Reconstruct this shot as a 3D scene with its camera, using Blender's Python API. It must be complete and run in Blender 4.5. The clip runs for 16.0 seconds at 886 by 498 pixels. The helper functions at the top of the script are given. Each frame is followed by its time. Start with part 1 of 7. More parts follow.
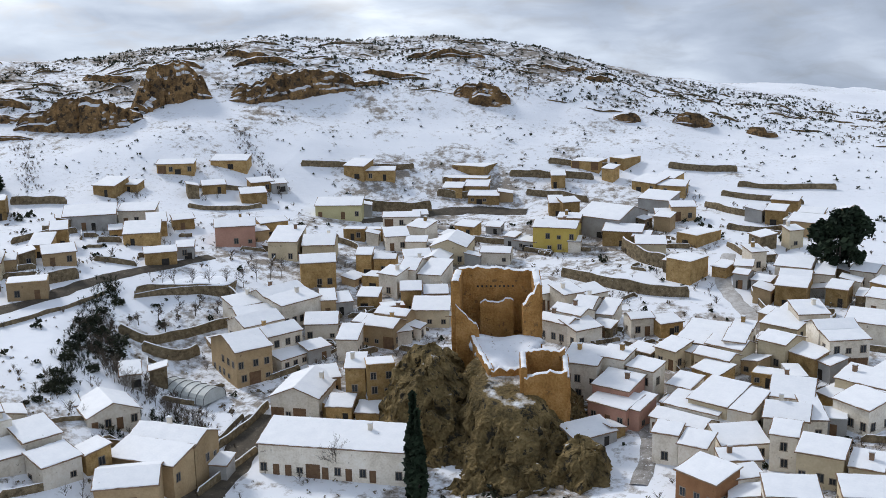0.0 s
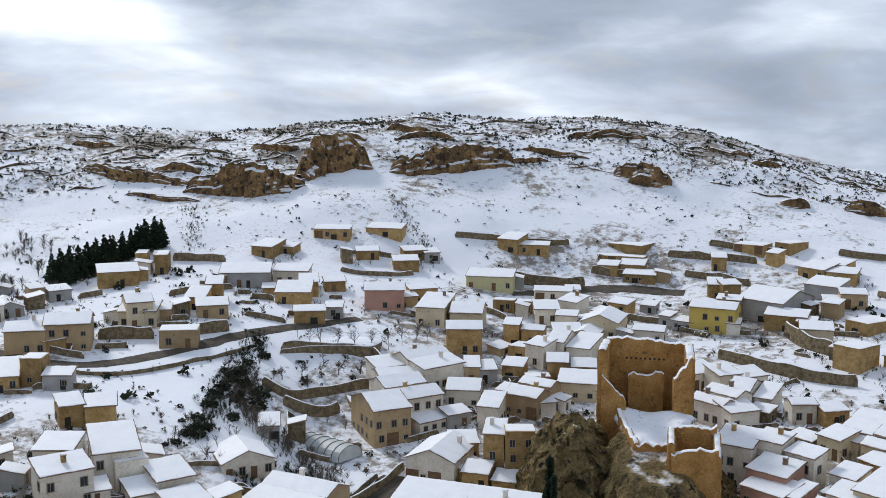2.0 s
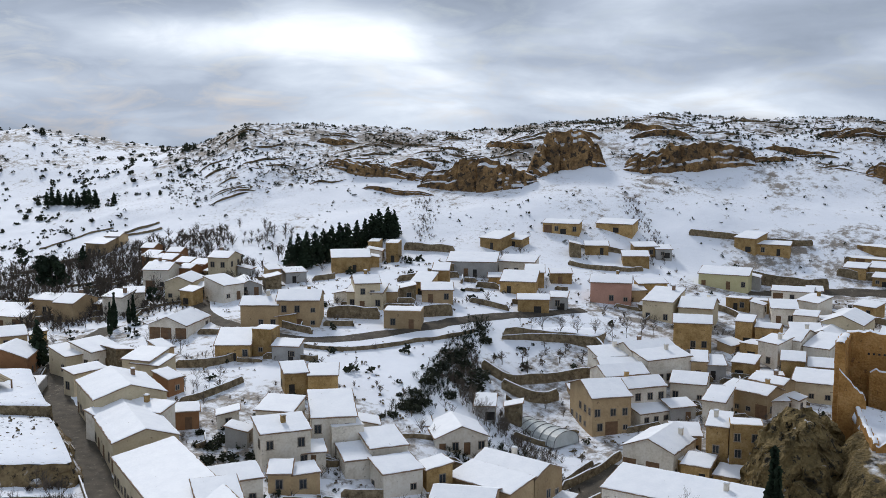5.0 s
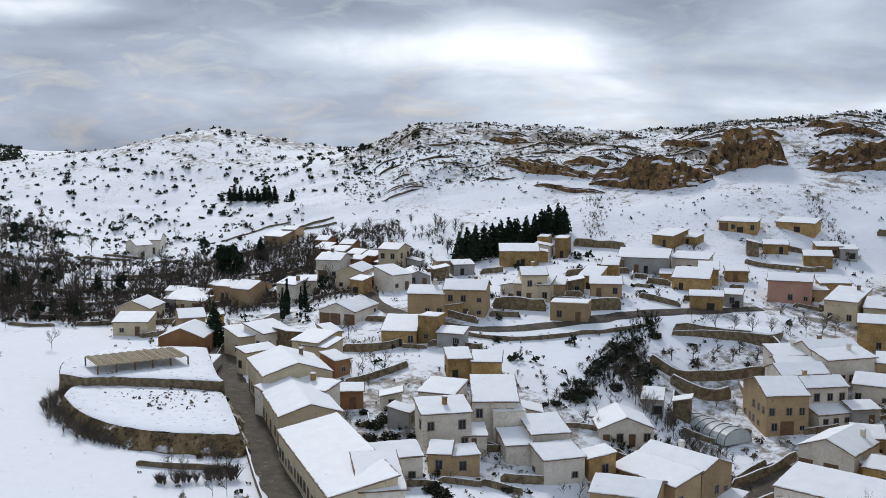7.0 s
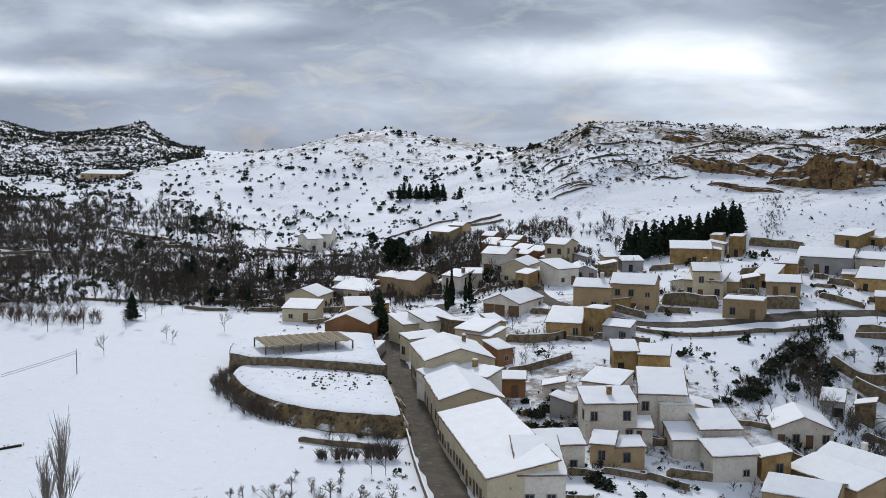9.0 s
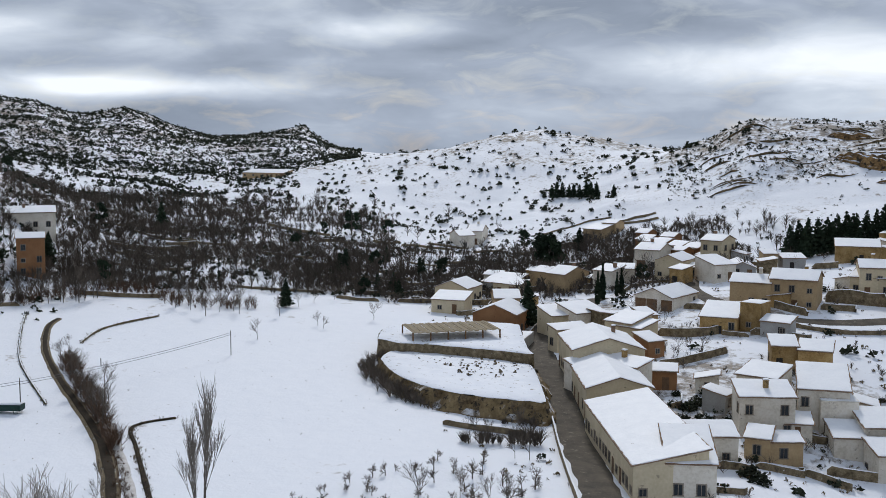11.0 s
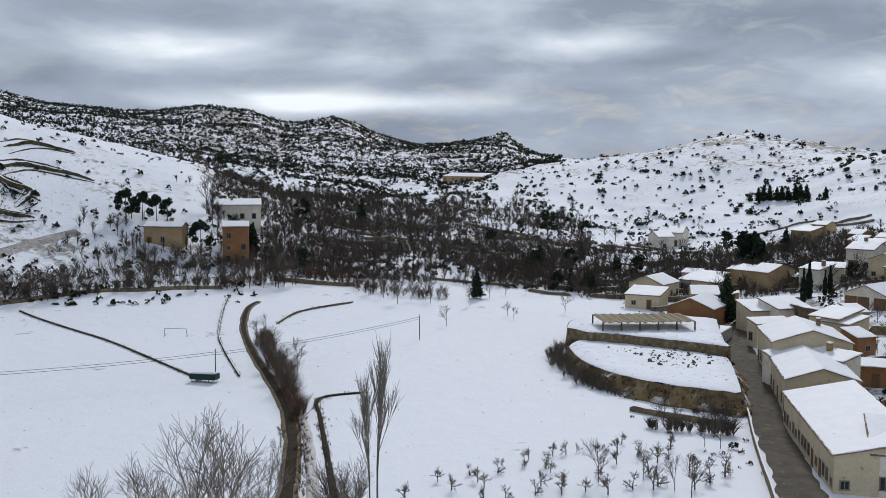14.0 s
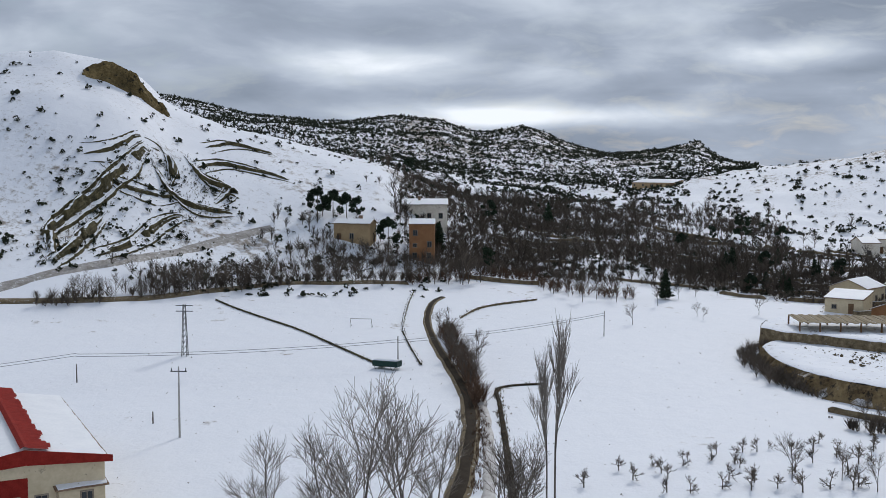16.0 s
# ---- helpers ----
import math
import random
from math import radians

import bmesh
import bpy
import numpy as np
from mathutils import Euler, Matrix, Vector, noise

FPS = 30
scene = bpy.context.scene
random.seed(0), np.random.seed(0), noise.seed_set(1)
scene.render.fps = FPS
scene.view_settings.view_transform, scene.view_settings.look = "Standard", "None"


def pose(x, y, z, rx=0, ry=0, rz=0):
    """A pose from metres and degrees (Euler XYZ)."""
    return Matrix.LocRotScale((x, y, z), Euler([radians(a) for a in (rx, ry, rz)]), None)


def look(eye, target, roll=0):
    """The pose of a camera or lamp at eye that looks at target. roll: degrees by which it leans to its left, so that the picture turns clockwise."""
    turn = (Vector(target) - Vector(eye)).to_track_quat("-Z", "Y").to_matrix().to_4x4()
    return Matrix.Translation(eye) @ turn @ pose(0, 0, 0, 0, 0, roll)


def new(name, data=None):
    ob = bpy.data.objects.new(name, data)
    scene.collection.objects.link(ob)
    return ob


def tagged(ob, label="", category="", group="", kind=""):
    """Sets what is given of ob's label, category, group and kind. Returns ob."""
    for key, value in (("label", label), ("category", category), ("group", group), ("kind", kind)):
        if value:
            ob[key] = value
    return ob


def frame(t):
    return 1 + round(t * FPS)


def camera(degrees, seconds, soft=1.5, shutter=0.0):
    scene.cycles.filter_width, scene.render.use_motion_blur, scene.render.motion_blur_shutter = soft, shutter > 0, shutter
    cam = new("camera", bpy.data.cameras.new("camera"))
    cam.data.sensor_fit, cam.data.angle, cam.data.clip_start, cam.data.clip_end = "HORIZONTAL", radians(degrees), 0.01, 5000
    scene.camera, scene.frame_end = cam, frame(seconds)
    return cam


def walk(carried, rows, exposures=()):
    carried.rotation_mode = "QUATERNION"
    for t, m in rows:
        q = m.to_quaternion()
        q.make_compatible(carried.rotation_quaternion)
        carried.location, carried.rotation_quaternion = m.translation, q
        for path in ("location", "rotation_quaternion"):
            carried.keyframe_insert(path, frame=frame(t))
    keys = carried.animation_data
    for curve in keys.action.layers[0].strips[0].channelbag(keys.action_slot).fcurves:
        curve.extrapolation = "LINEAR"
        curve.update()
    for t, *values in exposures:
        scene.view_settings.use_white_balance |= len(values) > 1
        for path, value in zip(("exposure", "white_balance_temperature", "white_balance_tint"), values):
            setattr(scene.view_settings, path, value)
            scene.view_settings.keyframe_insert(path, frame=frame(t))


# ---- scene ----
cam = camera(44.00, 16.0, soft=0.5)
PATH = [  # seconds, place, heading, tilt, roll
    (0, 0.00, -0.00, 65.00, 15.164, -12.846, -1.137),
    (0.5, 0.06, 1.28, 63.40, 17.211, -12.621, -0.822),
    (1, 0.15, 2.50, 61.79, 19.278, -12.195, -0.485),
    (1.5, 0.29, 3.58, 60.16, 21.386, -10.291, -0.054),
    (2, 0.51, 4.52, 58.59, 23.525, -7.925, 0.195),
    (2.5, 0.79, 5.40, 57.21, 25.666, -7.706, 0.292),
    (3, 1.12, 6.24, 55.98, 27.816, -7.583, 0.326),
    (3.5, 1.42, 6.97, 54.86, 29.801, -7.440, 0.327),
    (6, 2.50, 9.63, 49.50, 41.062, -6.809, 0.025),
    (6.5, 2.49, 10.20, 48.42, 43.510, -6.680, 0.046),
    (7, 2.24, 10.83, 47.31, 45.316, -6.559, 0.023),
    (7.5, 1.82, 11.49, 46.18, 47.322, -6.450, 0.052),
    (8, 1.34, 12.07, 45.11, 49.562, -6.319, 0.061),
    (8.5, 0.88, 12.57, 44.14, 51.924, -6.207, 0.124),
    (9, 0.50, 13.02, 43.24, 54.147, -6.104, 0.149),
    (11.5, -0.80, 15.37, 38.70, 64.081, -5.601, 0.123),
    (12, -1.06, 15.98, 37.80, 65.847, -5.463, 0.150),
    (12.5, -1.31, 16.61, 36.94, 67.492, -5.364, 0.120),
    (13, -1.56, 17.17, 36.08, 69.150, -5.251, 0.136),
    (13.5, -1.86, 17.59, 35.23, 70.909, -5.122, 0.116),
    (14, -2.23, 17.89, 34.37, 72.816, -4.982, 0.092),
    (14.5, -2.68, 18.16, 33.48, 75.196, -4.831, 0.086),
    (15, -3.16, 18.46, 32.59, 77.743, -4.662, 0.045),
    (15.5, -3.63, 18.79, 31.68, 80.274, -4.484, 0.118),
    (16, -4.10, 19.08, 30.77, 82.672, -4.296, 0.045),
]
walk(cam, [(t, pose(x, y, z, 0, 0, h) @ pose(0, 0, 0, 90 + p, 0, 0) @ pose(0, 0, 0, 0, 0, r)) for t, x, y, z, h, p, r in PATH], [(0, 0.30), (3.5, 0.20), (8, 0.08), (12, -0.05), (16, -0.08)])

# ---- light ----
def nodes_of(tree):
    tree.nodes.clear()
    n, l = tree.nodes, tree.links

    def add(kind, **kw):
        nd = n.new("ShaderNode" + kind)
        for k, v in kw.items():
            if k == "op":
                nd.operation = v
            elif k == "blend":
                nd.data_type, nd.blend_type = "RGBA", v
            elif k == "vals":
                for i, q in v.items():
                    if hasattr(q, "is_output"):
                        l.new(q, nd.inputs[i])
                    else:
                        nd.inputs[i].default_value = q
        return nd

    return add


SUN_EL, SUN_AZ = radians(38), radians(60)
world = bpy.data.worlds.new("sky")
scene.world = world
world.use_nodes = True
A = nodes_of(world.node_tree)


def math_node(A, op, a, b=0.0, c=0.0):
    return A("Math", op=op, vals={0: a, 1: b, 2: c}).outputs[0]


def mixed(A, f, a, b):
    return A("Mix", blend="MIX", vals={0: f, 6: a, 7: b}).outputs[2]


sky = A("TexSky")
sky.sky_type, sky.sun_disc, sky.sun_elevation, sky.sun_rotation = "NISHITA", False, SUN_EL, -SUN_AZ
coord = A("TexCoord").outputs["Generated"]
sep = A("SeparateXYZ", vals={0: coord})
az = math_node(A, "ARCTAN2", math_node(A, "MULTIPLY", sep.outputs[0], -1.0), sep.outputs[1])
el = math_node(A, "ARCSINE", sep.outputs[2])
flat = A("CombineXYZ", vals={0: math_node(A, "MULTIPLY", az, 5.0), 1: math_node(A, "MULTIPLY", el, 16.0), 2: 0.37}).outputs[0]
big = A("TexNoise", vals={"Vector": flat, "Scale": 0.95, "Detail": 5.0, "Roughness": 0.46, "Distortion": 0.35}).outputs[0]
wisp = A("TexNoise", vals={"Vector": flat, "Scale": 3.1, "Detail": 5.0, "Roughness": 0.6, "Distortion": 0.6}).outputs[0]


def bank(a, e, wa, we):
    """A broad brighter opening in the cloud, by its heading and height in degrees."""
    u = math_node(A, "DIVIDE", math_node(A, "SUBTRACT", az, radians(a)), radians(wa))
    v = math_node(A, "DIVIDE", math_node(A, "SUBTRACT", el, radians(e)), radians(we))
    s = math_node(A, "ADD", math_node(A, "MULTIPLY", u, u), math_node(A, "MULTIPLY", v, v))
    return math_node(A, "EXPONENT", math_node(A, "MULTIPLY", s, -1.0))


glow = bank(47, 3.9, 13, 1.5)
for q in (bank(64, 5.6, 4.5, 0.8), bank(78, 2.6, 10, 0.7), bank(86, 5.2, 9, 1.0)):
    glow = math_node(A, "MAXIMUM", glow, q)
glow = math_node(A, "MAXIMUM", glow, math_node(A, "MULTIPLY", bank(45, 1.4, 20, 1.7), 0.4))
dens = math_node(A, "ADD", math_node(A, "MULTIPLY", big, 0.86), math_node(A, "MULTIPLY", wisp, 0.14))
bright = math_node(A, "ADD", math_node(A, "MULTIPLY", glow, 0.32), dens)
ramp = A("ValToRGB", vals={0: bright})
els = ramp.color_ramp.elements
els[0].position, els[0].color = 0.36, (0.265, 0.315, 0.40, 1)
els[1].position, els[1].color = 0.80, (0.94, 1.0, 1.08, 1)
e = els.new(0.52); e.color = (0.38, 0.44, 0.545, 1)
e = els.new(0.66); e.color = (0.59, 0.66, 0.765, 1)
blue = A("Mix", blend="MULTIPLY", vals={0: 1.0, 6: sky.outputs[0], 7: (0.10, 0.10, 0.10, 1)}).outputs[2]
cover = A("MapRange", vals={0: wisp, 1: 0.25, 2: 0.5, 3: 0.8, 4: 1.0}).outputs[0]
sky_colour = mixed(A, cover, blue, ramp.outputs[0])
back = A("Background", vals={0: sky_colour, 1: 1.03})
out = A("OutputWorld", vals={0: back.outputs[0]})

sun = new("sun", bpy.data.lights.new("sun", "SUN"))
sun.data.energy, sun.data.angle, sun.data.color = 1.7, radians(10), (1.0, 0.975, 0.95)
sun.matrix_world = look((0, 0, 0), (math.sin(SUN_AZ) * math.cos(SUN_EL), -math.cos(SUN_AZ) * math.cos(SUN_EL), -math.sin(SUN_EL)))


# ---- materials ----
def surface(name, colours, scale=1.0, rough=0.85, bump=0.3, fine=8.0, spot=None, per_object=0.0, metal=0.0, shine=0.25, deep=0.08, drift=None):
    """A two-scale noise surface: colours blend over broad stains and fine grain."""
    m = bpy.data.materials.new(name)
    m.use_nodes = True
    A = nodes_of(m.node_tree)
    co = A("TexCoord").outputs["Object"]
    info = A("ObjectInfo").outputs["Random"]
    shift = A("VectorMath", op="ADD", vals={0: co, 1: A("CombineXYZ", vals={0: math_node(A, "MULTIPLY", info, 70.0)}).outputs[0]}).outputs[0]
    n1 = A("TexNoise", vals={"Vector": shift, "Scale": scale, "Detail": 4.0, "Roughness": 0.6}).outputs[0]
    n2 = A("TexNoise", vals={"Vector": shift, "Scale": scale * fine, "Detail": 3.0}).outputs[0]
    r = A("ValToRGB", vals={0: math_node(A, "ADD", math_node(A, "MULTIPLY", n1, 0.7), math_node(A, "MULTIPLY", n2, 0.3))})
    el = r.color_ramp.elements
    el[0].position, el[0].color = 0.33, (*colours[0], 1)
    el[1].position, el[1].color = 0.67, (*colours[-1], 1)
    if len(colours) > 2:
        el.new(0.5).color = (*colours[1], 1)
    col = r.outputs[0]
    if spot:
        s = A("TexNoise", vals={"Vector": shift, "Scale": scale * 2.3, "Detail": 5.0, "Roughness": 0.7}).outputs[0]
        f = A("MapRange", vals={0: s, 1: spot[1], 2: spot[1] + 0.06}).outputs[0]
        col = mixed(A, f, col, (*spot[0], 1))
    if per_object:
        hsv = A("HueSaturation", vals={"Value": A("MapRange", vals={0: info, 3: 1 - per_object, 4: 1 + per_object}).outputs[0], "Color": col})
        col = hsv.outputs[0]
    if drift:
        up = A("SeparateXYZ", vals={0: A("NewGeometry").outputs["Normal"]}).outputs[2]
        lies = math_node(A, "ADD", up, math_node(A, "MULTIPLY", math_node(A, "SUBTRACT", n1, 0.5), 0.55))
        col = mixed(A, A("MapRange", vals={0: lies, 1: drift[0], 2: drift[1]}).outputs[0], col, (0.84, 0.855, 0.885, 1))
    bmp = A("Bump", vals={"Strength": bump, "Distance": deep, "Height": n2}).outputs[0]
    b = A("BsdfPrincipled", vals={"Base Color": col, "Roughness": rough, "Metallic": metal, "Normal": bmp, "Specular IOR Level": shine})
    A("OutputMaterial", vals={0: b.outputs[0]})
    return m


SNOW = surface("snow", [(0.80, 0.815, 0.845), (0.88, 0.888, 0.905)], 0.4, 0.6, 0.25, 9)
ROOFSNOW = surface("roof_snow", [(0.79, 0.805, 0.835), (0.88, 0.888, 0.905)], 0.5, 0.6, 0.4, 6, ((0.24, 0.18, 0.14), 0.685))
PLASTER = surface("white_plaster", [(0.58, 0.51, 0.40), (0.75, 0.68, 0.57), (0.83, 0.78, 0.69)], 0.35, 0.9, 0.2, 8, ((0.36, 0.31, 0.24), 0.63), 0.13)
CREAM = surface("cream_plaster", [(0.52, 0.43, 0.28), (0.66, 0.56, 0.39)], 0.35, 0.9, 0.2, 8, ((0.33, 0.27, 0.19), 0.62), 0.1)
OCHRE = surface("ochre_stone", [(0.23, 0.14, 0.052), (0.37, 0.24, 0.098), (0.49, 0.34, 0.16)], 0.7, 0.95, 0.6, 6, ((0.17, 0.11, 0.055), 0.6), 0.28)
TAN = surface("tan_render", [(0.34, 0.235, 0.125), (0.48, 0.35, 0.20)], 0.4, 0.9, 0.2, 8, ((0.24, 0.17, 0.1), 0.63), 0.22)
BROWN = surface("brown_brick", [(0.25, 0.12, 0.055), (0.35, 0.18, 0.085)], 0.5, 0.9, 0.4, 12, ((0.2, 0.1, 0.05), 0.62), 0.08)
LEMON = surface("lemon_render", [(0.50, 0.45, 0.24), (0.60, 0.55, 0.32)], 0.4, 0.9, 0.2, 8)
YELLOW = surface("yellow_render", [(0.50, 0.36, 0.08), (0.58, 0.44, 0.12)], 0.4, 0.9, 0.2, 8)
ROSE = surface("rose_render", [(0.42, 0.23, 0.17), (0.52, 0.30, 0.22)], 0.4, 0.9, 0.2, 8, ((0.32, 0.19, 0.13), 0.63))
GREY = surface("grey_block", [(0.30, 0.29, 0.27), (0.42, 0.41, 0.39)], 0.5, 0.9, 0.3, 10)
STONEWALL = surface("dry_stone", [(0.07, 0.052, 0.032), (0.19, 0.145, 0.085), (0.32, 0.25, 0.155)], 1.2, 0.95, 0.9, 5, ((0.7, 0.72, 0.75), 0.66))
TILE = surface("clay_tile", [(0.15, 0.095, 0.06), (0.30, 0.20, 0.13)], 1.2, 0.85, 0.6, 7)
# near-black: painted shade inside openings, and the rubber of tyres
DARK = surface("opening_shade_tyre_black", [(0.015, 0.013, 0.012), (0.04, 0.035, 0.03)], 1.0, 0.5, 0.0)
GLASS = surface("window_glass", [(0.02, 0.025, 0.03), (0.05, 0.055, 0.06)], 0.8, 0.12, 0.0)
WOOD = surface("weathered_wood", [(0.12, 0.07, 0.04), (0.22, 0.13, 0.07)], 1.5, 0.8, 0.4, 8)
FRAME = surface("pale_frame", [(0.16, 0.12, 0.085), (0.34, 0.29, 0.23)], 1.0, 0.7, 0.1, per_object=0.35)


ASPHALT = surface("wet_asphalt", [(0.055, 0.048, 0.04), (0.125, 0.105, 0.08)], 0.5, 0.8, 0.3, 10, ((0.19, 0.165, 0.13), 0.6), shine=0.1)
TRACK = surface("slushy_track", [(0.30, 0.27, 0.24), (0.62, 0.61, 0.60)], 0.8, 0.6, 0.4, 6)
CANE = surface("split_cane", [(0.24, 0.19, 0.12), (0.36, 0.30, 0.20)], 1.5, 0.9, 0.4, 8)
EARTH = surface("ochre_earth_bank", [(0.07, 0.05, 0.03), (0.20, 0.14, 0.07), (0.30, 0.22, 0.11)], 0.5, 0.95, 0.8, 6, ((0.045, 0.035, 0.025), 0.55), drift=(0.80, 0.95))
SLUSH = surface("slushy_lane", [(0.16, 0.14, 0.12), (0.42, 0.40, 0.38)], 0.6, 0.6, 0.4, 6, ((0.72, 0.74, 0.77), 0.58))
WATER = surface("dark_water", [(0.022, 0.017, 0.012), (0.05, 0.038, 0.026)], 0.6, 0.7, 0.1, 5, shine=0.03)
RUSSET = surface("russet_brush", [(0.075, 0.045, 0.03), (0.16, 0.10, 0.065)], 1.0, 0.9, 0.0, per_object=0.2)
BANK = surface("dead_grass", [(0.10, 0.075, 0.045), (0.20, 0.155, 0.09)], 1.2, 0.95, 0.8, 6, ((0.75, 0.77, 0.8), 0.6))
CRAG = surface("ochre_cliff", [(0.06, 0.043, 0.026), (0.21, 0.125, 0.055), (0.45, 0.275, 0.115)], 0.22, 0.95, 1.0, 7, ((0.055, 0.042, 0.03), 0.53), deep=1.0, drift=(0.74, 0.88))
LEDGE = surface("dark_ledge", [(0.05, 0.04, 0.027), (0.14, 0.10, 0.055), (0.27, 0.185, 0.095)], 0.5, 0.95, 0.8, 7, ((0.04, 0.034, 0.024), 0.55), drift=(0.74, 0.88))
CONGLOMERATE = surface("grey_brown_conglomerate", [(0.055, 0.042, 0.019), (0.17, 0.122, 0.052), (0.34, 0.245, 0.11)], 0.22, 0.95, 1.0, 9, ((0.035, 0.03, 0.02), 0.55), deep=0.7, drift=(0.99, 1.08))
RUBBLE = surface("tapial_wall", [(0.27, 0.135, 0.04), (0.40, 0.21, 0.065), (0.50, 0.29, 0.11)], 0.35, 0.95, 0.9, 8, ((0.19, 0.105, 0.045), 0.6), deep=0.3)
GULLY = surface("olive_gully_earth", [(0.03, 0.026, 0.015), (0.085, 0.072, 0.036), (0.17, 0.14, 0.07)], 0.6, 0.95, 0.9, 6, ((0.6, 0.62, 0.66), 0.66), drift=(0.72, 0.86))
GARDEN = surface("patchy_garden_snow", [(0.75, 0.78, 0.84), (0.85, 0.87, 0.91)], 0.35, 0.7, 0.5, 9, ((0.15, 0.11, 0.06), 0.61))
BARK = surface("bare_bark", [(0.07, 0.06, 0.05), (0.15, 0.13, 0.11)], 1.5, 0.9, 0.4)
TWIG = surface("bare_twigs", [(0.07, 0.056, 0.044), (0.15, 0.122, 0.095)], 1.0, 0.9, 0.0, per_object=0.25)
PALE_TWIG = surface("pale_bare_twigs", [(0.14, 0.12, 0.10), (0.25, 0.22, 0.19)], 1.0, 0.9, 0.0, per_object=0.15)
NEEDLE = surface("dark_needles", [(0.012, 0.022, 0.012), (0.03, 0.048, 0.024)], 0.8, 0.9, 0.0, 6, ((0.7, 0.72, 0.75), 0.66), 0.2)
SCRUB = surface("juniper_scrub", [(0.016, 0.022, 0.013), (0.045, 0.05, 0.028)], 0.3, 0.95, 0.0, 8, ((0.6, 0.62, 0.65), 0.63), 0.2)
IRON = surface("dull_metal", [(0.10, 0.10, 0.10), (0.18, 0.18, 0.18)], 2.0, 0.5, 0.1, metal=0.6)
CONCRETE = surface("pale_concrete", [(0.33, 0.32, 0.30), (0.45, 0.44, 0.42)], 1.0, 0.9, 0.3)
REDTILE = surface("red_roof_tile", [(0.19, 0.016, 0.012), (0.29, 0.03, 0.022)], 1.5, 0.85, 0.4, shine=0.1)
FILM = surface("greenhouse_film", [(0.42, 0.44, 0.42), (0.58, 0.60, 0.58)], 0.8, 0.3, 0.1)
GREEN = surface("green_paint", [(0.008, 0.03, 0.025), (0.015, 0.05, 0.04)], 1.0, 0.5, 0.1)


# ---- the lie of the land ----
HUB = (0.0, 8.0)
HEADINGS = [-30, -10, 0, 15, 30, 37, 45, 60, 75, 90, 100, 115, 140]
REACH = [0, 110, 150, 200, 250, 300, 350, 400, 450, 550, 700, 1000]
HEIGHTS = {
    -30: (0, -2, -4, 0, 4, 8, 12, 18, 22, 18, 5, -60),
    -10: (0, -3, -6, -2, 4, 8, 13, 20, 22, 18, 5, -60),
    0: (0, -4, -8, -3, 3, 8, 16, 25, 28, 22, 5, -60),
    15: (0, -4, -11, -5, 0, 4, 22, 39, 45, 36, 10, -60),
    30: (0, -4, -11, -7, 6, 12, 28, 41, 45, 40, 15, -60),
    37: (0, -2, -6, 3, 9, 12, 24, 37, 43, 38, 15, -60),
    45: (0, 0, -2, 4, 8, 10, 16, 28, 40, 34, 15, -60),
    60: (0, 0, 0, 0, 1, 2, 3, 5, 12, 36, 25, -60),
    75: (1, 1, 1, 2, 4, 7, 10, 13, 15, 20, 35, 40),
    90: (1, 1, 1, 3, 7, 15, 24, 25, 26, 38, 55, 60),
    100: (1, 1, 1, 4, 16, 41, 54, 55, 53, 50, 55, 55),
    115: (1, 1, 1, 5, 24, 49, 57, 59, 57, 54, 50, 40),
    140: (0, 0, 1, 4, 10, 22, 34, 40, 40, 30, 20, -20),
}
# skylines: distance of the crest, width before and behind it, heights by heading
CRESTS = [
    (430, 55, 90, ((-30, 14), (-10, 17), (-5, 20), (0, 25), (5, 33), (10, 43), (15, 48), (20, 47.5), (25, 50), (30, 46), (35, 41.5), (40, 43), (46, 43.5), (50, 30), (56, 14))),
    (565, 75, 90, ((44, 26), (49, 33), (51, 34), (54, 39.7), (56.7, 44), (60.5, 37.5), (62, 33), (65, 30), (67, 28), (72, 20))),
    (900, 150, 150, ((60, -20), (66.3, 12), (67.2, 22), (69, 46), (71, 42), (73.5, 40), (75.7, 49), (76.8, 58), (78, 63), (79.4, 58), (80.6, 59), (82, 67), (84.5, 71), (88, 65), (92, 72), (96, 86), (115, 84))),
    (330, 60, 120, ((80, 14), (84, 29), (86.2, 32), (89, 36), (92, 40.5), (94.7, 46), (96, 53.5), (97.5, 58), (100, 60.2), (102, 59.3), (104, 57), (115, 60), (140, 35))),
]


def stepped(table, a):
    for (a0, v0), (a1, v1) in zip(table, table[1:]):
        if a <= a1:
            return v0 + (v1 - v0) * max(0, a - a0) / (a1 - a0)
    return table[-1][1]


def lie(x, y):
    """The smooth height of the ground, with its crests."""
    d, a = math.hypot(x - HUB[0], y - HUB[1]), math.degrees(math.atan2(HUB[0] - x, y - HUB[1]))
    if a < -110:
        a += 360
    z = slope(x, y)
    for d0, w0, w1, table in CRESTS:
        f = math.exp(-((d - d0) / (w0 if d < d0 else w1)) ** 2)
        f *= min(1, max(0, (a - table[0][0]) / 4 + 1)) * min(1, max(0, (table[-1][0] - a) / 4 + 1))
        if f > 0.003:
            k = d0 / max(d, 1)
            base = slope(HUB[0] + (x - HUB[0]) * k, HUB[1] + (y - HUB[1]) * k)
            z += f * (stepped(table, a) - base)
    return z


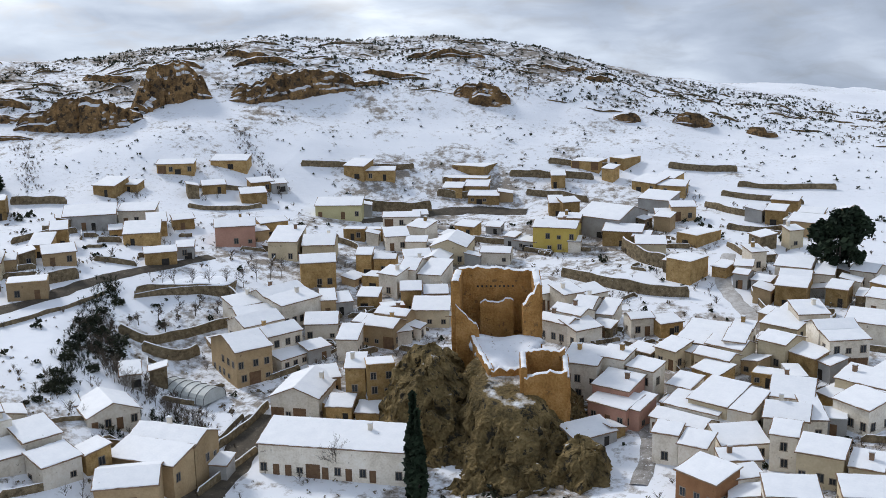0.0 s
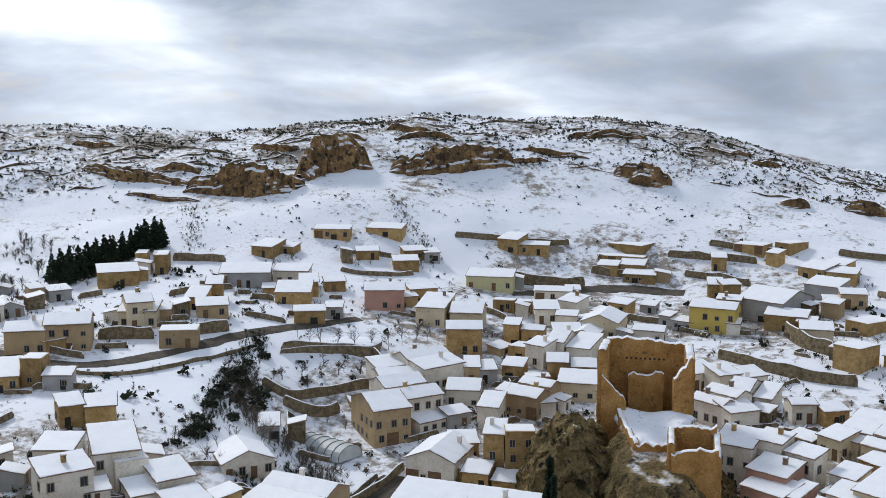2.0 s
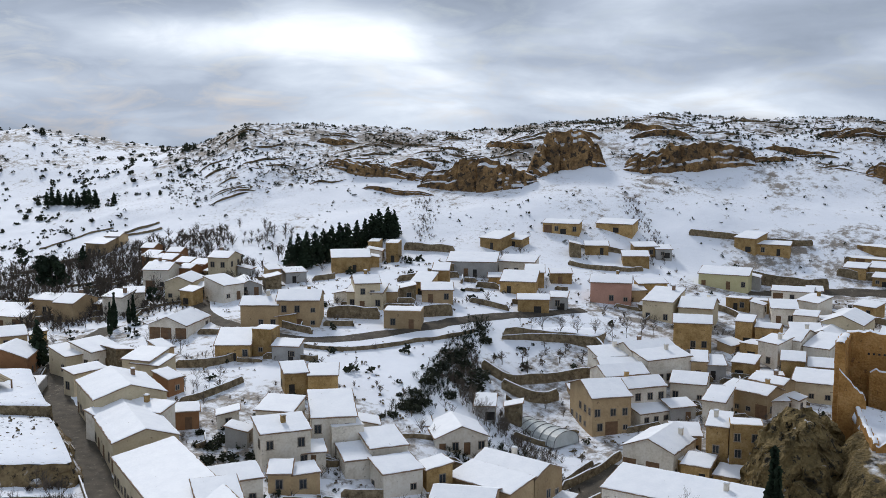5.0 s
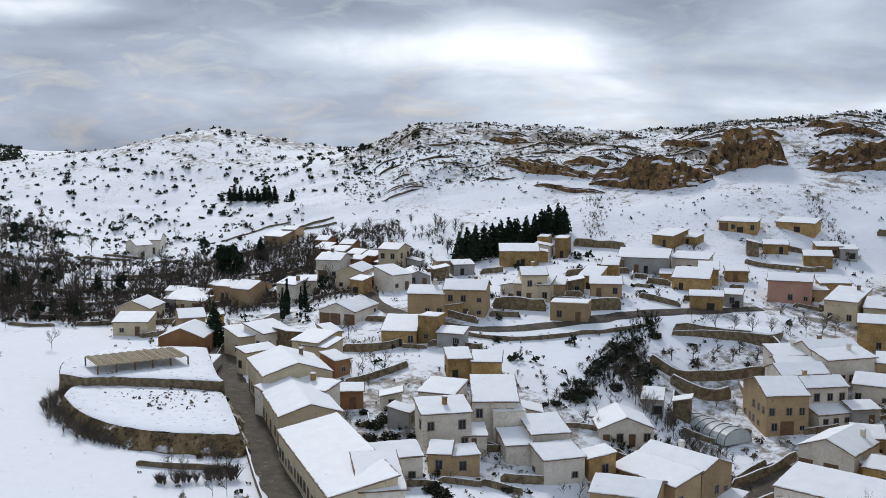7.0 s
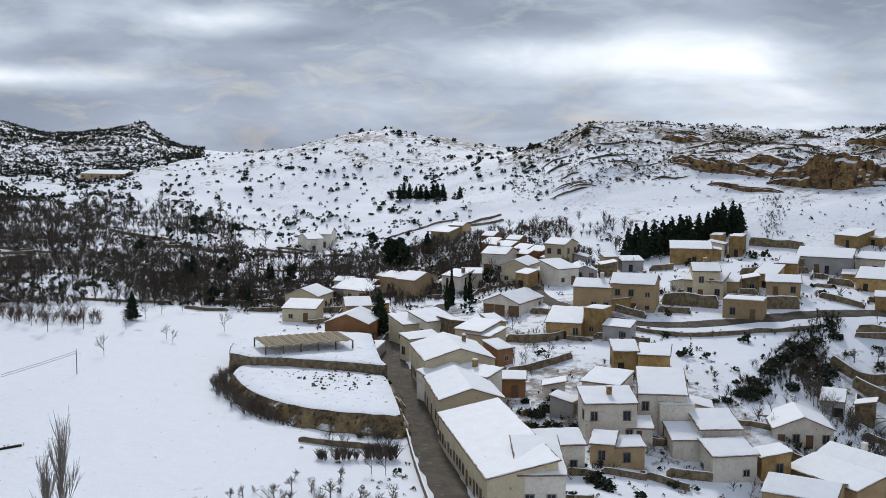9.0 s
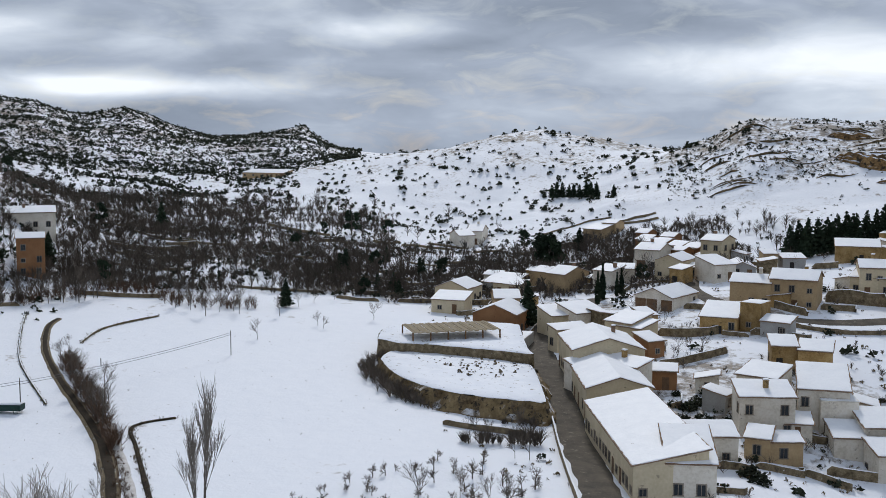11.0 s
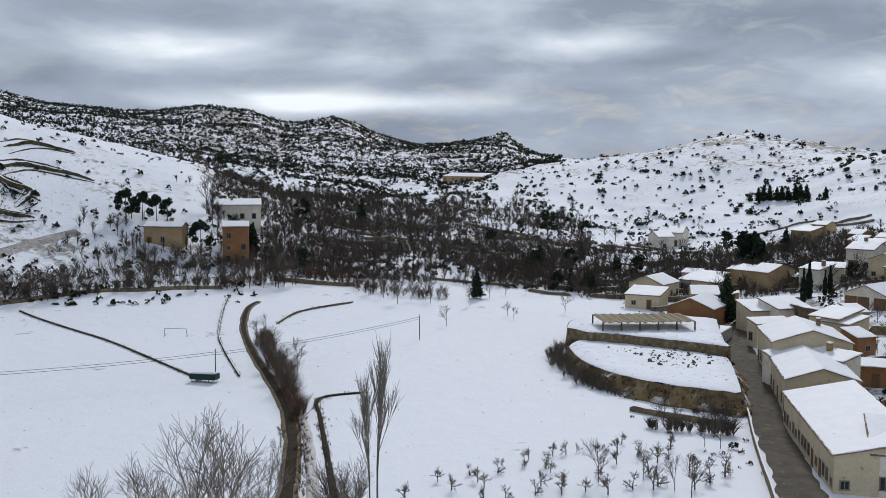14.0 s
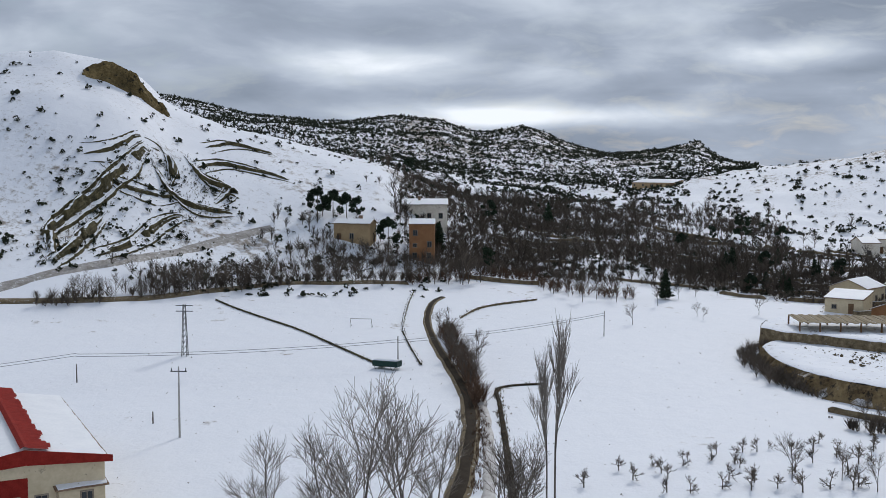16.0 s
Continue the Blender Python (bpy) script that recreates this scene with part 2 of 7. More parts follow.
def slope(x, y):
    """The broad slopes of the valley."""
    dx, dy = x - HUB[0], y - HUB[1]
    d, a = math.hypot(dx, dy), math.degrees(math.atan2(-dx, dy))
    if a < -110:
        a += 360
    if a > 140:
        a, g = 140, min(1, (a - 140) / 60)
    elif a < -30:
        a, g = -30, min(1, (-30 - a) / 60)
    else:
        g = 0
    i = max(k for k in range(len(HEADINGS) - 1) if HEADINGS[k] <= a + 1e-9)
    u = (a - HEADINGS[i]) / (HEADINGS[i + 1] - HEADINGS[i])
    u = u * u * (3 - 2 * u) * 0.5 + u * 0.5
    lo, hi = HEIGHTS[HEADINGS[i]], HEIGHTS[HEADINGS[i + 1]]
    if d >= REACH[-1]:
        z = lo[-1] * (1 - u) + hi[-1] * u
        f = min(1, (d - REACH[-1]) / 1200)
        z = z * (1 - f) - (520 - 330 * min(1, max(0, (a - 40) / 15))) * f
    else:
        j = max(k for k in range(len(REACH) - 1) if REACH[k] <= d)
        v = (d - REACH[j]) / (REACH[j + 1] - REACH[j])
        v = v * v * (3 - 2 * v) * 0.4 + v * 0.6
        p = [lo[k] * (1 - u) + hi[k] * u for k in (j, j + 1)]
        z = p[0] * (1 - v) + p[1] * v
    return z * (1 - g)


def ground_z(x, y):
    d = math.hypot(x - HUB[0], y - HUB[1])
    z = lie(x, y)
    w = min(1.0, max(0.0, (d - 240) / 160))
    p = Vector((x, y, 0))
    z += w * (1.6 * noise.noise(p / 45) + 1.5 * noise.noise(p / 17) + 0.8 * noise.noise(p / 6))
    return z


# ---- kinds of things ----
def mesh_of(name, co, faces, mat, smooth=False):
    me = bpy.data.meshes.new(name)
    me.from_pydata(co, [], faces)
    if smooth:
        me.polygons.foreach_set("use_smooth", [True] * len(me.polygons))
    for m in mat if isinstance(mat, (list, tuple)) else [mat]:
        me.materials.append(m)
    return me


def part(name, me, parent, label="", m=None):
    ob = new(name, me)
    ob.parent = parent
    if m is not None:
        ob.matrix_basis = m
    return tagged(ob, label)


def box(x0, y0, z0, x1, y1, z1, co, faces):
    b = len(co)
    co += [(x0, y0, z0), (x1, y0, z0), (x1, y1, z0), (x0, y1, z0), (x0, y0, z1), (x1, y0, z1), (x1, y1, z1), (x0, y1, z1)]
    faces += [tuple(b + i for i in f) for f in ((0, 3, 2, 1), (4, 5, 6, 7), (0, 1, 5, 4), (1, 2, 6, 5), (2, 3, 7, 6), (3, 0, 4, 7))]


def sheet(w, d, low, high, step, rng, ragged):
    """A slab between two height functions, with an uneven edge."""
    nx, ny = max(2, int(w / step)), max(2, int(d / step))
    if nx % 2:
        nx += 1
    if ny % 2:
        ny += 1
    co, faces = [], []
    for lay in (low, high):
        for j in range(ny + 1):
            for i in range(nx + 1):
                x, y = w * (i / nx - 0.5), d * (j / ny - 0.5)
                if ragged:
                    if i in (0, nx):
                        x *= 1 - ragged * rng.random() / w
                    if j in (0, ny):
                        y *= 1 - ragged * rng.random() / d
                edge = i in (0, nx) or j in (0, ny)
                co.append((x, y, lay(x, y, edge)))
    n = nx + 1
    t = n * (ny + 1)
    for j in range(ny):
        for i in range(nx):
            a = j * n + i
            faces.append((a, a + n, a + n + 1, a + 1))
            faces.append((t + a, t + a + 1, t + a + n + 1, t + a + n))
    rim = [i for i in range(n)] + [n * j + nx for j in range(1, ny + 1)] + [n * ny + i for i in range(nx - 1, -1, -1)] + [n * j for j in range(ny - 1, 0, -1)]
    for a, b in zip(rim, rim[1:] + rim[:1]):
        faces.append((a, b, t + b, t + a))
    return co, faces


def window_mesh(w, h, name):
    co, faces = [], []
    f = 0.13
    for x0, z0, x1, z1 in ((-w / 2 - f, 0, -w / 2, h), (w / 2, 0, w / 2 + f, h), (-w / 2 - f, h, w / 2 + f, h + f), (-w / 2 - f - 0.06, -f, w / 2 + f + 0.06, 0), (-0.035, 0, 0.035, h)):
        box(x0, -0.06, z0, x1, 0.04, z1, co, faces)
    return mesh_of(name, co, faces, FRAME)


def pane_mesh(w, h, mat, name):
    co, faces = [], []
    box(-w / 2, -0.02, 0, w / 2, 0.03, h, co, faces)
    return mesh_of(name, co, faces, mat)


WIN = [(window_mesh(0.9, 1.25, "window"), pane_mesh(0.9, 1.25, GLASS, "pane")), (window_mesh(0.8, 0.8, "window"), pane_mesh(0.8, 0.8, GLASS, "pane")), (window_mesh(1.1, 2.0, "window"), pane_mesh(1.1, 2.0, WOOD, "shutter"))]
# dark slabs for open doors; the shade inside is put into their colour
SHADE_PANES = [pane_mesh(1.0, 1.9, DARK, "doorway"), pane_mesh(1.7, 1.5, DARK, "doorway")]
DOORS = [pane_mesh(1.1, 2.1, WOOD, "door"), pane_mesh(2.4, 2.5, WOOD, "door")]
WALL_WORDS = {"white_plaster": "whitewashed plaster house", "cream_plaster": "cream plaster house", "ochre_stone": "old ochre stone building", "tan_render": "tan rendered house", "brown_brick": "reddish brown brick house", "yellow_render": "yellow rendered house", "lemon_render": "pale yellow long building", "rose_render": "rose rendered house", "grey_block": "grey block building", "dry_stone": "rough dry-stone shed"}
ROOF_WORDS = {"ridge": "snow-covered gable roof", "gable": "snow-covered gable end roof", "lean": "snow-covered sloping tile roof", "flat": "flat snowy top"}


def chimney(rng, x, y, z, parent):
    co, faces = [], []
    box(x - 0.35, y - 0.3, z - 0.6, x + 0.35, y + 0.3, z + 0.9, co, faces)
    box(x - 0.42, y - 0.37, z + 0.9, x + 0.42, y + 0.37, z + 1.0, co, faces)
    c = part("chimney", mesh_of("chimney", co, faces, rng.choice([PLASTER, TILE, OCHRE])), parent)
    co, faces = [], []
    box(x - 0.36, y - 0.3, z + 1.004, x + 0.36, y + 0.3, z + 1.2, co, faces)
    part("snow_cap", mesh_of("snow_cap", co, faces, SNOW), c)


def house(x, y, z, turn, w, d, h, rise, kind, mat, label=""):
    rng = random.Random(int(x * 13 + y * 7))
    far = math.hypot(x, y) > 235
    if not label and kind != "gable" and x > -105 and 140 < y < 262 and max(w, d) > 8.8:
        m = pose(x, y, 0, 0, 0, turn)
        k = rng.uniform(0.42, 0.58)
        if d >= w:
            cuts = ((0, d * (k - 1) / 2, w, d * k, h), (0, d * k / 2, w, d * (1 - k), h + 0.9))
        else:
            cuts = ((w * (k - 1) / 2, 0, w * k - 0.7, d, h + 0.5), (w * k / 2, 0, w * (1 - k) - 0.7, d * 0.9, h - 0.5))
        for lx, ly, ww, dd, hh in cuts:
            p = m @ Vector((lx, ly, 0))
            house(p.x, p.y, z, turn + rng.uniform(-3, 3), ww, dd, hh, min(rise, 0.2 * dd), kind if kind == "flat" else rng.choice(("lean", "ridge", kind)), mat, WALL_WORDS[mat.name] + " with a steep snowy roof")
        return
    root = new("house", None)
    root.matrix_basis = pose(x, y, z, 0, 0, turn)

    def top(px, py, edge=False):
        if kind == "lean":
            return h + rise * (py + d / 2) / d
        if kind == "ridge":
            return h + rise * (1 - abs(py) / (d / 2))
        if kind == "gable":
            return h + rise * (1 - abs(px) / (w / 2))
        return h

    ring = [(-w / 2, -d / 2)]
    if kind == "gable":
        ring.append((0, -d / 2))
    ring.append((w / 2, -d / 2))
    if kind == "ridge":
        ring.append((w / 2, 0))
    ring.append((w / 2, d / 2))
    if kind == "gable":
        ring.append((0, d / 2))
    ring.append((-w / 2, d / 2))
    if kind == "ridge":
        ring.append((-w / 2, 0))
    n = len(ring)
    co = [(px, py, -5.0) for px, py in ring] + [(px, py, top(px, py)) for px, py in ring]
    faces = [(i, (i + 1) % n, n + (i + 1) % n, n + i) for i in range(n)]
    wall = part("wall", mesh_of("wall", co, faces, mat), root)
    o = 0.1 if kind == "flat" else 0.33
    t = 0.11
    co, faces = sheet(w + 2 * o, d + 2 * o, lambda a, b, e: top(a, b) + 0.01, lambda a, b, e: top(a, b) + t, 99, rng, 0)
    roof = part("roof", mesh_of("roof", co, faces, TILE if kind != "flat" else mat), root)
    s = rng.uniform(0, 50)
    co, faces = sheet(
        w + 2 * o - 0.16, d + 2 * o - 0.16, lambda a, b, e: top(a, b) + t + 0.004,
        lambda a, b, e: top(a, b) + t + (0.09 if e else 0.12) + 0.03 * noise.noise(Vector((a * 0.6 + s, b * 0.6, 1))), 1.5 if far else 0.9, rng, 0.32)
    part("snow", mesh_of("snow", co, faces, ROOFSNOW), roof, "thick soft snow on the roof")
    rows = max(1, int((h - 0.6) // 2.6))
    if mat in (OCHRE, GREY) and (far or h < 5) and w > 3 and rng.random() < 0.8:
        part("doorway", SHADE_PANES[rng.randrange(2)], root, "dark open doorway", pose(rng.uniform(-0.28, 0.28) * w, -d / 2 - 0.012, 0.0))
    sides = [(w, lambda u: pose(u, -d / 2, 0, 0, 0, 0)), (d, lambda u: pose(-w / 2, u, 0, 0, 0, -90)), (d, lambda u: pose(w / 2, u, 0, 0, 0, 90))]
    poor = mat in (OCHRE, GREY) and (far or h < 5)
    for k, (span, put) in enumerate(sides):
        cols = int((span - 0.8) // (1.95 if not far else 2.4))
        if cols < 1 or (k and far and rng.random() < 0.4):
            continue
        for r in range(rows):
            for c in range(cols):
                if rng.random() < (0.72 if poor else 0.13 if k == 0 else 0.4):
                    continue
                u = span * ((c + 0.5 + rng.uniform(-0.12, 0.12)) / cols - 0.5)
                if r == 0 and k == 0 and rng.random() < 0.3:
                    part("door", DOORS[1 if rng.random() < 0.3 and span > 6 else 0], root, "dark wooden door", put(u) @ pose(0, -0.02, 0.02))
                    continue
                ht = 0.9 + r * 2.7
                if ht + 1.7 > h + (0.3 if k == 0 and kind in ("ridge", "gable") else 0):
                    if ht + 1.2 > h:
                        continue
                    wm, pm = WIN[1]
                else:
                    wm, pm = WIN[0] if rng.random() < 0.75 else WIN[1]
                win = part("window", wm, root, "", put(u) @ pose(0, 0, ht))
                part("pane", pm, win)
    if not poor and h >= 4 and kind != "flat" and d < 20 and rng.random() < 0.6:
        cx, cy = rng.uniform(-0.3, 0.3) * w, rng.uniform(0, 0.3) * d
        chimney(rng, cx, cy, top(cx, cy) + 0.3, root)
    return tagged(root, label or WALL_WORDS[mat.name] + " with a " + ROOF_WORDS[kind], "house", "village houses")


def smooth_line(pts, step):
    out = []
    n = len(pts)
    for i in range(n - 1):
        p0, p1, p2, p3 = pts[max(0, i - 1)], pts[i], pts[i + 1], pts[min(n - 1, i + 2)]
        k = max(1, int(math.dist(p1, p2) / step))
        for j in range(k):
            t = j / k
            out.append(tuple(0.5 * (2 * b + (c - a) * t + (2 * a - 5 * b + 4 * c - e) * t * t + (3 * b - a - 3 * c + e) * t ** 3) for a, b, c, e in zip(p0, p1, p2, p3)))
    return out + [pts[-1]]


def across(line, i):
    a, b = line[max(0, i - 1)], line[min(len(line) - 1, i + 1)]
    l = math.dist(a, b) or 1
    return -(b[1] - a[1]) / l, (b[0] - a[0]) / l


LIFT = [0.10]
WAYS = []


def ribbon(pts, mat, width, name, label):
    """A road, path or stream that follows the ground."""
    line = smooth_line(pts, 1.5)
    w0, w1 = width if isinstance(width, tuple) else (width, width)
    if name in ("street", "road", "lane"):
        WAYS.extend(line)
    LIFT[0] += 0.012
    co, faces = [], []
    m = 6
    for i, (x, y) in enumerate(line):
        nx, ny = across(line, i)
        wob = (w0 + (w1 - w0) * i / len(line)) / 2 * (1 + 0.3 * noise.noise(Vector((x / 4, y / 4, 3))))
        for k in range(m + 1):
            q = wob * (2 * k / m - 1)
            px, py = x + nx * q, y + ny * q
            co.append((px, py, ground_z(px, py) + (LIFT[0] if 0 < k < m else 0.02)))
    for i in range(len(line) - 1):
        for k in range(m):
            a = i * (m + 1) + k
            faces.append((a, a + m + 1, a + m + 2, a + 1))
    return tagged(new(name, mesh_of(name, co, faces, mat, True)), label, name, kind="structure")


def stone_wall(pts, h):
    """A dry-stone terrace wall with a snow-capped, uneven top."""
    line = smooth_line(pts, 0.8)
    rng = random.Random(int(pts[0][0] * 31))
    co, faces, sco, sf = [], [], [], []
    n = len(line)
    tops = []
    for i, (x, y) in enumerate(line):
        nx, ny = across(line, i)
        g = ground_z(x, y)
        hh = h * (1 + 0.25 * noise.noise(Vector((x / 5, y / 5, 7)))) * (0.55 if i in (0, n - 1) else 1)
        th = min(0.75, 0.25 + 0.2 * h)
        for q, zz in ((-0.35 * th, -2.0), (-0.25 * th, hh), (0.25 * th, hh), (0.35 * th, -2.0)):
            co.append((x + nx * q + rng.uniform(-0.05, 0.05), y + ny * q, g + zz + rng.uniform(-0.08, 0.08)))
        for q, zz in ((-0.27, hh + 0.04), (-0.18, hh + 0.22 * th), (0.18, hh + 0.22 * th), (0.27, hh + 0.04)):
            q *= th
            sco.append((x + nx * q, y + ny * q, g + zz + 0.05 * noise.noise(Vector((x, y, 0)))))
    for i in range(n - 1):
        for k in range(3):
            a = 4 * i + k
            f = (a, a + 1, a + 5, a + 4)
            faces.append(f)
            sf.append(f)
    wall = tagged(new("stone_wall", mesh_of("stone_wall", co, faces, STONEWALL)), "dry-stone terrace wall capped with snow", "stone wall", "terrace walls")
    part("snow_cap", mesh_of("snow_cap", sco, sf, SNOW, True), wall)
    return wall


def tube(a, b, r0, r1, co, faces, k=4):
    a, b = Vector(a), Vector(b)
    ax = (b - a).normalized()
    u = ax.cross(Vector((0.3, 0.9, 0.2))).normalized()
    v = ax.cross(u)
    s = len(co)
    for c, r in ((a, r0), (b, r1)):
        for i in range(k):
            t = 2 * math.pi * i / k
            co.append(tuple(c + (u * math.cos(t) + v * math.sin(t)) * r))
    faces += [(s + i, s + (i + 1) % k, s + k + (i + 1) % k, s + k + i) for i in range(k)]


def bare_tree_meshes(seed, spread, upright, levels, girth, fork=3, stem=0.3, twig=None):
    """Trunk with limbs, and the twigs, of a leafless tree one metre high."""
    rng = random.Random(seed)
    tc, tf, wc, wf = [], [], [], []

    def grow(p, dirn, length, r, lev):
        q = p + dirn * length
        tube(p, q, r, r * 0.68, tc if lev < 2 else wc, tf if lev < 2 else wf, 5 if lev < 2 else 3)
        if lev >= levels:
            return
        for _ in range(fork + (1 if lev else 0)):
            a = Vector((rng.gauss(0, 1), rng.gauss(0, 1), rng.gauss(0, 0.6)))
            nd = (dirn * upright + a.normalized() * spread + Vector((0, 0, 0.25))).normalized()
            k = rng.uniform(0.45, 1.0)
            grow(p + dirn * length * k, nd, length * rng.uniform(0.6, 0.82), r * 0.62, lev + 1)
        grow(q, (dirn + Vector((rng.gauss(0, 0.15), rng.gauss(0, 0.15), 0.1))).normalized(), length * 0.75, r * 0.66, lev + 1)

    grow(Vector((0, 0, -0.02)), Vector((0, 0, 1)), stem, girth, 0)
    top = max(c[2] for c in wc)
    sc = 1 / top
    tc = [(a * sc, b * sc, c * sc) for a, b, c in tc]
    wc = [(a * sc, b * sc, c * sc) for a, b, c in wc]
    return mesh_of("trunk", tc, tf, BARK), mesh_of("crown", wc, wf, twig or TWIG)


BARE = [bare_tree_meshes(s, 0.85, 1.0, 4, 0.011, 2) for s in (1, 2, 3)]
DENSE = [bare_tree_meshes(s, 0.82, 1.0, 4, 0.0085, 2, 0.2, TWIG) for s in (11, 12, 13)]
DOMED = [bare_tree_meshes(s, 0.8, 0.95, 5, 0.0058, 2, 0.17, PALE_TWIG) for s in (14, 15)]
TALL = [bare_tree_meshes(s, 0.17, 1.2, 5, 0.0042, 2, 0.22, PALE_TWIG) for s in (21, 22, 23)]
PRUNED = [bare_tree_meshes(s, 1.3, 0.8, 4, 0.034, 2) for s in (31, 32, 33)]


def spray(p, h, n, lean, thick, low, rng, co, faces):
    """Thin bare stems that fan out from a foot or a short trunk."""
    for _ in range(n):
        a, r = rng.uniform(0, 6.283), lean * math.sqrt(rng.random())
        z0 = low * h * rng.random()
        b = Vector((p[0], p[1], p[2] + z0))
        l = (h - z0) * rng.uniform(0.55, 1.0)
        tip = b + Vector((math.cos(a) * r, math.sin(a) * r, 1.0)).normalized() * l
        t = rng.uniform(0, 6.283)
        side = Vector((math.cos(t), math.sin(t), 0.3)) * thick * rng.uniform(0.6, 1.3)
        mid = b.lerp(tip, 0.55) + Vector((0, 0, l * 0.05))
        i = len(co)
        co += [tuple(b - side), tuple(b + side), tuple(mid + side * 0.8), tuple(mid - side * 0.8), tuple(tip)]
        faces += [(i, i + 1, i + 2, i + 3), (i + 3, i + 2, i + 4)]


def woods(name, spots, label, rng):
    """Far bare trees, past counting, joined into one."""
    co, faces = [], []
    for x, y, h in spots:
        z = ground_z(x, y) - 0.1
        tube((x, y, z), (x + rng.gauss(0, 0.3), y + rng.gauss(0, 0.3), z + h * 0.8), 0.02 * h, 0.006 * h, co, faces, 3)
        spray((x, y, z + 0.12 * h), h * 0.9, 40, rng.uniform(0.9, 1.7), 0.005 * h + 0.026, 0.6, rng, co, faces)
    return tagged(new(name, mesh_of(name, co, faces, TWIG)), label, "trees", kind="stuff")


def brush(name, pts, width, n, h, mat, label, seed, stems=18):
    """A belt of leafless brush or dead grass along a line, past counting."""
    rng = random.Random(seed)
    line = smooth_line(pts, 0.7)
    co, faces = [], []
    for _ in range(n):
        x, y = line[rng.randrange(len(line))]
        x, y = x + rng.gauss(0, width / 2), y + rng.gauss(0, width / 2)
        k = h * rng.uniform(0.4, 1.15)
        spray((x, y, ground_z(x, y) - 0.05), k, stems, 1.25, 0.006 * k + 0.018, 0.5, rng, co, faces)
    return tagged(new(name, mesh_of(name, co, faces, mat)), label, "brush", kind="stuff")


def planted(name, meshes, x, y, h, label, category, group, wide=1.0):
    rng = random.Random(int(x * 17 + y * 29))
    tm, cm = meshes[rng.randrange(len(meshes))]
    tr = new(name, tm)
    tr.matrix_basis = pose(x, y, ground_z(x, y) - 0.05, 0, 0, rng.uniform(0, 360)) @ Matrix.Diagonal((h * wide, h * wide, h, 1))
    part("crown", cm, tr)
    return tagged(tr, label, category, group)


def bare_tree(x, y, h=6.0):
    return planted("bare_tree", BARE, x, y, h, "leafless grey-brown tree standing in snow", "tree", "bare trees")


def big_bare_tree(x, y, h=12.0):
    return planted("bare_tree", DOMED if x > -92 else DENSE, x, y, h, "large leafless tree with dense fine twigs", "tree", "large bare trees")


def poplar(x, y, h=14.0):
    return planted("poplar", TALL, x, y, h, "tall slender leafless poplar", "tree", "poplars")


def fruit_tree(x, y, h=2.6):
    return planted("fruit_tree", PRUNED, x, y, h, "pruned leafless fruit tree with stubby limbs", "tree", "orchard trees")


def leaf_cards(count, shape, size, rng, co, faces):
    """Many small tilted clumps; shape() gives a place for each."""
    for _ in range(count):
        p = Vector(shape())
        a = Vector((rng.gauss(0, 1), rng.gauss(0, 1), rng.gauss(0, 0.7))).normalized()
        b = a.cross(Vector((rng.gauss(0, 1), rng.gauss(0, 1), rng.gauss(0, 1)))).normalized()
        s = size * rng.uniform(0.6, 1.4)
        i = len(co)
        co += [tuple(p + a * s), tuple(p + b * s * 0.7), tuple(p - a * s), tuple(p - b * s * 0.7 + Vector((0, 0, s * 0.3)))]
        faces.append((i, i + 1, i + 2, i + 3))


def evergreen_meshes(seed, kind):
    rng = random.Random(seed)
    co, faces, tc, tf = [], [], [], []
    tube((0, 0, -0.03), (0, 0, 0.9), 0.022, 0.006, tc, tf, 6)
    lumps = [(rng.uniform(0, 6.28), rng.uniform(0.3, 0.95), rng.uniform(0.08, 0.16)) for _ in range(14)]

    def place():
        a = rng.uniform(0, 6.283)
        if kind == "fir":
            z = 0.06 + 0.94 * (1 - math.sqrt(rng.random()))
            tier = 0.75 + 0.25 * math.sin(z * 60)
            r = 0.31 * (1 - z) ** 0.7 * tier * math.sqrt(rng.uniform(0.3, 1)) * (1 + 0.2 * math.sin(a * 5 + z * 20))
            return r * math.cos(a), r * math.sin(a), z
        if kind == "cypress":
            z = rng.uniform(0.04, 1)
            r = 0.085 * math.sin(min(1, z * 1.15 + 0.12) * math.pi) ** 0.6 * math.sqrt(rng.uniform(0.3, 1))
            return r * math.cos(a), r * math.sin(a), z
        if kind == "pine":
            la, lz, lr = lumps[rng.randrange(14)]
            q = (0.24 * math.sin(math.pi * min(1, lz)) + 0.04)
            v = Vector((rng.gauss(0, 1), rng.gauss(0, 1), rng.gauss(0, 0.8))).normalized() * lr * rng.uniform(0.5, 1)
            return q * math.cos(la) + v.x, q * math.sin(la) + v.y, lz + v.z
        v = Vector((rng.gauss(0, 1), rng.gauss(0, 1), abs(rng.gauss(0, 0.8)))).normalized() * rng.uniform(0.55, 1)
        k = 0.75 + 0.35 * noise.noise(v * 2 + Vector((seed, 0, 0)))
        return v.x * 0.75 * k, v.y * 0.75 * k, v.z * 0.95 * k

    if kind == "bush":
        leaf_cards(420, place, 0.085, rng, co, faces)
    else:
        leaf_cards(900, place, 0.045 if kind != "cypress" else 0.035, rng, co, faces)
    return mesh_of("trunk", tc, tf, BARK), mesh_of("crown", co, faces, NEEDLE if kind != "bush" else SCRUB)


FIRS = [evergreen_meshes(s, "fir") for s in (1, 2)]
PINES = [evergreen_meshes(s, "pine") for s in (3, 4, 5)]
CYPRESS = [evergreen_meshes(s, "cypress") for s in (6, 7)]
BUSHES = [evergreen_meshes(s, "bush") for s in (8, 9, 10)]


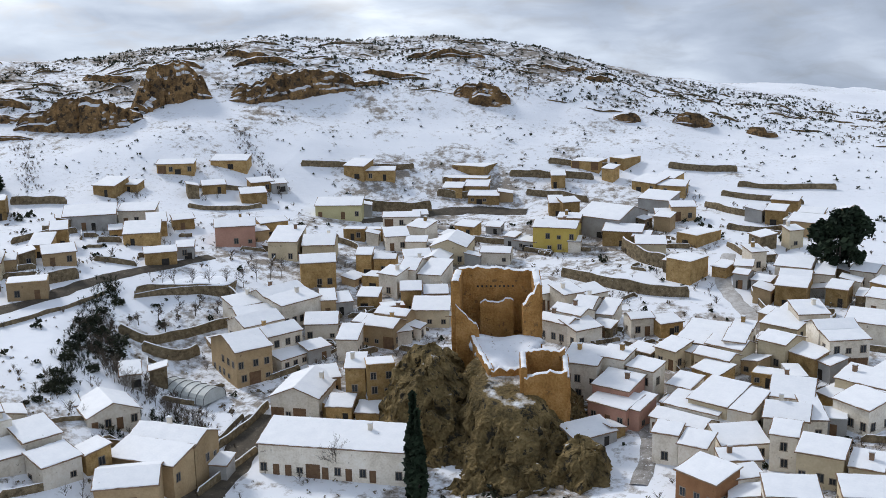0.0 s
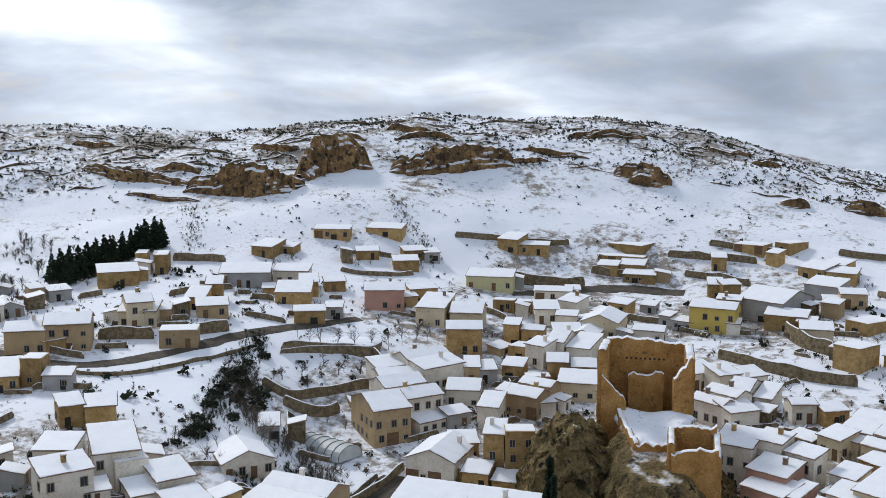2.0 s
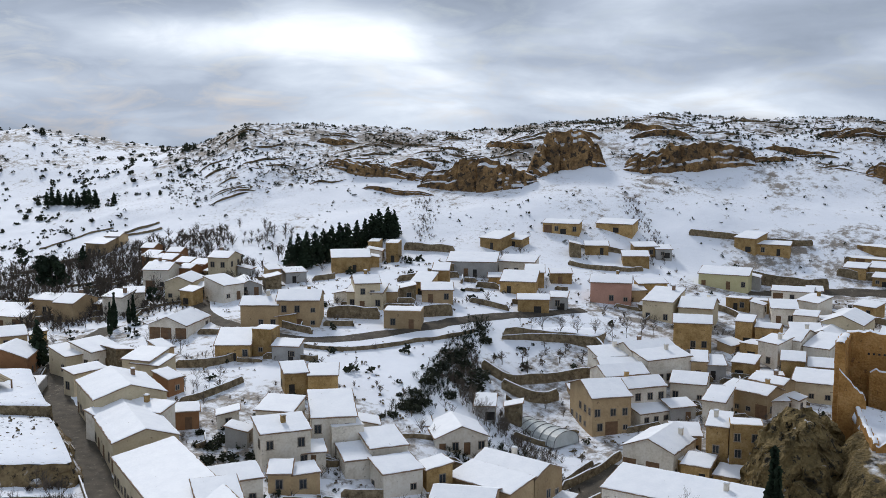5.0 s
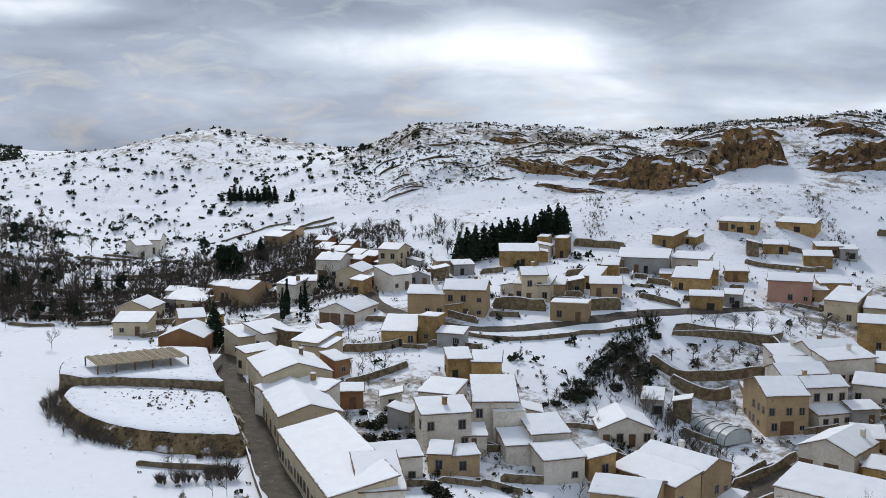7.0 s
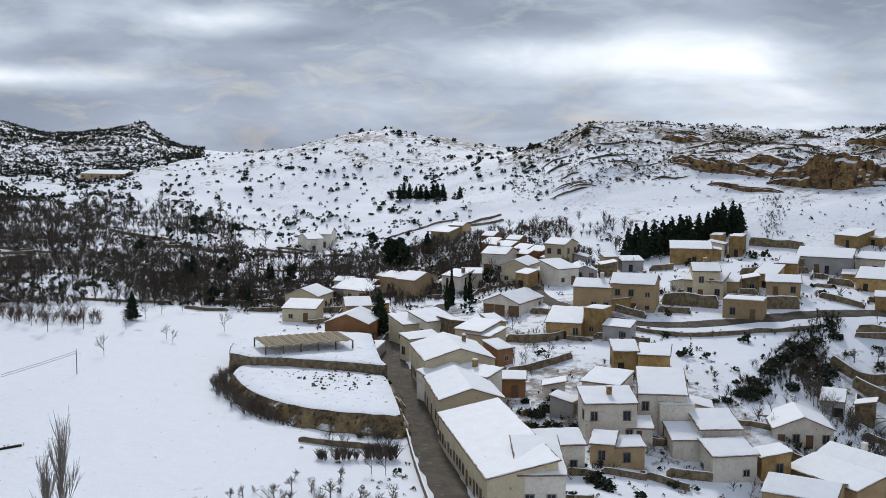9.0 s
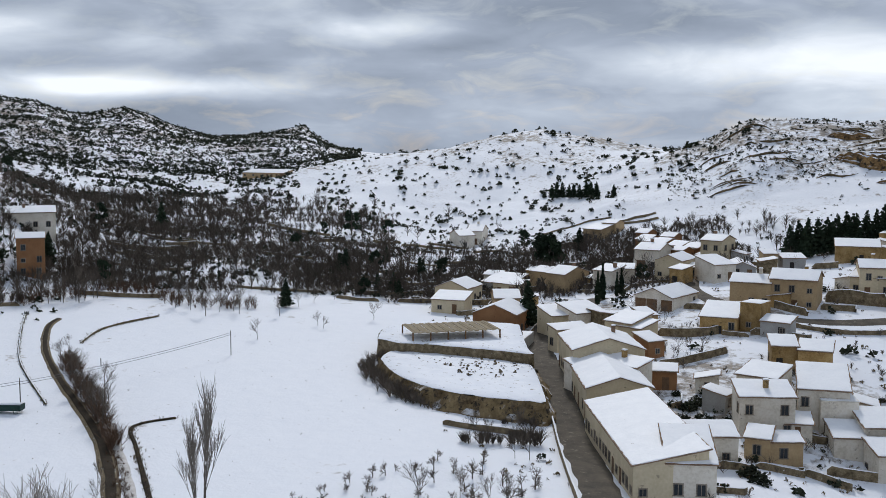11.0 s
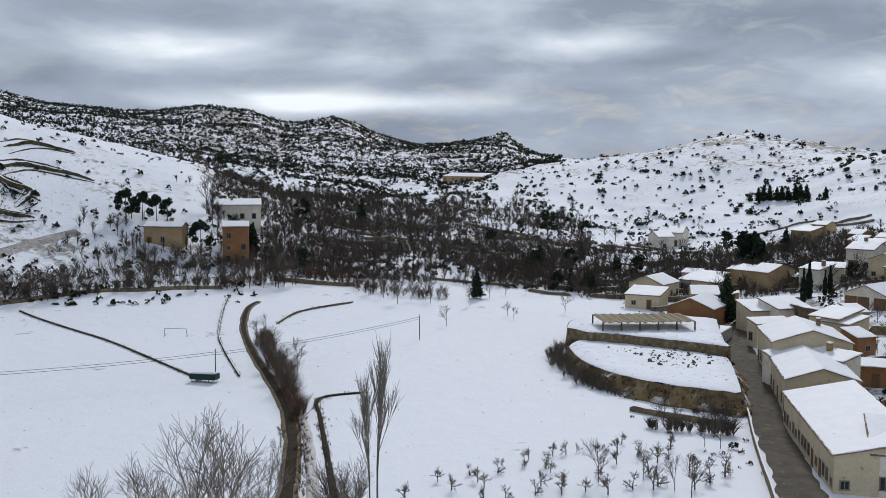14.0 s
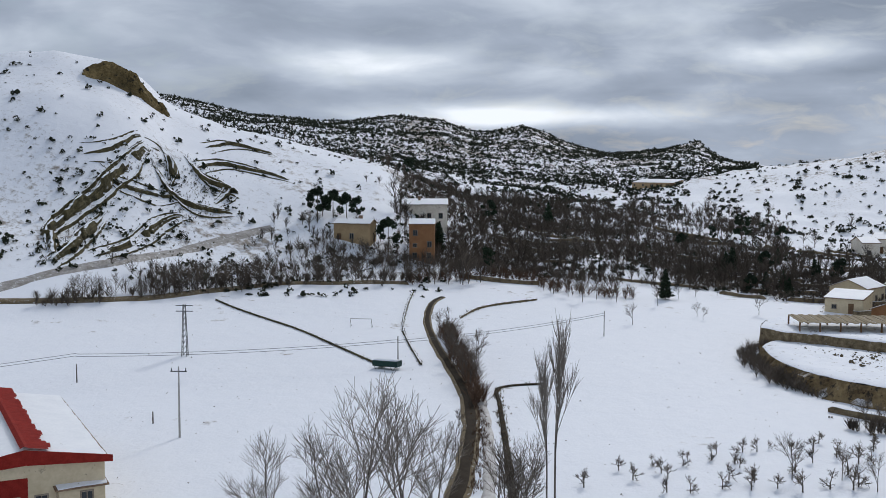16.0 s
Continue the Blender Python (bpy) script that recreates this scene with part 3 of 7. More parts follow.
def fir(x, y, h=9.0):
    return planted("fir_tree", FIRS, x, y, h, "dark green conical fir dusted with snow", "tree", "firs")


def pine(x, y, h=9.0):
    return planted("pine_tree", PINES, x, y, h, "dark green rounded pine tree", "tree", "pines")


def cypress(x, y, h=9.0):
    return planted("cypress", CYPRESS, x, y, h, "narrow dark green cypress", "tree", "cypresses")


def thicket_mesh(seed):
    rng = random.Random(seed)
    co, faces, tc, tf = [], [], [], []
    tube((0, 0, -0.05), (0, 0, 0.4), 0.03, 0.015, tc, tf, 5)
    for _ in range(5):
        spray((rng.gauss(0, 0.2), rng.gauss(0, 0.2), -0.03), rng.uniform(0.7, 1), 40, 0.9, 0.012, 0.4, rng, co, faces)
    return mesh_of("trunk", tc, tf, BARK), mesh_of("crown", co, faces, TWIG)


THICKETS = [thicket_mesh(s) for s in (51, 52, 53)]


def bush(x, y, h=2.0):
    if x < -118 and 80 < y < 97:
        return planted("thicket", THICKETS, x, y, h * 0.85, "tangled brown leafless thicket on a bank", "bush", "thickets", 1.1)
    return planted("bush", BUSHES, x, y, h * 0.62, "dark evergreen bush flecked with snow", "bush", "bushes", 1.35)


def scatter(name, n, region, size, mat, label, seed, cards=16):
    """Countless shrubs over a stretch of hillside, as one sheet of clumps."""
    rng = random.Random(seed)
    co, faces = [], []
    made = 0
    tries = 0
    while made < n and tries < n * 12:
        tries += 1
        a, d = rng.uniform(region[0], region[1]), rng.uniform(region[2], region[3])
        x, y = HUB[0] - d * math.sin(radians(a)), HUB[1] + d * math.cos(radians(a))
        if noise.noise(Vector((x / 28, y / 28, seed))) + 0.35 * rng.random() < region[4]:
            continue
        if region[3] <= 300 and min((x - p) ** 2 + (y - q) ** 2 for p, q in WAYS) < 16:
            continue
        s = size * rng.choice([0.5, 0.7, 0.8, 1.0, 1.0, 1.5])
        g = ground_z(x, y)

        def spot():
            v = Vector((rng.gauss(0, 1), rng.gauss(0, 1), abs(rng.gauss(0, 1)))).normalized() * s * rng.uniform(0.4, 1)
            return x + v.x, y + v.y, g + v.z * 1.25

        if mat is TWIG:
            spray((x, y, g), s * rng.uniform(1.3, 2.6), cards + 12, 1.6, 0.02 * s + 0.03, 0.5, rng, co, faces)
        else:
            leaf_cards(cards, spot, s * 0.42, rng, co, faces)
        made += 1
    return tagged(new(name, mesh_of(name, co, faces, mat)), label, "shrubs", kind="stuff")


def outcrop(pts, h, mat=None, depth=6.0):
    """A rugged rock band along the hillside: upright blocks, bedding ledges and joints."""
    line = smooth_line(pts, 0.6)
    rng = random.Random(int(pts[0][0] * 7 + pts[0][1] * 3))
    co, faces = [], []
    n, m = len(line), 15
    blocks, left = [], 0
    for i in range(n):
        if left <= 0:
            left = rng.uniform(2.0, 8.0) / 0.6
            rise, back = rng.choice((0.1, 0.5, 0.9, 1.1)) if mat in (GULLY, LEDGE) else rng.uniform(0.78, 1.06), rng.uniform(-0.06, 0.06) * h
            beds = sorted(rng.uniform(0.12, 0.95) for _ in range(4))
        left -= 1
        blocks.append((rise, back, beds, left <= 0))
    for i, (x, y) in enumerate(line):
        nx, ny = across(line, i)
        if nx * x + ny * y > 0:
            nx, ny = -nx, -ny
        rise, back, beds, joint = blocks[i]
        e = math.sin(math.pi * min(1, max(0.02, i / max(1, n - 1)))) ** 0.55
        hh = h * e * (rise if h > 1.5 else 0.9) * (1 + 0.3 * noise.noise(Vector((x / 13, y / 13, 2))) + 0.22 * noise.noise(Vector((x / 2.2, y / 2.2, 4))))
        g = ground_z(x, y)
        for k in range(m):
            v = k / (m - 1)
            shelf = sum(1 for q in beds if q < v)
            out = back + 0.14 * h * (1.2 - shelf * 0.5) + 0.09 * h * noise.noise(Vector((x * 0.3, y * 0.3, v * hh * 0.35))) + 0.25 * noise.noise(Vector((x * 1.3, y * 1.3, v * hh)))
            out -= (0.03 * h + 0.25) if joint else 0
            co.append((x + nx * out, y + ny * out, g - 1.0 + (hh + 1.0) * v))
        b = depth * (0.35 + 0.2 * noise.noise(Vector((x / 3, y / 3, 8))))
        co.append((x - nx * b, y - ny * b, g + hh * 1.02))
        co.append((x - nx * depth, y - ny * depth, ground_z(x - nx * depth, y - ny * depth) - 0.5))
    m += 2
    for i in range(n - 1):
        for k in range(m - 1):
            a = i * m + k
            faces.append((a, a + 1, a + m + 1, a + m))
    rock = new("rock_outcrop", mesh_of("rock_outcrop", co, faces, mat or CRAG))
    return tagged(rock, "grey cliff at the crest of a snowy slope" if mat is CONGLOMERATE else "thin dark rock ledge on the snowy slope" if mat is LEDGE else "dark eroded earth band across the snowy slope" if mat else "weathered ochre cliff band with snowy ledges", "rock", "cliff bands")


def pole(x, y, h=9.0):
    co, faces = [], []
    g = ground_z(x, y)
    tube((0, 0, -0.6), (0, 0, h), 0.13, 0.08, co, faces, 8)
    p = new("utility_pole", mesh_of("utility_pole", co, faces, CONCRETE))
    p.matrix_basis = pose(x, y, g, 0, 0, 80)
    co, faces = [], []
    box(-0.9, -0.06, h - 0.6, 0.9, 0.06, h - 0.48, co, faces)
    part("crossarm", mesh_of("crossarm", co, faces, IRON), p)
    for q in (-0.8, 0, 0.8):
        co, faces = [], []
        tube((q, 0, h - 0.48), (q, 0, h - 0.15), 0.07, 0.05, co, faces, 6)
        part("insulator", mesh_of("insulator", co, faces, GLASS), p)
    return tagged(p, "slim concrete utility pole with a crossarm", "pole", "utility poles")


def post(x, y, h=4.0):
    co, faces = [], []
    tube((0, 0, -0.5), (0, 0, h), 0.09, 0.07, co, faces, 6)
    p = new("wooden_post", mesh_of("wooden_post", co, faces, BARK))
    p.matrix_basis = pose(x, y, ground_z(x, y))
    return tagged(p, "thin wooden cable post in the snow", "pole", "cable posts")


def pylon(x, y, h=12.0):
    root = new("lattice_pylon", None)
    root.matrix_basis = pose(x, y, ground_z(x, y), 0, 0, 80)
    b, t = 0.42, 0.16
    for sx in (-1, 1):
        for sy in (-1, 1):
            co, faces = [], []
            tube((sx * b, sy * b, -0.5), (sx * t, sy * t, h), 0.07, 0.05, co, faces, 4)
            part("leg", mesh_of("leg", co, faces, IRON), root)
    for i in range(9):
        z0, z1 = h * i / 9, h * (i + 1) / 9
        r0, r1 = b + (t - b) * i / 9, b + (t - b) * (i + 1) / 9
        co, faces = [], []
        for q in (-1, 1):
            tube((-r0, q * r0, z0), (r1, q * r1, z1), 0.035, 0.035, co, faces, 3)
            tube((q * r0, -r0, z0), (q * r1, r1, z1), 0.035, 0.035, co, faces, 3)
        part("brace", mesh_of("brace", co, faces, IRON), root)
    for k in (0.97, 0.86):
        co, faces = [], []
        box(-1.3, -0.07, h * k, 1.3, 0.07, h * k + 0.12, co, faces)
        part("crossarm", mesh_of("crossarm", co, faces, IRON), root)
    return tagged(root, "grey lattice steel power pylon", "pylon")


def cable(a, b, sag):
    co, faces = [], []
    n = 16
    side = Vector((b[1] - a[1], a[0] - b[0], 0)).normalized() * 0.035
    for i in range(n + 1):
        p = Vector(a).lerp(Vector(b), i / n) - Vector((0, 0, sag * 4 * (i / n) * (1 - i / n)))
        co += [tuple(p + side), tuple(p + Vector((0, 0, 0.05))), tuple(p - side)]
    for i in range(n):
        for k in range(3):
            faces.append((3 * i + k, 3 * i + (k + 1) % 3, 3 * i + 3 + (k + 1) % 3, 3 * i + 3 + k))
    return tagged(new("power_cable", mesh_of("power_cable", co, faces, IRON)), "thin dark overhead power cable", "cable", "power cables")


def ragged_wall(a, b, z0, z1, thick, parent, name, mat, seed, notch=1.2, slope=0.0):
    """A ruined wall from a to b, thick, with a broken top and a little snow on it."""
    n = max(6, int(math.dist(a, b) / 0.45))
    m = 12
    dx, dy = (b[0] - a[0]) / math.dist(a, b), (b[1] - a[1]) / math.dist(a, b)
    co, faces, sco, sf = [], [], [], []
    for i in range(n + 1):
        u = i / n
        x, y = a[0] + (b[0] - a[0]) * u, a[1] + (b[1] - a[1]) * u
        t = z1 + slope * u + notch * noise.noise(Vector((u * 5 + seed, seed, 0))) + 0.5 * notch * noise.noise(Vector((u * 17 + seed, 0, 3)))
        for s in (-1, 1):
            for k in range(m):
                v = k / (m - 1)
                z = z0 + (t - z0) * v
                q = s * thick / 2 + 0.22 * noise.noise(Vector((x * 0.7, y * 0.7, z * 0.6 + s * 9))) + 0.10 * noise.noise(Vector((x * 2.2, y * 2.2, z * 2)))
                co.append((x - dy * q, y + dx * q, z))
        for s in (-0.8, -0.4, 0.4, 0.8):
            q = s * thick / 2
            sco.append((x - dy * q, y + dx * q, t + (0.02 if abs(s) > 0.5 else 0.2)))
    w = 2 * m
    for i in range(n):
        a0, b0 = i * w, (i + 1) * w
        for k in range(m - 1):
            faces.append((a0 + k, b0 + k, b0 + k + 1, a0 + k + 1))
            faces.append((a0 + m + k, a0 + m + k + 1, b0 + m + k + 1, b0 + m + k))
        faces.append((a0 + m - 1, b0 + m - 1, b0 + w - 1, a0 + w - 1))
        for k in range(3):
            sf.append((4 * i + k, 4 * i + 4 + k, 4 * i + 5 + k, 4 * i + 1 + k))
    for e in (0, n * w):
        for k in range(m - 1):
            f = (e + k, e + k + 1, e + m + k + 1, e + m + k)
            faces.append(f)
    wl = part(name, mesh_of(name, co, faces, mat), parent)
    if sf:
        part("snow", mesh_of("snow", sco, sf, SNOW, True), wl)
    return wl


def castle(cx, cy, turn):
    """The ruined tower, its yard and turret. Local y points away from the valley, x along the front."""
    root = new("castle_ruin", None)
    root.matrix_basis = pose(cx, cy, 0, 0, 0, turn)
    ragged_wall((-7.2, 10.5), (7.2, 10.5), -2, 15.7, 1.6, root, "tower_back_wall", RUBBLE, 1.3, 0.7, -0.6)
    ragged_wall((-7.6, 1.5), (-7.2, 10.5), -2, 15.1, 1.6, root, "tower_side_wall", RUBBLE, 2.7, 0.8)
    ragged_wall((7.4, 3.0), (7.2, 10.5), -2, 13.9, 1.6, root, "tower_side_wall", RUBBLE, 3.9, 0.8, 0.9)
    ragged_wall((-7.6, 1.2), (-3.4, 1.8), -3, 11.0, 1.4, root, "tower_front_wall", RUBBLE, 5.1, 0.8, -5.0)
    ragged_wall((4.6, 2.4), (7.6, 3.0), -3, 10.2, 1.4, root, "tower_front_wall", RUBBLE, 6.4, 0.9, 4.0)
    ragged_wall((-3.2, 7.2), (3.0, 7.6), -2, 9.8, 0.9, root, "inner_wall", RUBBLE, 7.7, 0.8)
    # no recess is cut: the shade in each beam hole is a dark pane
    hole = pane_mesh(0.34, 0.34, DARK, "beam_hole")
    for i in range(9):
        part("beam_hole", hole, root, "dark square beam hole", pose(-3.6 + i * 0.82, 9.66, 11.9))
    rng = random.Random(5)
    co, faces = sheet(10, 13, lambda a, b, e: 1.2 + 0.16 * (b + 6), lambda a, b, e: 2.3 + 0.2 * (b + 6) + 0.7 * noise.noise(Vector((a / 2.5, b / 2.5, 9))) - (0.6 if e else 0), 0.6, rng, 1.2)
    co = [(p[0] * (0.55 + 0.075 * (p[1] + 6.5)) + 1.7 - 0.06 * (p[1] + 6.5), p[1], p[2]) for p in co]
    part("snowy_yard", mesh_of("snowy_yard", co, faces, GARDEN, True), root, "sloping snow-covered castle yard", pose(0.3, -4.0, 0))
    ragged_wall((-4.6, 1.2), (-1.2, -10.6), -7, 4.6, 0.9, root, "yard_wall", RUBBLE, 8.2, 0.8, -1.9)
    ragged_wall((-1.2, -10.6), (4.2, -10.2), -8, 2.6, 0.9, root, "yard_wall", RUBBLE, 9.2, 0.8)
    tx, ty = 7.9, -13.0
    for p, q, t, s in (((-3.6, -3.4), (3.6, -3.4), 3.4, 1.0), ((-3.6, 3.4), (3.6, 3.4), 5.4, 0.6), ((-3.6, -3.4), (-3.6, 3.4), 4.6, 0.9), ((3.6, -3.4), (3.6, 3.4), 3.0, 2.0)):
        ragged_wall((tx + p[0], ty + p[1]), (tx + q[0], ty + q[1]), -12, t, 1.1, root, "turret_wall", RUBBLE, t * 3, 0.7, s)
    return tagged(root, "ruined ochre castle tower with broken walls and turret", "castle")


def crag(cx, cy, turn):
    """The steep, furrowed conglomerate rock under the castle, with a dark shoulder beside the tower."""
    step = 0.36
    nx, ny = int(60 / step), int(60 / step)
    co, faces = [], []
    for j in range(ny + 1):
        for i in range(nx + 1):
            x, y = -29 + i * step, -41 + j * step
            p = Vector((x, y, 0))
            wx, wy = x + 2.2 * noise.noise(p / 5), y + 2.2 * noise.noise(p / 5 + Vector((9, 0, 0)))
            d = math.hypot((wx - 1.5 - 0.12 * max(0, -wy)) / 8.2, (wy + 2.5) / (15.5 if wy < -2.5 else 13.0))
            top = 0.9 + 0.2 * (y + 6)
            s = max(0.0, d - 0.72)
            z = min(top, 3.2) - 4.2 * min(1.0, s * 3) - 5.4 * s ** 0.9 if s > 0 else min(top, 3.2)
            rough = min(1, s * 4)
            z += rough * (2.4 * noise.noise(p / 5) - 3.4 * abs(noise.noise(p / 3.6 + Vector((3, 1, 0)))) - 2.0 * abs(noise.noise(p / 1.7)) + 1.1 * noise.noise(p / 0.8) + 1.9)
            q = math.hypot(wx + 12.2, (wy - 1) * 0.7) / 6.4
            z = max(z, 5.6 - 6.0 * q ** 2.0 + 2.2 * noise.noise(p / 2.4) - 2.2 * abs(noise.noise(p / 1.3)))
            k = math.hypot(wx - 13.5, wy + 20.0) / 4.6
            z = max(z, -3.2 - 5.5 * k ** 2.0 + 1.6 * noise.noise(p / 2.2) - 1.5 * abs(noise.noise(p / 1.2)))
            e = Vector((x, y, z))
            u = 1.3 * noise.noise(e * 0.45) + 0.6 * noise.noise(e * 1.3)
            v = 1.5 * noise.noise(e * 0.45 + Vector((5, 0, 0))) + 0.7 * noise.noise(e * 1.3 + Vector((5, 0, 0)))
            co.append((x + rough * u, y + rough * v, z))
    n = nx + 1
    for j in range(ny):
        for i in range(nx):
            b = j * n + i
            faces.append((b, b + 1, b + n + 1, b + n))
    ob = new("castle_rock", mesh_of("castle_rock", co, faces, CONGLOMERATE))
    ob.matrix_basis = pose(cx, cy, 0, 0, 0, turn)
    return tagged(ob, "steep grey-brown conglomerate rock under the castle", "rock")


def greenhouse(x, y, turn, w, l):
    root = new("greenhouse", None)
    root.matrix_basis = pose(x, y, ground_z(x, y), 0, 0, turn)
    k = 10
    arc = [(-w / 2 * math.cos(math.pi * i / k), 2.6 * math.sin(math.pi * i / k) ** 0.7) for i in range(k + 1)]
    co = [(-l / 2, p, q) for p, q in arc] + [(l / 2, p, q) for p, q in arc]
    faces = [(i, i + 1, k + 2 + i, k + 1 + i) for i in range(k)] + [tuple(range(k + 1)), tuple(range(2 * k + 1, k, -1))]
    part("cover", mesh_of("cover", co, faces, FILM, False), root, "cloudy plastic greenhouse cover")
    for j in range(7):
        q = -l / 2 + l * j / 6
        co, faces = [], []
        for (p0, z0), (p1, z1) in zip(arc, arc[1:]):
            tube((q, p0 * 1.02, z0 * 1.02), (q, p1 * 1.02, z1 * 1.02), 0.07, 0.07, co, faces, 4)
        part("rib", mesh_of("rib", co, faces, IRON), root)
    return tagged(root, "plastic tunnel greenhouse with metal ribs", "greenhouse")


def pergola(x, y, turn, w, d):
    root = new("pergola", None)
    root.matrix_basis = pose(x, y, ground_z(x, y), 0, 0, turn)
    for i in range(6):
        for s in (-1, 1):
            co, faces = [], []
            q = -w / 2 + w * i / 5
            box(q - 0.12, s * d / 2 - 0.12, -1, q + 0.12, s * d / 2 + 0.12, 2.3, co, faces)
            part("post", mesh_of("post", co, faces, WOOD), root)
    for i in range(40):
        co, faces = [], []
        q = -w / 2 + w * (i + 0.5) / 40
        box(q - 0.18, -d / 2 - 0.4, 2.3 + 0.08 * math.sin(i * 1.7), q + 0.18, d / 2 + 0.4, 2.42 + 0.08 * math.sin(i * 1.7), co, faces)
        part("slat", mesh_of("slat", co, faces, CANE), root)
    return tagged(root, "long weathered timber pergola with a slatted top", "pergola")


def goal(x, y, turn):
    root = new("football_goal", None)
    root.matrix_basis = pose(x, y, ground_z(x, y), 0, 0, turn)
    for p, q, nm in (((-2.5, 0, 0), (-2.5, 0, 2.1), "goalpost"), ((2.5, 0, 0), (2.5, 0, 2.1), "goalpost"), ((-2.5, 0, 2.1), (2.5, 0, 2.1), "crossbar"), ((-2.5, 0, 2.1), (-2.5, 1.4, 0), "stay"), ((2.5, 0, 2.1), (2.5, 1.4, 0), "stay")):
        co, faces = [], []
        tube(p, q, 0.06, 0.06, co, faces, 6)
        part(nm, mesh_of(nm, co, faces, CONCRETE), root)
    return tagged(root, "pale metal football goal frame in a snowy field", "goal")


def trailer(x, y, turn):
    root = new("covered_trailer", None)
    root.matrix_basis = pose(x, y, ground_z(x, y), 0, 0, turn)
    co, faces = [], []
    box(-2.0, -0.8, 0.45, 2.0, 0.8, 1.25, co, faces)
    part("body", mesh_of("body", co, faces, GREEN), root)
    co, faces = sheet(3.9, 1.5, lambda a, b, e: 1.26, lambda a, b, e: 1.33 if e else 1.5, 0.6, random.Random(1), 0.2)
    part("snow", mesh_of("snow", co, faces, SNOW, True), root)
    for sx in (-1.3, 1.3):
        for sy in (-0.75, 0.75):
            co, faces = [], []
            tube((sx, sy - 0.1, 0.35), (sx, sy + 0.1, 0.35), 0.36, 0.36, co, faces, 14)
            part("wheel", mesh_of("wheel", co, faces, DARK), root)
    return tagged(root, "low green trailer under snow beside a fence", "trailer")


def red_lodge(x, y, turn, w, d, h, rise):
    """Cream house with a red-tiled gable roof, mostly under snow."""
    root = house(x, y, ground_z(x, y), turn, w, d, h, rise, "gable", CREAM, "cream house with red tiled ridge and snowy roof")
    co, faces = [], []
    n = 40
    for i in range(n):
        y0 = -d / 2 - 0.5 + (d + 1) * i / n
        right = 1.9 + 0.7 * noise.noise(Vector((i * 0.3, 1, 0)))
        for x0, x1 in ((-0.35, 0.0), (0.0, 0.35), (0.35, right)):
            z0, z1 = (h + rise * (1 - abs(q) / (w / 2)) + (0.62 if abs(q) < 0.3 else 0.5) for q in (x0, x1))
            b = len(co)
            co += [(x0, y0, z0), (x1, y0, z1), (x1, y0 + (d + 1) / n, z1 + 0.09), (x0, y0 + (d + 1) / n, z0 + 0.09)]
            faces.append((b, b + 1, b + 2, b + 3))
    part("red_tiles", mesh_of("red_tiles", co, faces, REDTILE), root, "bare dark red clay roof tiles")
    for s in (-1, 1):
        co, faces = [], []
        b = 0
        p0, p1 = (0, h + rise + 0.3), (s * (w / 2 + 0.6), h - 0.6 * rise / (w / 2) + 0.3)
        for yy in (-d / 2 - 0.62, -d / 2 - 0.46):
            co += [(p0[0], yy, p0[1]), (p1[0], yy, p1[1]), (p1[0], yy, p1[1] - 0.55), (p0[0], yy, p0[1] - 1.3)]
        faces = [(0, 1, 2, 3), (7, 6, 5, 4), (0, 4, 5, 1), (3, 2, 6, 7), (1, 5, 6, 2)]
        part("fascia", mesh_of("fascia", co, faces, REDTILE), root)
    part("garage_door", pane_mesh(3.6, 2.8, REDTILE, "garage_door"), root, "red garage door", pose(-w * 0.12, -d / 2 - 0.03, h - 3.9))
    return root


def terrace(pts, h, kind):
    """A raised terrace: snowy top held by a rough retaining wall."""
    ring = pts + [pts[0]]
    line = smooth_line(ring, 0.9)[:-1]
    n, m = len(line), 8
    z1 = sum(ground_z(x, y) for x, y in line) / n + h
    cx, cy = sum(p[0] for p in line) / n, sum(p[1] for p in line) / n
    co, faces, sco, sf = [], [], [], []
    amp = 1.5 if kind == "earth" else 0.45
    for k in range(m + 1):
        v = k / m
        for x, y in line:
            l = math.dist((x, y), (cx, cy))
            q = 1 + ((1 - v) * (3.4 if kind == "earth" else 0.25) + amp * noise.noise(Vector((x / 2, y / 2, v * 3)))) / l
            co.append((cx + (x - cx) * q, cy + (y - cy) * q, z1 - (h + 2.5) * (1 - v)))
    for k in range(m):
        faces += [(k * n + i, k * n + (i + 1) % n, (k + 1) * n + (i + 1) % n, (k + 1) * n + i) for i in range(n)]
    for j, s in enumerate((1.0, 0.985, 0.7, 0.4, 0.0)):
        for x, y in line:
            px, py = cx + (x - cx) * s, cy + (y - cy) * s
            sco.append((px, py, z1 + (0.0 if j == 0 else 0.12) + 0.14 * noise.noise(Vector((px / 2, py / 2, 1)))))
    for j in range(4):
        sf += [(j * n + i, j * n + (i + 1) % n, (j + 1) * n + (i + 1) % n, (j + 1) * n + i) for i in range(n)]
    ob = tagged(new("terrace", mesh_of("terrace", co, faces, EARTH if kind == "earth" else STONEWALL)), "snowy garden terrace held by a rough " + kind + " bank", "terrace", kind="structure")
    part("snow", mesh_of("snow", sco, sf, GARDEN, True), ob)
    return ob


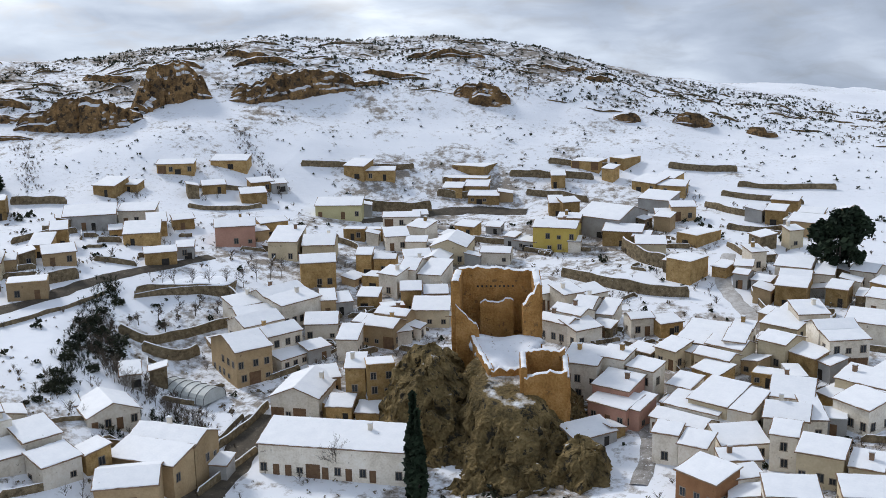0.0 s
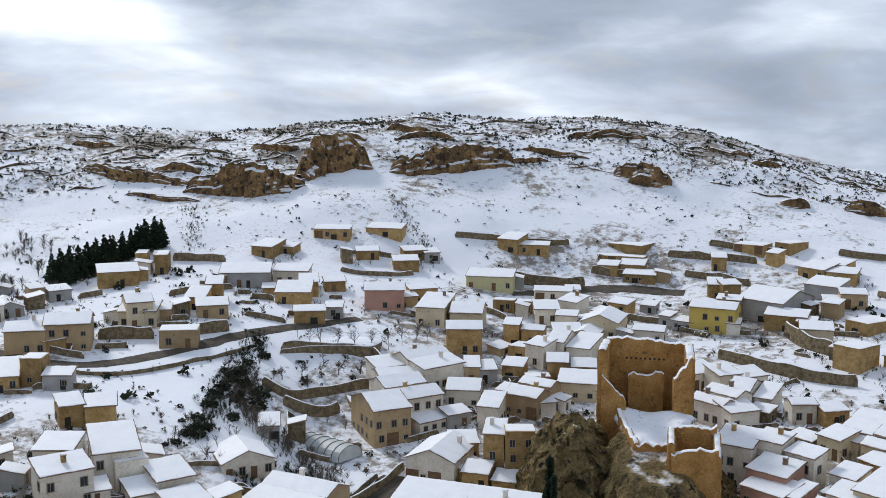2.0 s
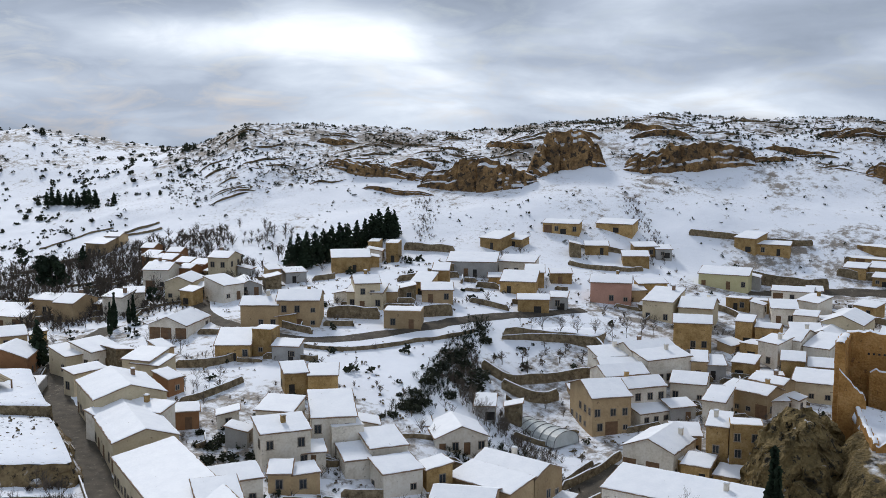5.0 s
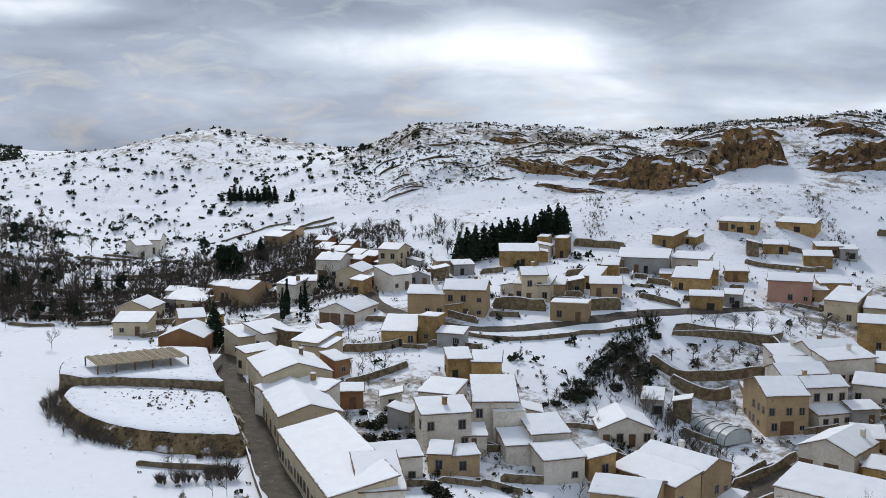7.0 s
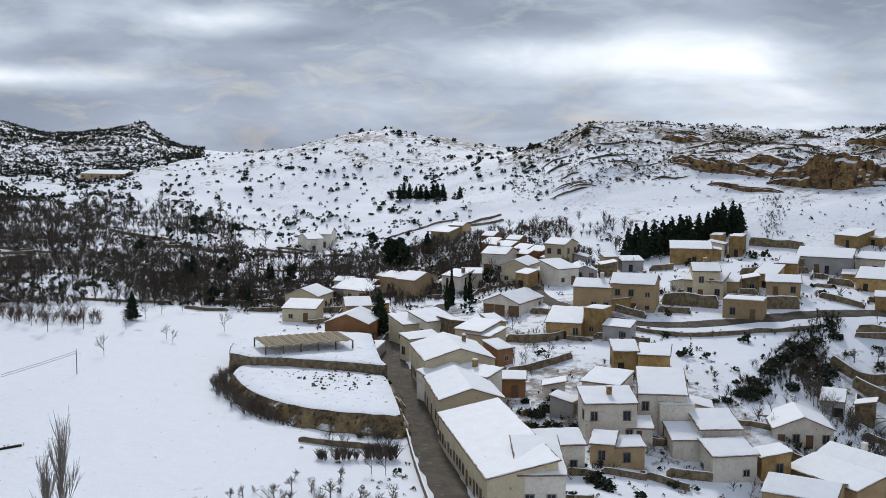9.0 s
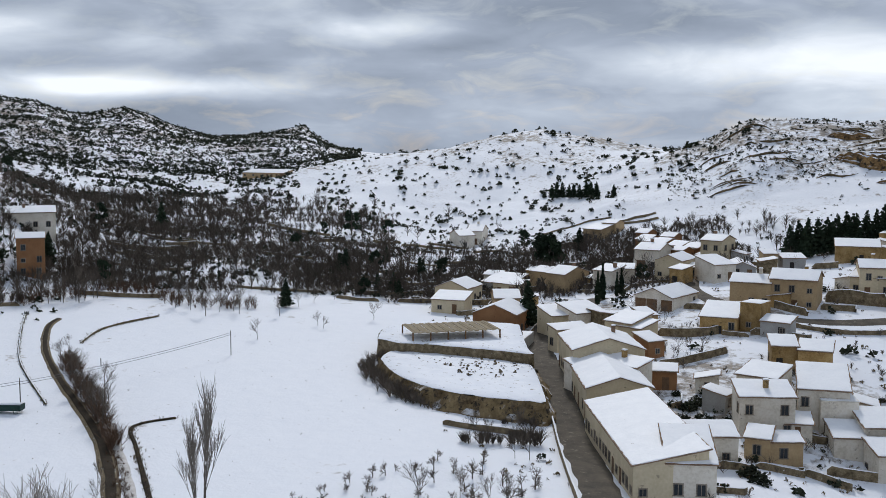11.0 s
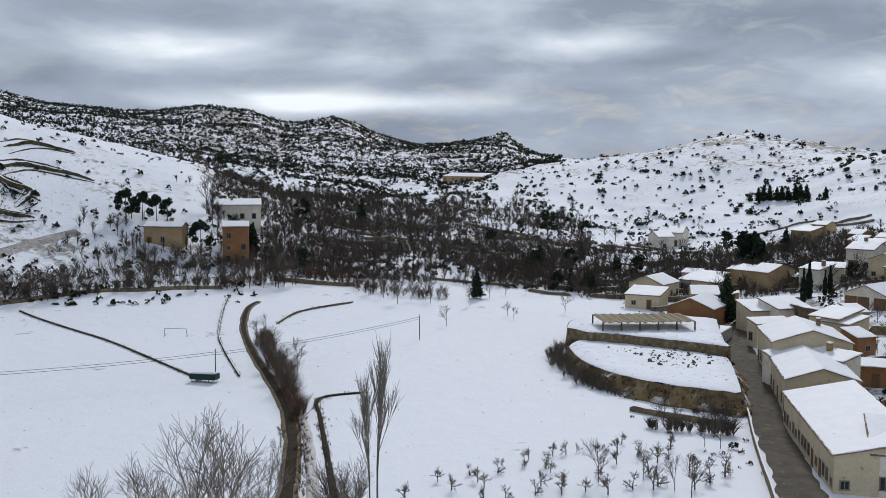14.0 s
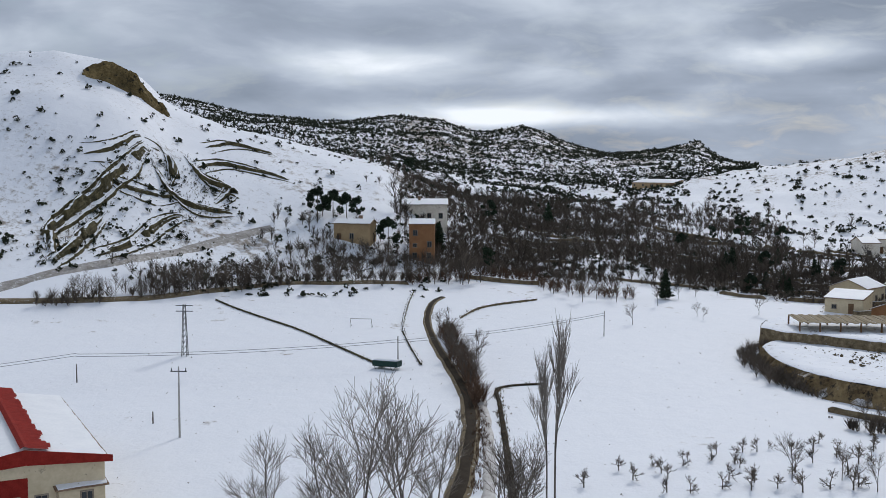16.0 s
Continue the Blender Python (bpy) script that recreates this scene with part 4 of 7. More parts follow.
# ---- ground ----
def build_ground():
    rs = [0.0]
    while rs[-1] < 4200:
        d = rs[-1]
        rs.append(d + (6 if d < 90 else 2.2 if d < 460 else 6 if d < 620 else 14 if d < 1000 else 80 + (d - 1000) * 0.1))
    azs = []
    a = -180.0
    while a < 180 - 1e-6:
        azs.append(a)
        a += 0.5 if -16 <= a < 112 else 4.0
    co = [(HUB[0], HUB[1], ground_z(*HUB))]
    for r in rs[1:]:
        for a in azs:
            x, y = HUB[0] - r * math.sin(radians(a)), HUB[1] + r * math.cos(radians(a))
            co.append((x, y, ground_z(x, y)))
    n = len(azs)
    faces = [(0, 1 + i, 1 + (i + 1) % n) for i in range(n)]
    for k in range(len(rs) - 2):
        b, c = 1 + k * n, 1 + (k + 1) * n
        faces += [(b + i, c + i, c + (i + 1) % n, b + (i + 1) % n) for i in range(n)]
    me = bpy.data.meshes.new("ground")
    me.from_pydata(co, [], faces)
    me.polygons.foreach_set("use_smooth", [True] * len(me.polygons))
    ob = new("ground", me)
    me.materials.append(GROUND)
    return tagged(ob, "snow-covered valley fields and scrubby hillsides", "ground", kind="structure")


def ground_material():
    m = bpy.data.materials.new("snowy_ground")
    m.use_nodes = True
    A = nodes_of(m.node_tree)
    geo = A("NewGeometry")
    pos = geo.outputs["Position"]
    sp = A("SeparateXYZ", vals={0: pos})
    n1 = A("TexNoise", vals={"Vector": pos, "Scale": 0.035, "Detail": 6.0, "Roughness": 0.65}).outputs[0]
    n2 = A("TexNoise", vals={"Vector": pos, "Scale": 0.35, "Detail": 5.0, "Roughness": 0.7}).outputs[0]
    n3 = A("TexNoise", vals={"Vector": pos, "Scale": 2.2, "Detail": 4.0, "Roughness": 0.6}).outputs[0]
    high = A("MapRange", vals={0: sp.outputs[2], 1: 12.0, 2: 40.0, 3: 0.0, 4: 0.13}).outputs[0]
    high = math_node(A, "MULTIPLY", high, A("MapRange", vals={0: sp.outputs[1], 1: 20.0, 2: 90.0, 3: 0.15, 4: 1.0}).outputs[0])
    s = math_node(A, "ADD", math_node(A, "ADD", math_node(A, "MULTIPLY", n1, 0.5), math_node(A, "MULTIPLY", n2, 0.5)), high)
    town = 0.0
    for cx, cy, r in ((-20, 185, 75), (-75, 215, 60), (-118, 132, 30), (-175, 150, 40), (-70, 280, 70)):
        q = A("VectorMath", op="DISTANCE", vals={0: A("CombineXYZ", vals={0: sp.outputs[0], 1: sp.outputs[1]}).outputs[0], 1: (cx, cy, 0)}).outputs["Value"]
        town = math_node(A, "MAXIMUM", town, A("MapRange", vals={0: q, 1: r * 0.6, 2: r * 1.1, 3: 0.14, 4: 0.0}).outputs[0])
    valley = A("VectorMath", op="DISTANCE", vals={0: A("CombineXYZ", vals={0: sp.outputs[0], 1: sp.outputs[1]}).outputs[0], 1: (-322, 112, 0)}).outputs["Value"]
    town = math_node(A, "MAXIMUM", town, A("MapRange", vals={0: valley, 1: 75.0, 2: 135.0, 3: 0.06, 4: 0.0}).outputs[0])
    slope_foot = A("VectorMath", op="DISTANCE", vals={0: A("CombineXYZ", vals={0: sp.outputs[0], 1: sp.outputs[1]}).outputs[0], 1: (-255, -8, 0)}).outputs["Value"]
    town = math_node(A, "MAXIMUM", town, A("MapRange", vals={0: slope_foot, 1: 15.0, 2: 50.0, 3: 0.055, 4: 0.0}).outputs[0])
    s = math_node(A, "ADD", s, town)
    f = A("MapRange", vals={0: s, 1: 0.60, 2: 0.68, 3: 0.0, 4: 0.85}).outputs[0]
    n4 = A("TexNoise", vals={"Vector": pos, "Scale": 0.8, "Detail": 6.0, "Roughness": 0.75}).outputs[0]
    tuft = math_node(A, "MULTIPLY", A("MapRange", vals={0: n4, 1: 0.55, 2: 0.64}).outputs[0], A("MapRange", vals={0: n1, 1: 0.44, 2: 0.58}).outputs[0])
    tuft = math_node(A, "MULTIPLY", tuft, A("MapRange", vals={0: sp.outputs[2], 1: 7.0, 2: 18.0, 3: 0.0, 4: 0.6}).outputs[0])
    f = math_node(A, "MAXIMUM", f, tuft)
    bare = A("ValToRGB", vals={0: n3})
    el = bare.color_ramp.elements
    el[0].position, el[0].color = 0.3, (0.06, 0.045, 0.03, 1)
    el[1].position, el[1].color = 0.7, (0.26, 0.19, 0.11, 1)
    snow = A("ValToRGB", vals={0: n2})
    el = snow.color_ramp.elements
    el[0].color, el[1].color = (0.77, 0.795, 0.85, 1), (0.865, 0.88, 0.915, 1)
    col = mixed(A, f, snow.outputs[0], bare.outputs[0])
    h = math_node(A, "ADD", n2, math_node(A, "MULTIPLY", n3, 0.3))
    bmp = A("Bump", vals={"Strength": 0.35, "Distance": 0.5, "Height": h}).outputs[0]
    b = A("BsdfPrincipled", vals={"Base Color": col, "Roughness": 0.7, "Normal": bmp, "Specular IOR Level": 0.2})
    A("OutputMaterial", vals={0: b.outputs[0]})
    return m


GROUND = ground_material()
ground = build_ground()


# ---- roads, water and walls ----
ribbon([(-88.0, 80.5), (-96.6, 85.7), (-113.6, 94.9), (-137.5, 107.3), (-157.0, 117.2), (-174.7, 126.7), (-184.6, 135.1), (-189.9, 140.6)], ASPHALT, 4.8, "street", "wet grey-brown street between stone walls and houses")
ribbon([(-192.8, 141.8), (-194.5, 148.9), (-198.9, 158.4)], ASPHALT, 5.5, "road", "wet asphalt lane that bends between the houses")
ribbon([(-219.3, 205.0), (-198.2, 184.1), (-184.3, 173.1), (-170.9, 168.6), (-158.8, 167.8), (-151.3, 169.6), (-145.4, 174.7), (-141.0, 182.0), (-137.0, 190.1), (-134.8, 203.7), (-130.5, 215.6), (-124.9, 224.1), (-120.5, 232.4)], ASPHALT, 3.8, "road", "dark wet hillside road cleared of snow")
ribbon([(-99.9, 280.2), (-92.5, 287.8), (-85.2, 296.7), (-73.5, 302.9), (-57.3, 304.3)], ASPHALT, 5.0, "road", "upper village road cleared of snow")
ribbon([(-78.8, 139.3), (-78.9, 151.2), (-79.4, 160.9), (-80.6, 172.2)], ASPHALT, 6.5, "street", "wet street below the long white house")
ribbon([(5.5, 225.4), (0.9, 236.7), (-1.7, 246.2), (-1.3, 257.5), (-0.8, 266.2)], TRACK, 3.5, "lane", "narrow snowy lane between stone walls")
ribbon([(-86.0, 28.5), (-101.4, 33.0), (-117.2, 36.4), (-129.9, 38.6), (-145.8, 40.2), (-161.8, 40.5), (-180.3, 40.5), (-201.7, 41.6), (-218.8, 44.5), (-226.1, 47.6)], BANK, (2.5, 1.3), "bank", "dead grass on the edges of a stream")
ribbon([(-86.0, 28.5), (-101.4, 33.0), (-117.2, 36.4), (-129.9, 38.6), (-145.8, 40.2), (-161.8, 40.5), (-180.3, 40.5), (-201.7, 41.6), (-218.8, 44.5), (-226.1, 47.6)], WATER, (2.0, 1.0), "stream", "dark narrow stream between snowy banks")
ribbon([(-97.9, 35.2), (-112.3, 37.8), (-132.2, 40.6), (-148.6, 42.0), (-159.6, 42.3)], TRACK, 1.3, "footpath", "trodden path along the stream with slush")
ribbon([(-92.0, 36.2), (-101.1, 38.0), (-123.7, 41.4), (-138.0, 43.5), (-147.5, 45.2), (-149.4, 51.4)], WATER, (0.9, 0.5), "ditch", "narrow dark field ditch")
ribbon([(-208.4, -40.4), (-221.4, -29.0), (-232.2, -18.4), (-252.8, -4.9), (-263.7, 4.3), (-270.1, 11.9)], SLUSH, 3.2, "road", "grey slushy valley road below the hill")
stone_wall([(-204.9, 48.1), (-216.0, 54.8), (-224.1, 66.8)], 0.35)
stone_wall([(-133.0, 84.6), (-128.1, 88.0), (-124.0, 92.8)], 0.8)
stone_wall([(-90.0, 78.6), (-97.6, 82.7), (-114.3, 91.8), (-128.2, 99.6), (-144.8, 108.4), (-157.0, 114.2), (-173.4, 123.2), (-183.4, 131.6)], 0.9)
stone_wall([(-159.5, 143.6), (-154.1, 146.8), (-152.0, 152.2)], 1.5)
stone_wall([(-142.1, 129.4), (-140.7, 135.2), (-140.7, 143.3)], 1.2)
stone_wall([(-157.6, 184.3), (-147.3, 189.8)], 2.5)
stone_wall([(-140.9, 196.3), (-137.8, 203.7)], 2.5)
stone_wall([(-148.8, 165.3), (-140.5, 169.1), (-135.1, 176.4), (-131.1, 186.1), (-129.5, 200.3)], 0.8)
stone_wall([(-124.5, 203.9), (-120.5, 209.2), (-114.1, 212.9), (-108.1, 214.9), (-104.0, 212.4)], 2.2)
stone_wall([(-119.0, 187.8), (-113.5, 188.8), (-109.7, 195.8), (-102.3, 204.0)], 2.0)
stone_wall([(-112.7, 185.5), (-107.4, 187.5), (-103.8, 192.3)], 2.2)
stone_wall([(-174.9, 256.4), (-181.3, 254.4), (-188.5, 250.8)], 2.0)
stone_wall([(-157.4, 233.9), (-161.9, 228.0), (-166.3, 219.9)], 1.5)
stone_wall([(-141.5, 215.8), (-132.0, 218.0)], 1.2)
stone_wall([(-168.5, 174.3), (-159.2, 173.0), (-151.9, 173.5)], 1.5)
stone_wall([(-96.5, 139.0), (-96.2, 146.2), (-89.9, 149.8)], 1.5)
stone_wall([(-83.5, 158.7), (-81.7, 167.3), (-81.3, 175.2)], 1.5)
stone_wall([(-38.7, 249.2), (-26.1, 241.8), (-17.1, 238.1), (-8.7, 237.2)], 2.5)
stone_wall([(-26.6, 269.5), (-21.7, 260.4), (-14.7, 254.3)], 3.4)
stone_wall([(-102.8, 291.1), (-92.6, 293.5), (-84.2, 299.0)], 3.0)
stone_wall([(-126.5, 305.4), (-114.7, 312.5), (-101.4, 316.0), (-95.5, 320.2)], 1.8)
stone_wall([(-85.3, 309.1), (-78.6, 310.0), (-67.3, 312.3)], 2.0)
stone_wall([(-85.5, 316.5), (-72.3, 319.6)], 2.0)
stone_wall([(-66.4, 324.3), (-54.5, 325.3), (-41.1, 326.1)], 2.0)
stone_wall([(-59.5, 315.3), (-49.2, 313.4), (-40.5, 309.8)], 2.0)
stone_wall([(-56.0, 333.6), (-47.3, 333.6), (-35.5, 334.1)], 1.8)
stone_wall([(-19.8, 336.4), (-10.7, 335.9), (0.5, 336.5)], 1.8)
stone_wall([(-7.9, 308.3), (1.0, 297.8), (8.1, 297.0)], 1.8)
stone_wall([(-3.7, 316.7), (6.8, 312.6), (18.4, 310.4)], 1.5)
stone_wall([(-1.6, 286.8), (6.6, 284.0), (13.4, 287.6)], 1.5)
stone_wall([(-1.3, 272.6), (4.0, 262.2), (7.7, 256.2)], 1.5)
stone_wall([(-66.9, 276.0), (-57.3, 273.4), (-50.6, 277.0)], 1.5)
stone_wall([(-143.3, 264.9), (-134.0, 266.7), (-126.6, 276.1)], 1.2)
stone_wall([(-148.9, 279.2), (-139.8, 282.4), (-130.5, 289.1)], 1.2)
stone_wall([(0.7, 324.1), (11.4, 323.3), (27.8, 324.2)], 1.5)
stone_wall([(-102.2, 260.4), (-95.7, 259.6), (-91.7, 256.8)], 1.5)
stone_wall([(6.2, 246.8), (4.4, 240.1), (7.8, 228.4), (9.8, 220.2)], 1.2)
stone_wall([(-79.5, 143.3), (-78.0, 152.4), (-76.6, 159.5)], 1.4)
stone_wall([(-85.5, 150.2), (-84.6, 159.6), (-84.2, 170.4)], 1.0)
outcrop([(-186.6, 317.7), (-185.0, 328.7), (-178.8, 333.2), (-172.4, 339.6)], 12.5)
outcrop([(-220.6, 300.1), (-207.5, 302.6), (-196.0, 305.4), (-188.7, 307.7), (-184.4, 314.7)], 10)
outcrop([(-263.0, 299.3), (-245.9, 297.1), (-233.9, 300.4), (-222.2, 303.8)], 4)
outcrop([(-165.7, 341.5), (-153.2, 343.9), (-141.7, 355.6), (-128.5, 363.6)], 10)
outcrop([(-173.8, 361.8), (-165.4, 370.1), (-155.4, 372.4)], 2.5)
outcrop([(-224.5, 344.9), (-210.8, 338.9), (-202.8, 343.3)], 3)
outcrop([(-114.3, 395.9), (-103.7, 400.9), (-91.7, 405.0)], 3)
outcrop([(-89.6, 368.8), (-81.8, 369.3), (-75.2, 370.8)], 8)
outcrop([(-40.8, 374.5), (-36.2, 375.5), (-31.5, 376.6)], 3)
outcrop([(-21.5, 381.4), (-14.8, 380.7), (-8.0, 385.1)], 5)
outcrop([(2.9, 382.5), (8.3, 378.8), (13.4, 380.8)], 3)
outcrop([(-55.1, 408.1), (-50.1, 409.7), (-45.0, 410.7)], 2.5)
outcrop([(-183.2, 373.3), (-172.3, 371.5), (-164.7, 374.2)], 2.5)
outcrop([(-130.9, 376.2), (-120.0, 375.3), (-110.7, 379.2)], 2)
outcrop([(-261.6, 298.8), (-240.9, 299.1), (-225.4, 304.1)], 4)
outcrop([(-284.3, 318.8), (-276.2, 321.0), (-270.2, 325.4)], 3)
outcrop([(-316.9, -40.2), (-316.6, -32.3), (-317.2, -26.6), (-320.6, -21.9), (-326.0, -18.0)], 6.5, CONGLOMERATE)
ribbon([(-100.5, 214.8), (-94.8, 211.3), (-90.7, 206.8), (-89.2, 197.1), (-88.5, 189.5)], SLUSH, 3.0, "lane", "trodden slushy lane between houses")
ribbon([(-96.8, 231.9), (-86.9, 224.5), (-78.6, 223.4)], SLUSH, 3.0, "lane", "trodden slushy lane between houses")
ribbon([(-12.6, 158.8), (-11.7, 169.6), (-13.3, 177.1), (-17.5, 180.8)], SLUSH, 3.0, "lane", "trodden slushy lane between houses")
ribbon([(-1.2, 159.6), (-1.1, 172.3), (0.5, 182.1)], SLUSH, 3.0, "lane", "trodden slushy lane between houses")
ribbon([(4.3, 190.9), (5.3, 200.5), (2.3, 205.5), (0.2, 205.3)], SLUSH, 3.2, "lane", "trodden slushy lane between houses")
ribbon([(15.2, 201.2), (16.4, 212.3), (14.0, 217.6), (12.2, 228.6)], SLUSH, 3.2, "lane", "trodden slushy lane between houses")
ribbon([(-92.6, 262.1), (-82.1, 237.1), (-78.1, 231.6), (-75.5, 227.8)], SLUSH, 3.0, "lane", "trodden slushy lane between houses")
ribbon([(22.8, 179.1), (24.0, 187.5), (26.1, 194.4)], SLUSH, 3.0, "lane", "trodden slushy lane between houses")
terrace([(-168.0, 91.0), (-160.0, 88.8), (-152.0, 87.8), (-144.0, 88.6), (-137.0, 91.5), (-130.0, 97.0), (-128.8, 98.0), (-129.2, 99.2), (-144.8, 107.6), (-151.0, 110.5), (-152.2, 110.4), (-160.3, 106.2), (-170.2, 99.3), (-172.5, 95.0)], 2.4, "earth")
terrace([(-177.0, 94.6), (-171.0, 96.4), (-169.5, 98.6), (-159.8, 106.4), (-152.6, 111.2), (-152.6, 112.0), (-157.0, 113.6), (-173.4, 122.3), (-178.0, 124.8), (-179.5, 124.0), (-186.5, 117.5), (-189.3, 107.4), (-186.0, 100.1)], 3.6, "stone")
terrace([(-124.3, 203.5), (-120.3, 208.7), (-114.0, 212.7), (-107.9, 214.5), (-109.4, 221.3), (-118.1, 220.0), (-125.1, 211.8)], 0.9, "stone")
outcrop([(-142.3, 360.7), (-130.8, 363.6), (-118.5, 370.5)], 2)
outcrop([(-73.1, 408.7), (-63.0, 411.8), (-56.8, 428.8)], 1.6)
outcrop([(-200.8, 349.8), (-196.8, 359.3), (-183.5, 356.3)], 2)
outcrop([(-118.6, 394.0), (-110.2, 400.4), (-98.7, 403.1)], 3)
outcrop([(-95.5, 370.2), (-88.4, 371.7), (-80.0, 376.5)], 5)
outcrop([(-236.4, 288.7), (-221.1, 290.1), (-209.9, 293.4)], 1.6)
outcrop([(-238.6, 306.3), (-232.9, 311.7), (-223.4, 311.9)], 2.5)
ribbon([(-206.8, -36.4), (-209.4, -23.3), (-214.4, -10.5), (-224.2, 1.8), (-231.8, 14.4), (-233.8, 26.6), (-237.8, 41.3)], BANK, 2.2, "ditch", "muddy field edge with dead grass")
fold = [
    ([(-230.5, -30.9), (-242.6, -33.3), (-254.1, -30.5), (-261.5, -26.9), (-270.2, -24.0), (-278.2, -21.4), (-290.1, -19.2)], 2.6),
    ([(-227.1, -29.6), (-235.0, -27.0), (-244.0, -25.8), (-255.2, -24.3)], 2.4),
    ([(-232.1, -22.7), (-242.8, -17.1), (-260.3, -12.9), (-267.5, -8.1)], 1.6),
    ([(-290.1, -19.0), (-292.1, -15.8), (-286.8, -13.5), (-279.8, -13.0)], 2.0),
    ([(-293.7, -9.8), (-287.0, -5.6), (-285.5, 1.3), (-277.2, -1.7)], 1.5),
    ([(-291.4, -8.1), (-300.5, -1.0), (-302.0, 9.2), (-300.1, 15.7)], 1.2),
    ([(-282.4, -16.7), (-275.2, -12.7), (-272.2, -6.6), (-274.3, 2.5)], 1.4),
    ([(-270.7, -27.3), (-267.9, -22.5), (-271.3, -15.5), (-276.0, -9.5)], 1.2),
    ([(-274.4, -32.2), (-278.9, -26.6), (-291.8, -21.2)], 1.2),
    ([(-309.5, -6.8), (-317.5, 0.1), (-320.0, 10.9)], 1.0),
]
for line, tall in fold:
    outcrop(line, tall, GULLY, 2.2)
    for k, share in ((3.4, 0.4), (-3.0, 0.4)):
        outcrop([(x - k * 0.8 + 0.7 * math.sin(x + k), y - k * 0.5) for x, y in line[:-1]] + [(line[-1][0] - k * 0.4, line[-1][1] - k * 0.2)], tall * share, GULLY, 1.2)
brush("slope_scrub", [(-228, -30), (-243, -28), (-258, -26), (-272, -22), (-288, -18)], 5.5, 380, 1.0, GULLY, "olive scrub along folded rock bands", 71, 14)
brush("slope_scrub", [(-238, -18), (-262, -10), (-276, -4), (-284, -8), (-296, -4)], 8.0, 460, 0.9, GULLY, "olive scrub along folded rock bands", 72, 14)


# ---- castle ----
castle(-40.5, 186.0, 12.4)
crag(-39.0, 178.5, 12.4)


# ---- houses ----
house(-25.2, 190.0, -6.2, -10, 6.7, 6.8, 7.0, 1.4, "lean", PLASTER)
house(-16.7, 189.5, -5.7, -24, 11.8, 4.4, 6.8, 0.9, "lean", PLASTER)
house(-18.4, 184.1, -6.6, -22, 7.1, 6.0, 5.2, 1.2, "lean", ROSE)
house(-18.5, 180.2, -7.1, -28, 7.8, 5.4, 3.8, 1.1, "lean", ROSE)
house(-14.0, 179.1, -7.0, -25, 2.6, 5.7, 3.8, 1.1, "lean", ROSE)
house(-22.1, 171.7, -8.2, 44, 8.3, 4.9, 2.5, 1.0, "lean", GREY)
house(-18.0, 218.3, -2.7, 26, 4.8, 4.5, 3.8, 0.7, "ridge", PLASTER)
house(-40.1, 231.1, -1.8, 47, 7.6, 5.7, 3.8, 1.1, "lean", PLASTER)
house(-31.9, 231.0, -1.5, 45, 12.8, 5.4, 3.8, 1.1, "lean", PLASTER)
house(-32.5, 216.0, -3.8, -28, 7.6, 9.3, 4.5, 1.5, "ridge", PLASTER)
house(-28.9, 212.2, -3.7, 45, 6.5, 5.3, 3.8, 1.1, "lean", PLASTER)
house(-27.0, 223.4, -2.7, -10, 9.2, 8.1, 3.8, 1.6, "lean", PLASTER)
house(-4.5, 208.7, -3.4, -19, 8.2, 9.6, 3.8, 1.9, "lean", OCHRE)
house(2.0, 206.3, -3.4, -15, 3.9, 9.0, 5.2, 1.8, "lean", PLASTER)
house(-5.9, 206.5, -3.6, -36, 4.9, 9.7, 3.0, 1.5, "ridge", CREAM)
house(-0.6, 202.2, -3.9, -28, 7.2, 10.1, 3.8, 1.6, "ridge", CREAM)
house(9.6, 205.3, -3.2, -34, 5.7, 6.9, 5.2, 1.1, "ridge", CREAM)
house(14.0, 201.9, -3.2, -42, 6.9, 4.4, 3.8, 0.9, "lean", OCHRE)
house(19.4, 206.3, -2.6, 24, 7.7, 9.4, 6.0, 1.5, "ridge", PLASTER)
house(25.9, 217.8, -1.5, -15, 7.5, 6.1, 4.5, 1.2, "lean", PLASTER)
house(15.2, 221.8, -1.4, 18, 6.2, 6.1, 4.5, 1.2, "lean", PLASTER)
house(12.2, 221.5, -2.0, -31, 7.9, 11.5, 3.0, 1.8, "ridge", CREAM)
house(13.1, 238.1, 0.3, -10, 6.4, 10.0, 4.5, 1.6, "ridge", OCHRE)
house(22.0, 235.7, 0.8, -20, 4.4, 4.4, 3.8, 0.9, "lean", OCHRE)
house(29.2, 231.2, 0.5, -23, 3.8, 4.3, 3.8, 0.9, "lean", PLASTER)
house(13.9, 248.5, 1.9, -14, 7.6, 8.6, 4.5, 1.4, "ridge", PLASTER)
house(4.9, 243.1, 1.3, -23, 9.0, 3.5, 3.0, 0.7, "lean", GREY)
house(2.7, 250.3, 2.1, -5, 3.9, 3.4, 3.0, 0.7, "lean", PLASTER)
house(19.6, 244.2, 1.8, -11, 4.1, 4.9, 3.8, 1.0, "lean", PLASTER)
house(28.7, 246.9, 2.4, -23, 5.4, 7.2, 3.8, 1.1, "ridge", PLASTER)
house(30.8, 238.1, 1.6, -39, 3.6, 3.8, 3.8, 0.8, "lean", OCHRE)
house(22.9, 187.5, -4.1, -31, 8.8, 5.7, 5.2, 1.1, "lean", CREAM)
house(27.2, 193.0, -3.3, -45, 3.7, 6.5, 4.5, 1.3, "lean", PLASTER)
house(23.2, 182.3, -4.8, -44, 7.1, 10.6, 4.5, 1.7, "ridge", PLASTER)
house(-7.1, 187.4, -5.5, -26, 4.6, 4.8, 3.8, 1.0, "lean", PLASTER)
